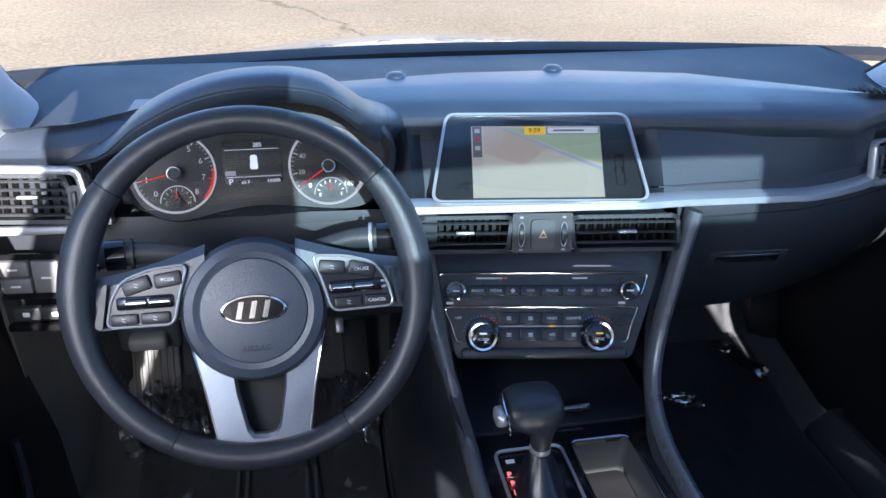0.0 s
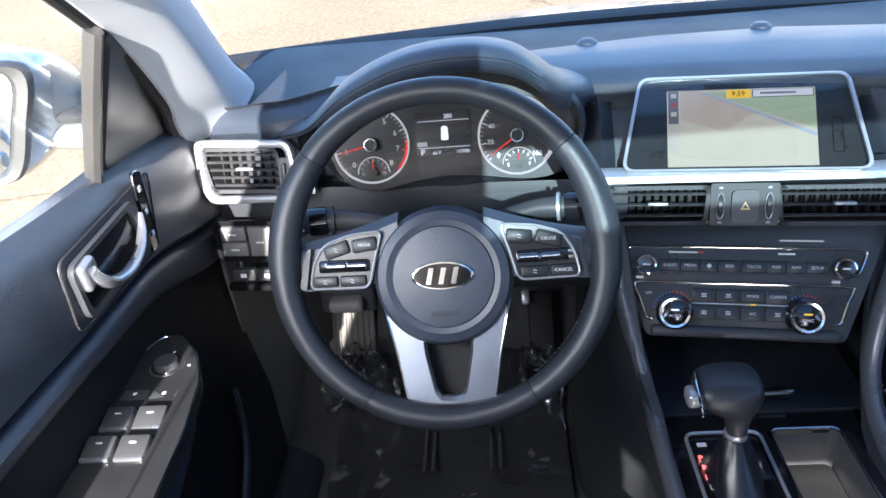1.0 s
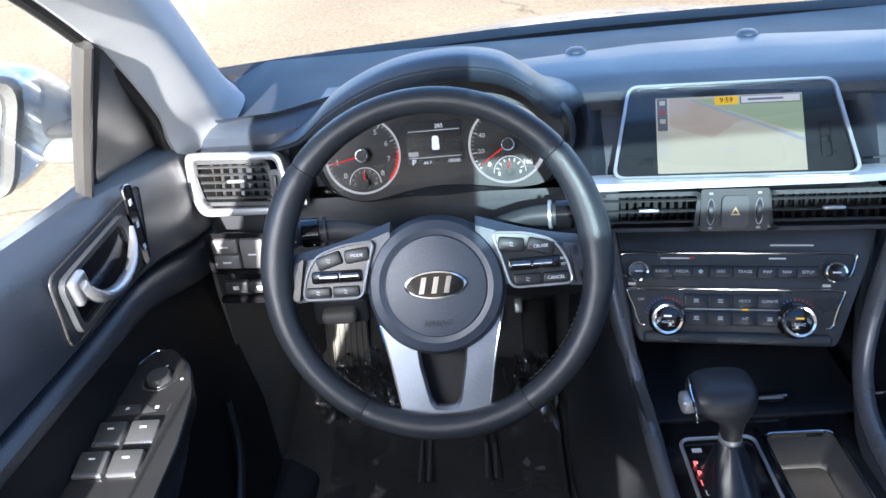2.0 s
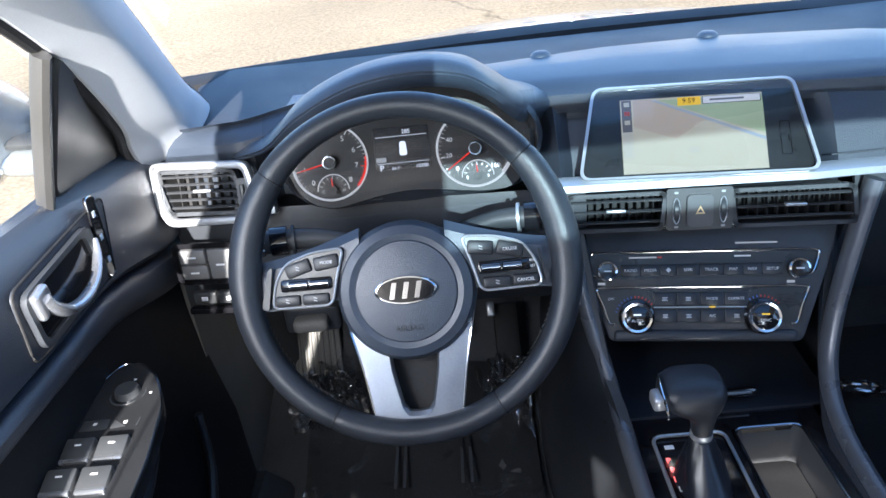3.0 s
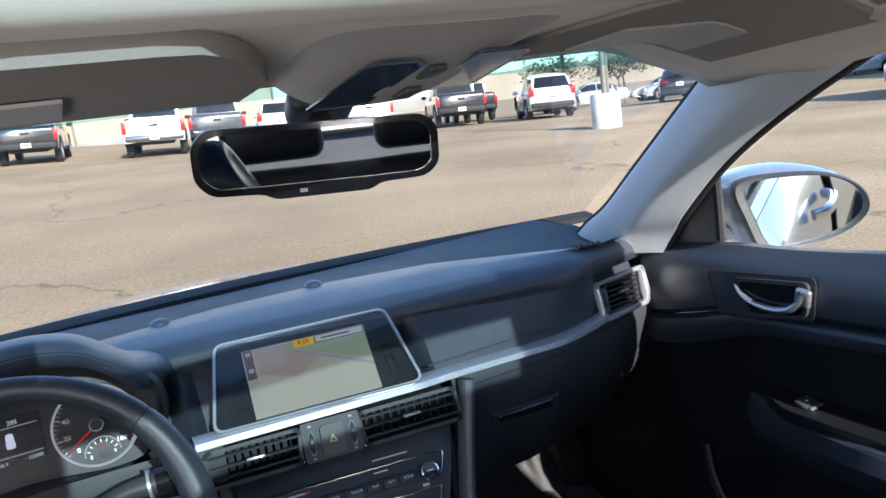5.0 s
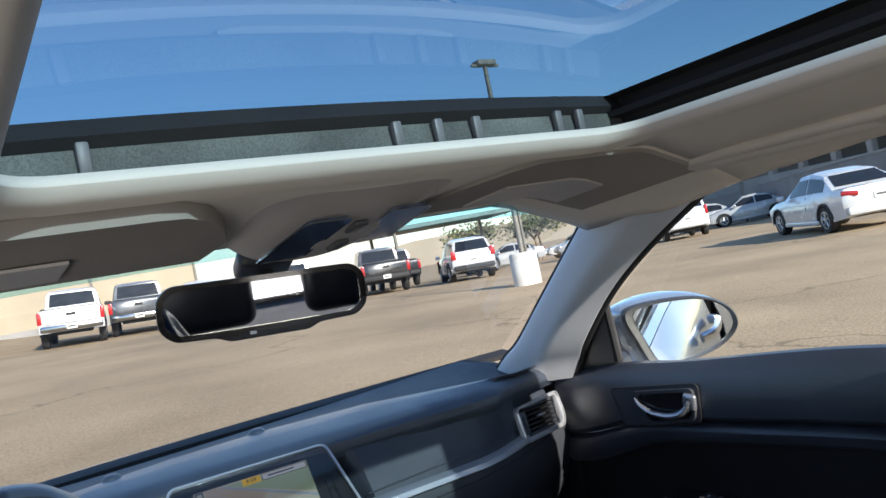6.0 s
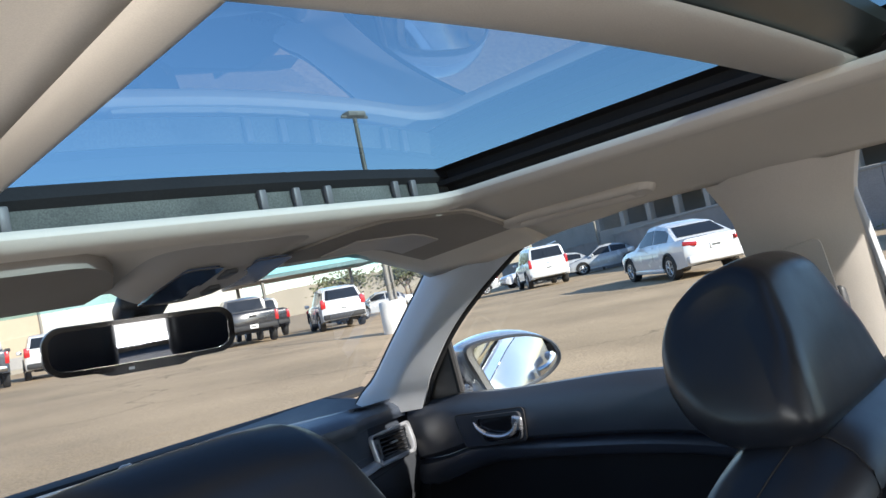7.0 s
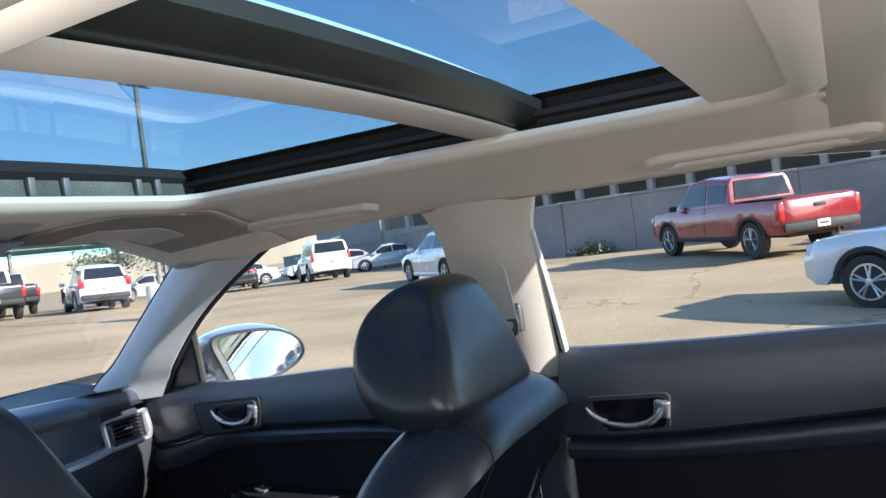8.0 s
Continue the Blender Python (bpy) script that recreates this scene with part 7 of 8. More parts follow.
def asphalt():
    m = mat("sun-bleached asphalt", (0.335, 0.252, 0.162), 0.95, grain=0.26, gscale=38, stain=0.20, sscale=0.35, spec=0.12)
    nt = m.node_tree
    b = nt.nodes["Principled BSDF"]
    src = b.inputs["Base Color"].links[0].from_socket
    co = nt.nodes.new("ShaderNodeTexCoord")
    vo = nt.nodes.new("ShaderNodeTexVoronoi")
    vo.feature = "DISTANCE_TO_EDGE"
    vo.inputs["Scale"].default_value = 0.16
    ns = nt.nodes.new("ShaderNodeTexNoise")
    ns.inputs["Scale"].default_value, ns.inputs["Detail"].default_value = 0.9, 6
    ad = nt.nodes.new("ShaderNodeMix")
    ad.data_type, ad.blend_type = "RGBA", "LINEAR_LIGHT"
    ad.inputs["Factor"].default_value = 0.9
    nt.links.new(co.outputs["Object"], ns.inputs["Vector"])
    nt.links.new(co.outputs["Object"], ad.inputs["A"])
    nt.links.new(ns.outputs["Color"], ad.inputs["B"])
    nt.links.new(ad.outputs["Result"], vo.inputs["Vector"])
    mr = nt.nodes.new("ShaderNodeMapRange")
    mr.inputs["From Min"].default_value, mr.inputs["From Max"].default_value = 0.001, 0.006
    mr.inputs["To Min"].default_value, mr.inputs["To Max"].default_value = 0.62, 1.0
    nt.links.new(vo.outputs["Distance"], mr.inputs["Value"])
    mu = nt.nodes.new("ShaderNodeVectorMath")
    mu.operation = "MULTIPLY"
    nt.links.new(src, mu.inputs[0])
    nt.links.new(mr.outputs["Result"], mu.inputs[1])
    nt.links.new(mu.outputs["Vector"], b.inputs["Base Color"])
    return m


GX = [-1500, -300, -80, -40] + steps(-20, 40, 24) + [60, 100, 300, 1500]
GY = [-1500, -300, -80, -40] + steps(-15, 45, 24) + [60, 100, 300, 1500]
rings = [[(x, y, ground_z(x, y) - 0.02) for x in GX] for y in GY]
tagged(part("ground", loft(rings, closed=False), asphalt()), "sun-bleached tan asphalt of a car park, cracked in places", "asphalt", kind="structure")

# ---- vehicles ----
VGLASS = mat("dark vehicle glass", (0.012, 0.014, 0.018), 0.05, spec=0.35, stain=0.1, sscale=2)
TAIL = mat("red lamp lens", (0.32, 0.012, 0.014), 0.15, stain=0.05, sscale=20, coat=0.5)
HEADLAMP = mat("clear lamp lens", (0.6, 0.62, 0.64), 0.1, stain=0.05, sscale=20)
ALLOY = mat("silver alloy", (0.5, 0.51, 0.52), 0.3, metal=0.8, stain=0.08, sscale=12)
PLATE = mat("pale plate", (0.6, 0.6, 0.58), 0.5, stain=0.1, sscale=30)


def paint(name, c):
    return mat(name, c, 0.25, metal=0.15, stain=0.06, sscale=2, coat=0.7)


PAINTS = {"white": paint("white car paint", (0.508, 0.517, 0.533)), "black": paint("black car paint", (0.02, 0.02, 0.023)), "grey": paint("grey car paint", (0.055, 0.062, 0.075)),
          "silver": paint("silver sedan paint", (0.312, 0.320, 0.328)), "red": paint("dark red car paint", (0.21, 0.010, 0.016)), "blue": paint("dark blue car paint", (0.03, 0.05, 0.09)), "brightred": paint("bright red car paint", (0.55, 0.02, 0.02))}

# shape tables: stations along the car as (y, lower z, shoulder z, half width)
KINDS = {
    "sedan": dict(panes=[(-1.28, -0.42), (-0.34, 0.62)], L=4.6, body=[(-2.30, 0.45, 0.85, 0.72), (-2.22, 0.32, 0.98, 0.82), (-1.75, 0.26, 1.00, 0.88), (-0.6, 0.24, 0.96, 0.90), (0.7, 0.24, 0.94, 0.90), (1.5, 0.25, 0.88, 0.88), (2.05, 0.28, 0.76, 0.82), (2.28, 0.38, 0.62, 0.70)],
                  cab=[(-1.75, 0.99, 0.78), (-1.10, 1.36, 0.62), (-0.45, 1.46, 0.60), (0.15, 1.44, 0.60), (0.95, 0.95, 0.74)], roof=(-1.12, 0.20), wheels=(-1.36, 1.36), r=0.32, tail=(0.84, 0.78, 0.16, 0.42)),
    "suv": dict(panes=[(-2.02, -1.32), (-1.22, -0.36), (-0.27, 0.72)], L=4.65, body=[(-2.32, 0.50, 1.00, 0.76), (-2.25, 0.38, 1.08, 0.86), (-1.7, 0.30, 1.10, 0.91), (-0.6, 0.28, 1.06, 0.92), (0.7, 0.28, 1.03, 0.92), (1.5, 0.30, 1.00, 0.90), (2.1, 0.32, 0.92, 0.84), (2.32, 0.42, 0.75, 0.70)],
                cab=[(-2.26, 1.08, 0.80), (-1.95, 1.60, 0.66), (-0.8, 1.70, 0.66), (0.20, 1.67, 0.66), (1.05, 1.04, 0.78)], roof=(-2.0, 0.22), wheels=(-1.35, 1.38), r=0.36, tail=(0.98, 0.80, 0.20, 0.36)),
    "bigsuv": dict(panes=[(-2.30, -1.45), (-1.36, -0.36), (-0.27, 0.82)], L=4.95, body=[(-2.47, 0.55, 1.10, 0.80), (-2.42, 0.42, 1.18, 0.92), (-1.8, 0.36, 1.20, 0.96), (0.7, 0.36, 1.16, 0.97), (1.6, 0.38, 1.12, 0.95), (2.3, 0.40, 1.05, 0.88), (2.47, 0.48, 0.85, 0.76)],
                   cab=[(-2.44, 1.18, 0.86), (-2.30, 1.80, 0.74), (-0.8, 1.90, 0.74), (0.35, 1.86, 0.74), (1.05, 1.18, 0.84)], roof=(-2.32, 0.36), wheels=(-1.42, 1.42), r=0.39, tail=(1.05, 0.86, 0.14, 0.40)),
    "pickup": dict(panes=[(-0.86, -0.10), (0.0, 1.18)], L=5.8, body=[(-2.92, 0.62, 1.22, 0.92), (-2.88, 0.52, 1.27, 0.97), (-1.05, 0.45, 1.27, 0.99), (0.9, 0.42, 1.22, 0.99), (1.7, 0.45, 1.20, 0.98), (2.6, 0.50, 1.14, 0.94), (2.88, 0.58, 0.95, 0.86)],
                   cab=[(-1.06, 1.25, 0.86), (-0.94, 1.84, 0.76), (0.2, 1.93, 0.75), (0.75, 1.88, 0.75), (1.45, 1.22, 0.86)], roof=(-0.90, 0.78), wheels=(-1.85, 1.80), r=0.42, tail=(0.95, 0.94, 0.14, 0.40)),
}


def wheel(parent, x, y, r, side, material):
    w = part("wheel", lathe([(r * 0.62, -0.10), (r * 0.94, -0.11), (r, -0.07), (r, 0.07), (r * 0.94, 0.11), (r * 0.62, 0.10)], 28, Matrix.Translation((x, y, r)) @ pose(0, 0, 0, 0, 0, 90)), RUBBER, parent, "black tyre")
    o = x + side * 0.085
    part("rim", lathe([(r * 0.66, 0.0), (r * 0.66, -0.03), (r * 0.60, -0.03), (r * 0.56, 0.02)], 28, Matrix.Translation((o, y, r)) @ pose(0, 0, 0, 0, 0, side * 90), hoop=True), material, w, "alloy rim")
    for k in range(5):
        a = radians(90 + 72 * k)
        for da in (-0.16, 0.16):
            c0, c1 = Vector((0, 0.10 * r * math.cos(a), 0.10 * r * math.sin(a))), Vector((0, 0.60 * r * math.cos(a + da), 0.60 * r * math.sin(a + da)))
            part("spoke", tube([Vector((o + side * 0.012, y, r)) + c0, Vector((o + side * 0.006, y, r)) + c1], 0.022, 0.018, 6), material, w)
    part("hub", lathe([(0.055, 0.0), (0.05, -0.03), (0.0001, -0.035)], 14, Matrix.Translation((o, y, r)) @ pose(0, 0, 0, 0, 0, side * 90)), material, w)
    return w


def vehicle(kind, colour, label):
    k = KINDS[kind]
    p = PAINTS[colour]
    v = thing({"sedan": "parked_sedan", "suv": "parked_suv", "bigsuv": "parked_suv", "pickup": "pickup_truck"}[kind], label, "truck" if kind == "pickup" else "car", group="parked vehicles")
    body = k["body"]
    ys = sorted(set([b[0] for b in body] + steps(body[0][0], body[-1][0], 26)))
    rings = []
    col = lambda y, j: lin(y, [(b[0], b[j]) for b in body])
    for y in ys:
        zl, zh, w = col(y, 1), col(y, 2), col(y, 3)
        arch = max([math.sqrt(max(0.0, (k["r"] * 1.2) ** 2 - (y - wy) ** 2)) for wy in k["wheels"]])
        za = max(zl, k["r"] + arch * 0.98) if arch > 0 else zl
        rings.append([(-w * 0.60, y, zl + 0.02), (-w * 0.80, y, za + 0.0), (-w * 0.985, y, za), (-w, y, max(za + 0.02, lerp(zl, zh, 0.45))), (-w * 0.985, y, lerp(zl, zh, 0.80)), (-w * 0.93, y, zh - 0.02), (-w * 0.82, y, zh), (0, y, zh + 0.015),
                      (w * 0.82, y, zh), (w * 0.93, y, zh - 0.02), (w * 0.985, y, lerp(zl, zh, 0.80)), (w, y, max(za + 0.02, lerp(zl, zh, 0.45))), (w * 0.985, y, za), (w * 0.80, y, za), (w * 0.60, y, zl + 0.02)])
    part("body", loft(rings), p, v)
    part("underbody", rbox(1.2, k["L"] * 0.9, 0.25, 0.04, 2, Matrix.Translation((0, 0, 0.42 if kind != "pickup" else 0.55))), RUBBER, v)
    cab = k["cab"]
    cl = lambda y, j: lin(y, [(c[0], c[j]) for c in cab])
    rings = []
    belt0 = lambda y: col(y, 2) - 0.03
    for y in sorted(set([c[0] for c in cab] + steps(cab[0][0], cab[-1][0], 16))):
        zt, wt = cl(y, 1), cl(y, 2)
        zb = min(belt0(y), zt - 0.005)
        wb = col(y, 3) * 0.90
        hgt = (zt - zb)
        rings.append([(-wb, y, zb), (-lerp(wb, wt, 0.85), y, zb + hgt * 0.85), (-wt * 0.9, y, zt), (wt * 0.9, y, zt), (lerp(wb, wt, 0.85), y, zb + hgt * 0.85), (wb, y, zb)])
    part("cab", loft(rings), p, v)
    rings = []
    r0, r1 = k["roof"]
    for y in steps(r0 - 0.05, r1 + 0.05, 10):
        zt, wt = cl(y, 1), cl(y, 2)
        rings.append([(-wt * 1.03, y, zt - 0.075), (-wt * 0.98, y, zt - 0.01), (-wt * 0.7, y, zt + 0.022), (0, y, zt + 0.03), (wt * 0.7, y, zt + 0.022), (wt * 0.98, y, zt - 0.01), (wt * 1.03, y, zt - 0.075)])
    part("roof", slab(rings, 0.01), p, v)
    # rear window and windshield on the sloping ends
    for ya, yb, name in ((cab[0][0], cab[1][0], "rear_window"), (cab[-1][0], cab[-2][0], "windshield")):
        out = -0.016 if name == "rear_window" else 0.016
        rings = [[(q * 0.86 * cl(lerp(ya, yb, f), 2), lerp(ya, yb, f) + out, cl(lerp(ya, yb, f), 1) + 0.012) for q in steps(-1, 1, 6)] for f in steps(0.16, 0.90, 5)]
        part(name, slab(rings, 0.004), VGLASS, v, "dark tinted glass")
    for s in (-1, 1):
        def edge(y, f):
            zt, wt, zb, wb = cl(y, 1), cl(y, 2), belt0(y), col(y, 3) * 0.90
            return (s * (lerp(wb, wt, f) + 0.010), y, lerp(zb, zt, f))
        for ya, yb in k["panes"]:
            rings = [[edge(y, f) for f in steps(0.10 if cl(y, 1) - belt0(y) > 0.3 else 0.2, 0.80, 4)] for y in steps(ya, yb, 8)]
            part("side_window", slab(rings, 0.004), VGLASS, v, "dark tinted glass")
        for wy in k["wheels"]:
            w_ = col(wy, 3) - 0.012
            part("wheel_arch", tube([(s * w_, wy + k["r"] * 1.17 * math.cos(a), k["r"] + k["r"] * 1.17 * math.sin(a)) for a in steps(0.0, math.pi, 12)], 0.045, 0.03, 6, up=(1, 0, 0)), RUBBER, v, "black wheel arch lip")
        ysill = k["wheels"][0] + k["r"] * 1.2, k["wheels"][1] - k["r"] * 1.2
        part("sill", rbox(0.10, ysill[1] - ysill[0], 0.12, 0.03, 2, Matrix.Translation((s * (col(0, 3) - 0.05), sum(ysill) / 2, col(0, 1) + 0.02))), RUBBER if kind != "sedan" else p, v)
        part("door_mirror", rbox(0.20, 0.10, 0.14, 0.04, 2, Matrix.Translation((s * (col(cab[-1][0], 3) + 0.10), cab[-1][0] - 0.25, col(cab[-1][0], 2) + 0.06))), p if kind != "pickup" else RUBBER, v)
        for wy in k["wheels"]:
            wheel(v, s * (col(wy, 3) - 0.115), wy, k["r"], s, ALLOY if colour != "red" else DARKCHROME)
        tz, tx, tw, th = k["tail"]
        y0 = body[0][0]
        if kind == "sedan":
            part("tail_lamp", rbox(0.36, 0.16, tw * 0.72, 0.03, 2, Matrix.Translation((s * 0.64, y0 + 0.065, tz + 0.02)) @ pose(0, 0, 0, 0, s * -8, s * 24)), TAIL, v, "red tail lamp")
        else:
            part("tail_lamp", rbox(tw, 0.16, th, 0.03, 2, Matrix.Translation((s * (tx - 0.02), y0 + 0.07, tz + 0.06))), TAIL, v, "red tail lamp")
        part("head_lamp", rbox(0.34, 0.16, 0.16, 0.04, 2, Matrix.Translation((s * (body[-1][3] * 0.86), body[-1][0] - 0.10, body[-1][2] + 0.02)) @ pose(0, 0, 0, 0, 0, -s * 25)), HEADLAMP, v, "clear head lamp")
        part("door_handle", rbox(0.02, 0.16, 0.03, 0.008, 2, Matrix.Translation((s * (col(0, 3) * 0.99), -0.05, col(0, 2) - 0.14))), p, v)
        part("door_gap", tube([(s * (col(0.45, 3) + 0.002) * q, lerp(r0, r1, 0.5), z) for q, z in ((0.95, col(0.4, 2) - 0.02), (1.0, lerp(0.3, col(0, 2), 0.5)), (0.985, 0.42))], 0.006, seg=5), RUBBER, v)
    y0, zl = body[0][0], body[1][1]
    chr_ = kind == "pickup"
    part("rear_bumper", rbox(body[1][3] * 1.9, 0.18, 0.20, 0.05, 2, Matrix.Translation((0, y0 + 0.03, zl + 0.14))), (RUBBER if colour in ("red", "black") else DARKCHROME) if chr_ else (RUBBER if kind == "suv" else p), v)
    part("front_bumper", rbox(body[-1][3] * 1.9, 0.2, 0.24, 0.06, 2, Matrix.Translation((0, body[-1][0] - 0.06, body[-1][1] + 0.12))), DARKCHROME if chr_ else p, v)
    part("number_plate", rbox(0.31, 0.012, 0.155, 0.004, 1, Matrix.Translation((0, y0 - (0.07 if chr_ else 0.02), zl + (0.16 if chr_ else 0.42)))), PLATE, v, "pale number plate")
    part("plate_bar", rbox(0.22, 0.006, 0.05, 0, m=Matrix.Translation((0, y0 - (0.077 if chr_ else 0.027), zl + (0.16 if chr_ else 0.42)))), BUTTON, v, smooth=False)
    if kind == "pickup":
        part("bed_liner", rbox(1.62, 1.75, 0.02, 0.0, m=Matrix.Translation((0, -1.98, 1.292))), RUBBER, v, "black bed liner")
        part("tailgate_line", rbox(1.55, 0.012, 0.012, 0.003, 1, Matrix.Translation((0, y0 - 0.012, 0.80))), RUBBER, v)
        part("tailgate_handle", rbox(0.28, 0.03, 0.09, 0.01, 2, Matrix.Translation((0, y0 - 0.004, 1.08))), RUBBER, v)
    else:
        part("rear_badge", rbox(0.12, 0.02, 0.06, 0.015, 2, Matrix.Translation((0, y0 - 0.004, col(y0, 2) - 0.04))), CHROME, v)
        if kind == "bigsuv":
            for s in (-1, 1):
                part("roof_rail", tube([(s * 0.62, y, 1.95) for y in steps(-2.0, 0.2, 4)], 0.025, 0.02, 6), DARKCHROME, v)
    return v


def place(v, x, y, head, lift=0.0):
    z = ground_z(x, y) - 0.02
    e = 1.2
    h = radians(head)
    gx, gy = (ground_z(x + e, y) - ground_z(x - e, y)) / (2 * e), (ground_z(x, y + e) - ground_z(x, y - e)) / (2 * e)
    n = Vector((-gx, -gy, 1)).normalized()
    f = Vector((-math.sin(h), math.cos(h), 0))
    f = (f - n * f.dot(n)).normalized()
    r = f.cross(n)
    return Matrix(((r.x, f.x, n.x, x), (r.y, f.y, n.y, y), (r.z, f.z, n.z, z + lift), (0, 0, 0, 1)))


FLEET = {}
for key, kind, colour, label in (("ws", "sedan", "white", "white compact sedan parked with its tail to the lot"), ("wx", "suv", "white", "white crossover parked in a row"), ("wl", "bigsuv", "white", "white boxy off-road wagon with roof rails"),
                                 ("kp", "pickup", "black", "black crew-cab pickup parked nose-in"), ("gp", "pickup", "grey", "grey crew-cab pickup parked nose-in"), ("wp", "pickup", "white", "white crew-cab pickup parked nose-in"),
                                 ("rp", "pickup", "red", "dark red pickup parked beside the block wall"), ("ss", "sedan", "silver", "silver hatchback in the far row"), ("bx", "suv", "blue", "dark blue crossover parked in the lot"), ("ks", "sedan", "black", "black sedan in the far row"), ("rs", "suv", "brightred", "bright red crossover at the end of the row")):
    FLEET[key] = [vehicle(kind, colour, label), False]


def park(key, x, y, head):
    ob, used = FLEET[key]
    m = place(ob, x, y, head)
    if used:
        copy_thing(ob, m)
    else:
        ob.matrix_basis = m
        FLEET[key][1] = True


park("ws", 18.5, 8.9, -38)
park("wx", 17.9, 24.2, -27)
park("wl", 28.2, 21.2, -42)
park("kp", 15.4, 27.3, -22)
park("kp", 18.6, 31.5, -22)
park("wp", 12.6, 30.4, -18)
park("gp", 6.0, 29.6, -12)
park("wp", 3.6, 28.6, -10)
park("wx", 9.0, 31.6, -14)
park("kp", -0.4, 30.8, -6)
park("bx", -3.7, 31.2, 0)
park("gp", -9.6, 31.8, 6)
park("rs", -6.0, 29.0, 10)
park("ks", 25.6, 24.3, -45)
park("ks", 22.2, 29.6, -60)
park("rp", 19.2, 1.10, -50)
park("wx", 10.31, -3.03, -28)
park("gp", 20.3, -5.5, -40)
park("ss", 36.6, 23.0, 42)
park("ss", 35.8, 25.6, 42)
park("ss", 32.6, 31.0, 60)
park("ws", 35.0, 34.5, 60)
park("ss", 30.0, 36.0, 60)
park("wx", 40.0, 31.0, 60)


# ---- lot fixtures ----
def lamp_post(x, y, h, base):
    z = ground_z(x, y) - 0.02
    t = thing("street_lamp", "grey car park lamp post on a white concrete base", "lamp post", (x, y, z), group="lamp posts")
    part("pole", tube([(0, 0, 0.0), (0, 0, h)], 0.075, seg=10, taper=lambda q: 1 - 0.25 * q), POLE, t, "grey steel pole")
    if base:
        part("base", loft([[(r * math.cos(a), r * math.sin(a), zz) for a in steps(0, 2 * math.pi, 24)[:-1]] for r, zz in ((0.36, 0.0), (0.36, 0.80), (0.33, 0.84))]), WHITECON, t, "white painted concrete base")
    part("arm", rbox(0.9, 0.08, 0.08, 0.02, 1, Matrix.Translation((0, 0, h))), POLE, t)
    for s in (-1, 1):
        part("lamp_head", rbox(0.30, 0.30, 0.14, 0.03, 2, Matrix.Translation((s * 0.14, 0, h + 0.06))), POLE, t, "dark lamp head")


POLE = mat("weathered grey steel", (0.16, 0.15, 0.13), 0.6, metal=0.3, grain=0.2, gscale=20, stain=0.2, sscale=2)
WHITECON = mat("white painted concrete", (0.540, 0.525, 0.495), 0.8, grain=0.12, gscale=40, stain=0.15, sscale=3)
lamp_post(12.05, 13.6, 5.75, True)
lamp_post(31.0, 29.0, 7.0, False)
lamp_post(38.0, 24.0, 7.0, False)


# ---- wall and buildings ----
BLOCK = mat("grey block wall", (0.225, 0.206, 0.199), 0.95, grain=0.18, gscale=30, stain=0.15, sscale=0.8)
CONC = mat("pale concrete", (0.240, 0.232, 0.221), 0.9, grain=0.1, gscale=15, stain=0.15, sscale=0.5)
TAN = mat("tan stucco", (0.330, 0.277, 0.203), 0.95, grain=0.08, gscale=20, stain=0.12, sscale=0.4)
CREAM = mat("cream metal siding", (0.420, 0.405, 0.360), 0.7, grain=0.05, gscale=10, stain=0.10, sscale=0.5)
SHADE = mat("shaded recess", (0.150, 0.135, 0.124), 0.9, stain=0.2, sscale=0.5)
wallp = [(21.5, -22.0), (23.2, -8.0), (25.3, 7.7), (30.0, 13.5), (41.5, 26.0), (52.0, 44.0)]
w = thing("block_wall", "grey concrete block boundary wall with a plain cap", "wall", kind="structure")
for (x0, y0), (x1, y1) in zip(wallp, wallp[1:]):
    n = max(2, int(math.hypot(x1 - x0, y1 - y0) / 2.4))
    for i in range(n):
        a, b_ = Vector((lerp(x0, x1, i / n), lerp(y0, y1, i / n))), Vector((lerp(x0, x1, (i + 1) / n), lerp(y0, y1, (i + 1) / n)))
        d = b_ - a
        mid = (a + b_) / 2
        z = ground_z(mid.x, mid.y)
        h = 1.85 + 0.2 * (i % 2 == 0) * 0
        m = Matrix.Translation((mid.x, mid.y, z + h / 2 - 0.2)) @ pose(0, 0, 0, 0, 0, math.degrees(math.atan2(d.y, d.x)))
        part("wall_panel", rbox(d.length - 0.012, 0.20, h + 0.4, 0.01, 1, m), BLOCK, w)
        part("cap", rbox(d.length + 0.004, 0.28, 0.10, 0.015, 1, m @ Matrix.Translation((0, 0, h / 2 + 0.25))), CONC, w)


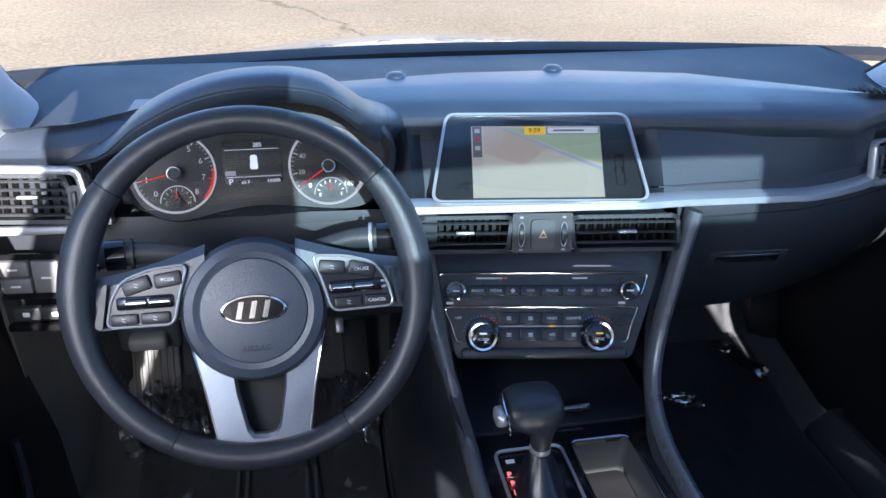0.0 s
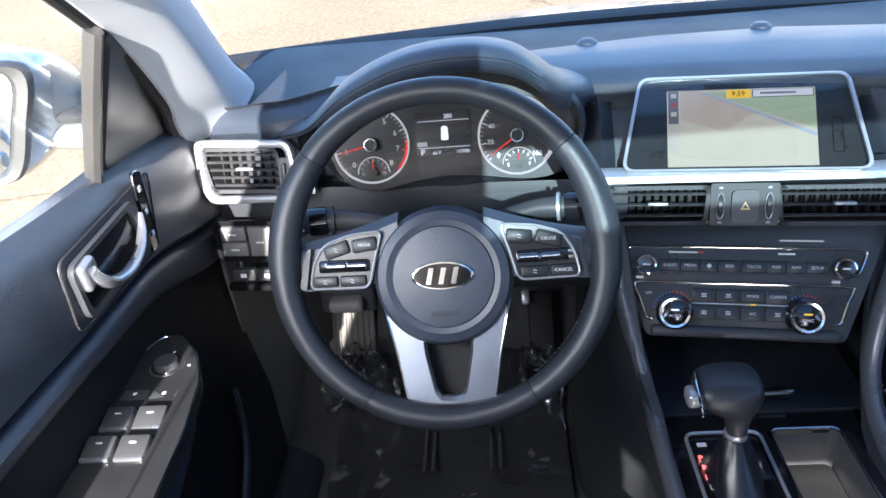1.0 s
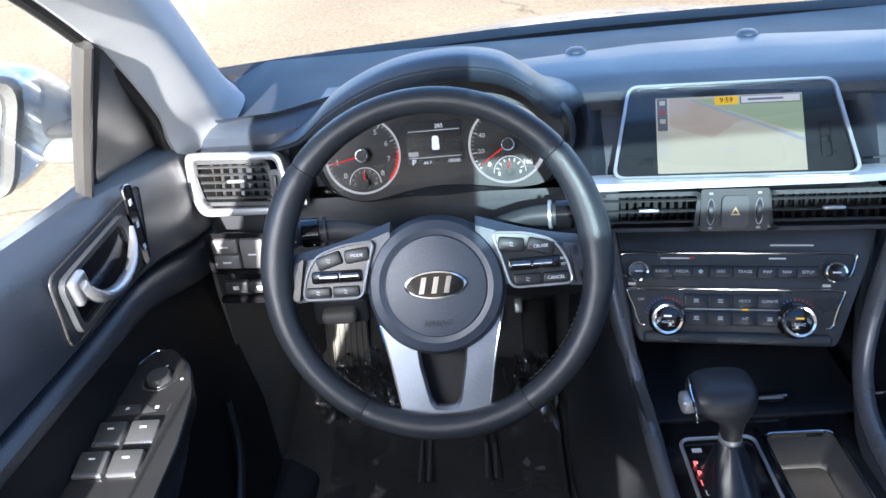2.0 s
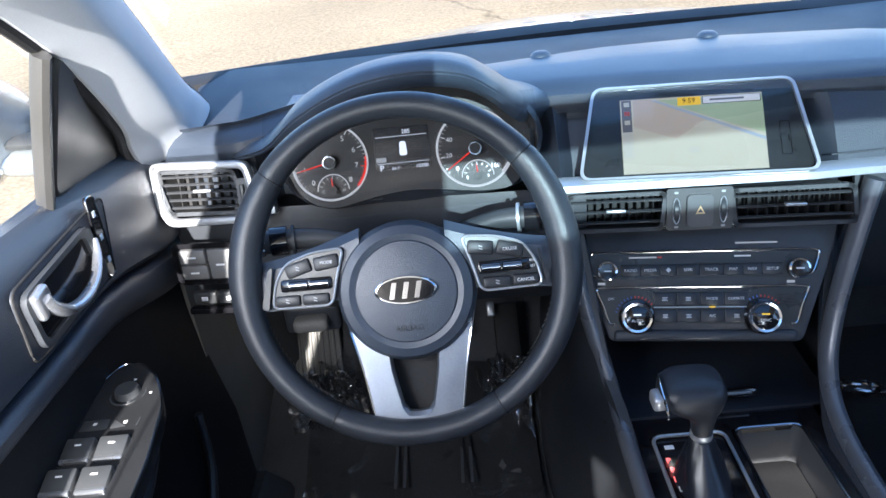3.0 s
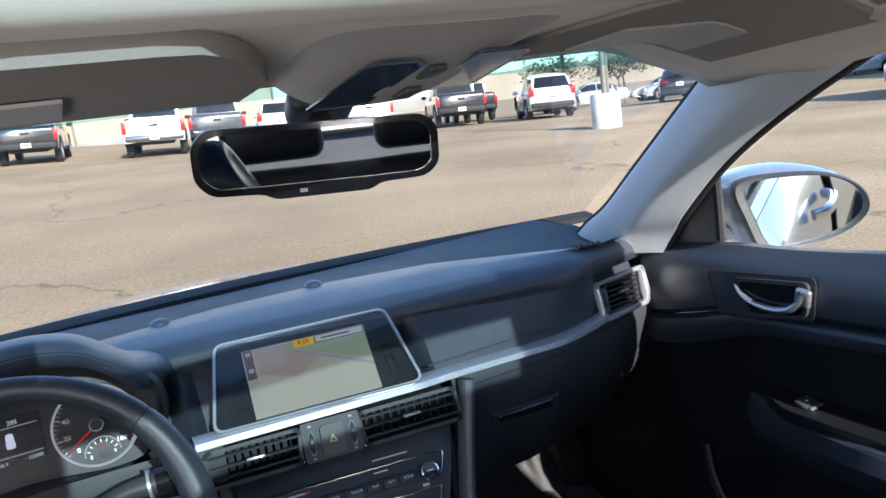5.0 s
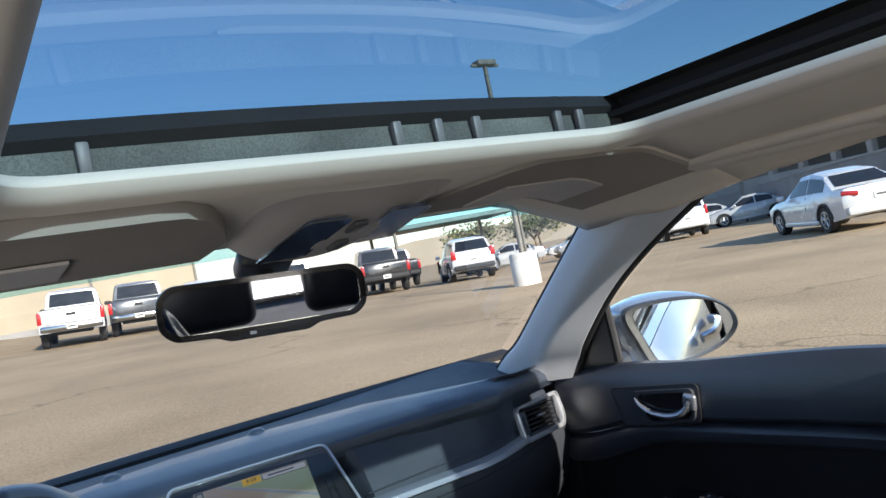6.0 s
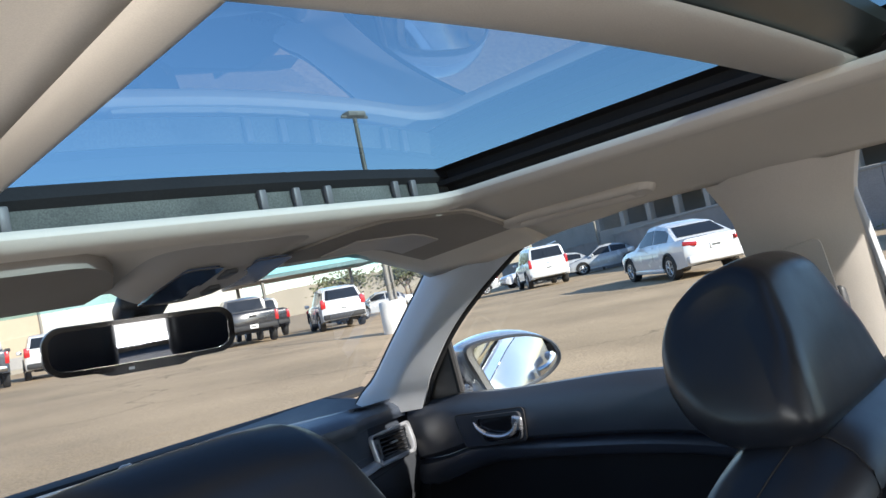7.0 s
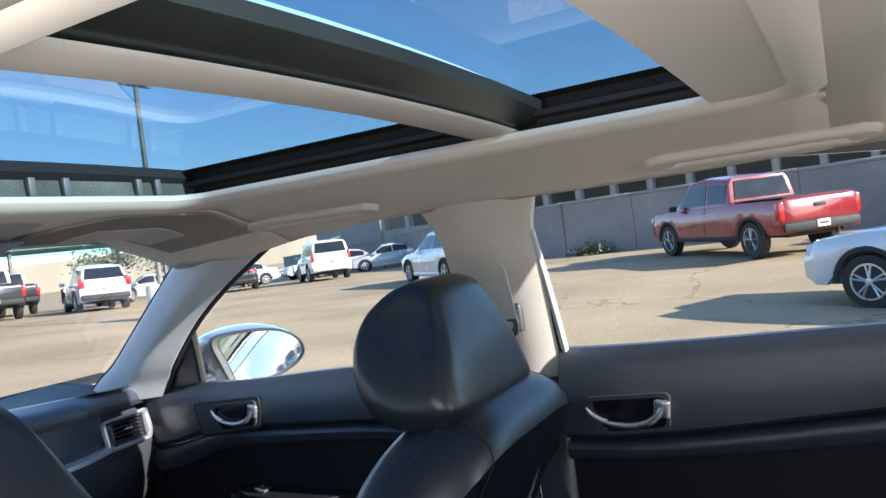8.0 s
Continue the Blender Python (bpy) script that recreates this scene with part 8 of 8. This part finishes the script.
def arcade():
    """Long concrete building behind the wall: sloped parapet over a row of dark bays."""
    b = thing("concrete_building", "grey concrete building with a row of dark open bays", "building", kind="structure")
    p0, p1 = Vector((33.0, -24.0)), Vector((39.4, 24.5))
    d = (p1 - p0)
    L = d.length
    ang = math.degrees(math.atan2(d.y, d.x))
    base = Matrix.Translation((p0.x, p0.y, 0)) @ pose(0, 0, 0, 0, 0, ang)
    part("lower_wall", rbox(L, 0.5, 3.2, 0.02, 1, base @ Matrix.Translation((L / 2, 0, 0.7))), CONC, b)
    part("parapet", rbox(L, 0.6, 1.5, 0.02, 1, base @ Matrix.Translation((L / 2, 0, 4.65))), CONC, b)
    part("roof_slope", loft([[base @ Vector(q) for q in ((x, -0.3, 5.3), (x, -0.6, 5.5), (x, -12, 7.5), (x, -12, 5.3))] for x in (0, L)]), CONC, b)
    # shade inside the open bays is put into this wall's darker colour
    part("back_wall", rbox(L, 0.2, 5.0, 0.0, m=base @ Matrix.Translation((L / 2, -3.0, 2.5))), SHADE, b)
    n = int(L / 1.9)
    for i in range(n + 1):
        part("column", rbox(0.32, 0.5, 1.7, 0.03, 1, base @ Matrix.Translation((i * L / n, 0.02, 3.1))), CONC, b)
    part("annex", rbox(16, 10, 6.5, 0.05, 1, Matrix.Translation((52, 31, 2.8)) @ pose(0, 0, 0, 0, 0, 55)), CONC, b)


arcade()


def warehouse():
    b = thing("warehouse", "long cream warehouse with dark downpipes and flat roof", "building", kind="structure")
    p0, p1 = Vector((-34.0, 60.0)), Vector((25.5, 44.5))
    d = p1 - p0
    L = d.length
    base = Matrix.Translation((p0.x, p0.y, ground_z(0, 45) - 0.6)) @ pose(0, 0, 0, 0, 0, math.degrees(math.atan2(d.y, d.x)))
    n = int(L / 6)
    for i in range(n):
        part("wall_panel", rbox(L / n - 0.03, 0.4, 7.0, 0.02, 1, base @ Matrix.Translation(((i + 0.5) * L / n, 0.2, 3.5))), TAN if i < n * 0.72 else CREAM, b)
        part("downpipe", rbox(0.14, 0.14, 6.8, 0.02, 1, base @ Matrix.Translation((i * L / n, -0.06, 3.4))), POLE, b)
    part("roof", rbox(L + 0.6, 16, 0.3, 0.03, 1, base @ Matrix.Translation((L / 2, 7.8, 7.1))), CREAM, b)
    part("base_course", rbox(L, 0.2, 0.7, 0.02, 1, base @ Matrix.Translation((L / 2, -0.02, 0.35))), CONC, b)
    c = thing("carport", "open steel carport with a flat pale roof", "carport", (25.0, 36.0, ground_z(25, 36)))
    part("roof", rbox(9.0, 5.0, 0.25, 0.03, 1, Matrix.Translation((0, 0, 3.3)) @ pose(0, 0, 0, 0, 0, -15)), CONC, c)
    for x, y in ((-3.8, -1.2), (3.8, -3.2), (-3.0, 3.0), (4.2, 1.2)):
        part("post", rbox(0.16, 0.16, 3.3, 0.02, 1, Matrix.Translation((x, y, 1.65))), POLE, c)


warehouse()


# ---- desert trees and hills ----
def tree(x, y, h, seed):
    random.seed(seed)
    z = ground_z(x, y) - 0.02
    t = thing("tree", "dusty green desert tree", "tree", (x, y, z), group="desert trees")
    bm = bmesh.new()
    tube(smoothpath([(0, 0, 0), (0.1, 0.05, h * 0.25), (0.0, 0.1, h * 0.5)], 4), 0.12, seg=7, bm=bm, taper=lambda q: 1 - 0.5 * q)
    tips = []
    for k in range(6):
        a = k * 1.05 + random.random()
        tip = Vector((math.cos(a) * h * 0.35, math.sin(a) * h * 0.35, h * (0.65 + 0.25 * random.random())))
        tube(smoothpath([(0, 0.1, h * 0.45), tip * 0.5 + Vector((0, 0, h * 0.3)), tip], 3), 0.05, seg=5, bm=bm, taper=lambda q: 1 - 0.7 * q)
        tips.append(tip)
    part("trunk", bm, BARK, t)
    verts, faces = [], []
    for tip in tips + [Vector((0, 0, h * 0.85))]:
        for _ in range(170):
            c = tip + Vector((random.gauss(0, 0.16 * h), random.gauss(0, 0.16 * h), random.gauss(0, 0.10 * h)))
            s = 0.10 + 0.10 * random.random()
            u = Vector((random.gauss(0, 1), random.gauss(0, 1), random.gauss(0, 1))).normalized()
            w_ = u.orthogonal().normalized()
            i = len(verts)
            verts += [c - u * s, c + w_ * s * 0.5, c + u * s, c - w_ * s * 0.5]
            faces.append((i, i + 1, i + 2, i + 3))
    me = bpy.data.meshes.new("crown")
    me.from_pydata(verts, [], faces)
    me.materials.append(LEAF)
    ob = new("crown", me)
    ob.parent = t
    tagged(ob, "sparse dusty green leaves")


BARK = mat("grey bark", (0.16, 0.12, 0.09), 0.95, grain=0.3, gscale=20)
LEAF = mat("dusty leaf", (0.098, 0.105, 0.045), 0.7, grain=0.3, gscale=3, stain=0.2, sscale=0.6)
for i, (x, y, h) in enumerate(((34.0, 44.5, 3.8), (37.5, 41.5, 3.8), (42.0, 46.0, 4.6))):
    tree(x, y, h, 11 + i)
b = thing("bush", "low grey-green bush at the foot of the wall", "bush", (24.6, 6.6, ground_z(24.6, 6.6) - 0.02))
random.seed(5)
verts, faces = [], []
for _ in range(500):
    c = Vector((random.gauss(0, 0.20), random.gauss(0, 0.38), abs(random.gauss(0.10, 0.13))))
    u = Vector((random.gauss(0, 1), random.gauss(0, 1), random.gauss(0, 1))).normalized()
    w_ = u.orthogonal().normalized()
    i = len(verts)
    verts += [c - u * 0.09, c + w_ * 0.04, c + u * 0.09, c - w_ * 0.04]
    faces.append((i, i + 1, i + 2, i + 3))
me = bpy.data.meshes.new("leaves")
me.from_pydata(verts, [], faces)
me.materials.append(LEAF)
ob = new("leaves", me)
ob.parent = b
rings = [[(x, 260 + 60 * math.sin(x * 0.01), -5 + z * (18 + 10 * noise.noise((x * 0.01, 0, 0)) + 6 * noise.noise((x * 0.04, 2, 0)))) for z in (0, 1)] for x in steps(-500, 700, 60)]
HILL = mat("hazy desert hill", (0.225, 0.203, 0.165), 1.0, stain=0.2, sscale=0.03)
hill = part("backdrop", slab(rings, (0, 40, -10)), HILL)
tagged(hill, "hazy brown desert hills on the horizon", "hills", kind="structure")
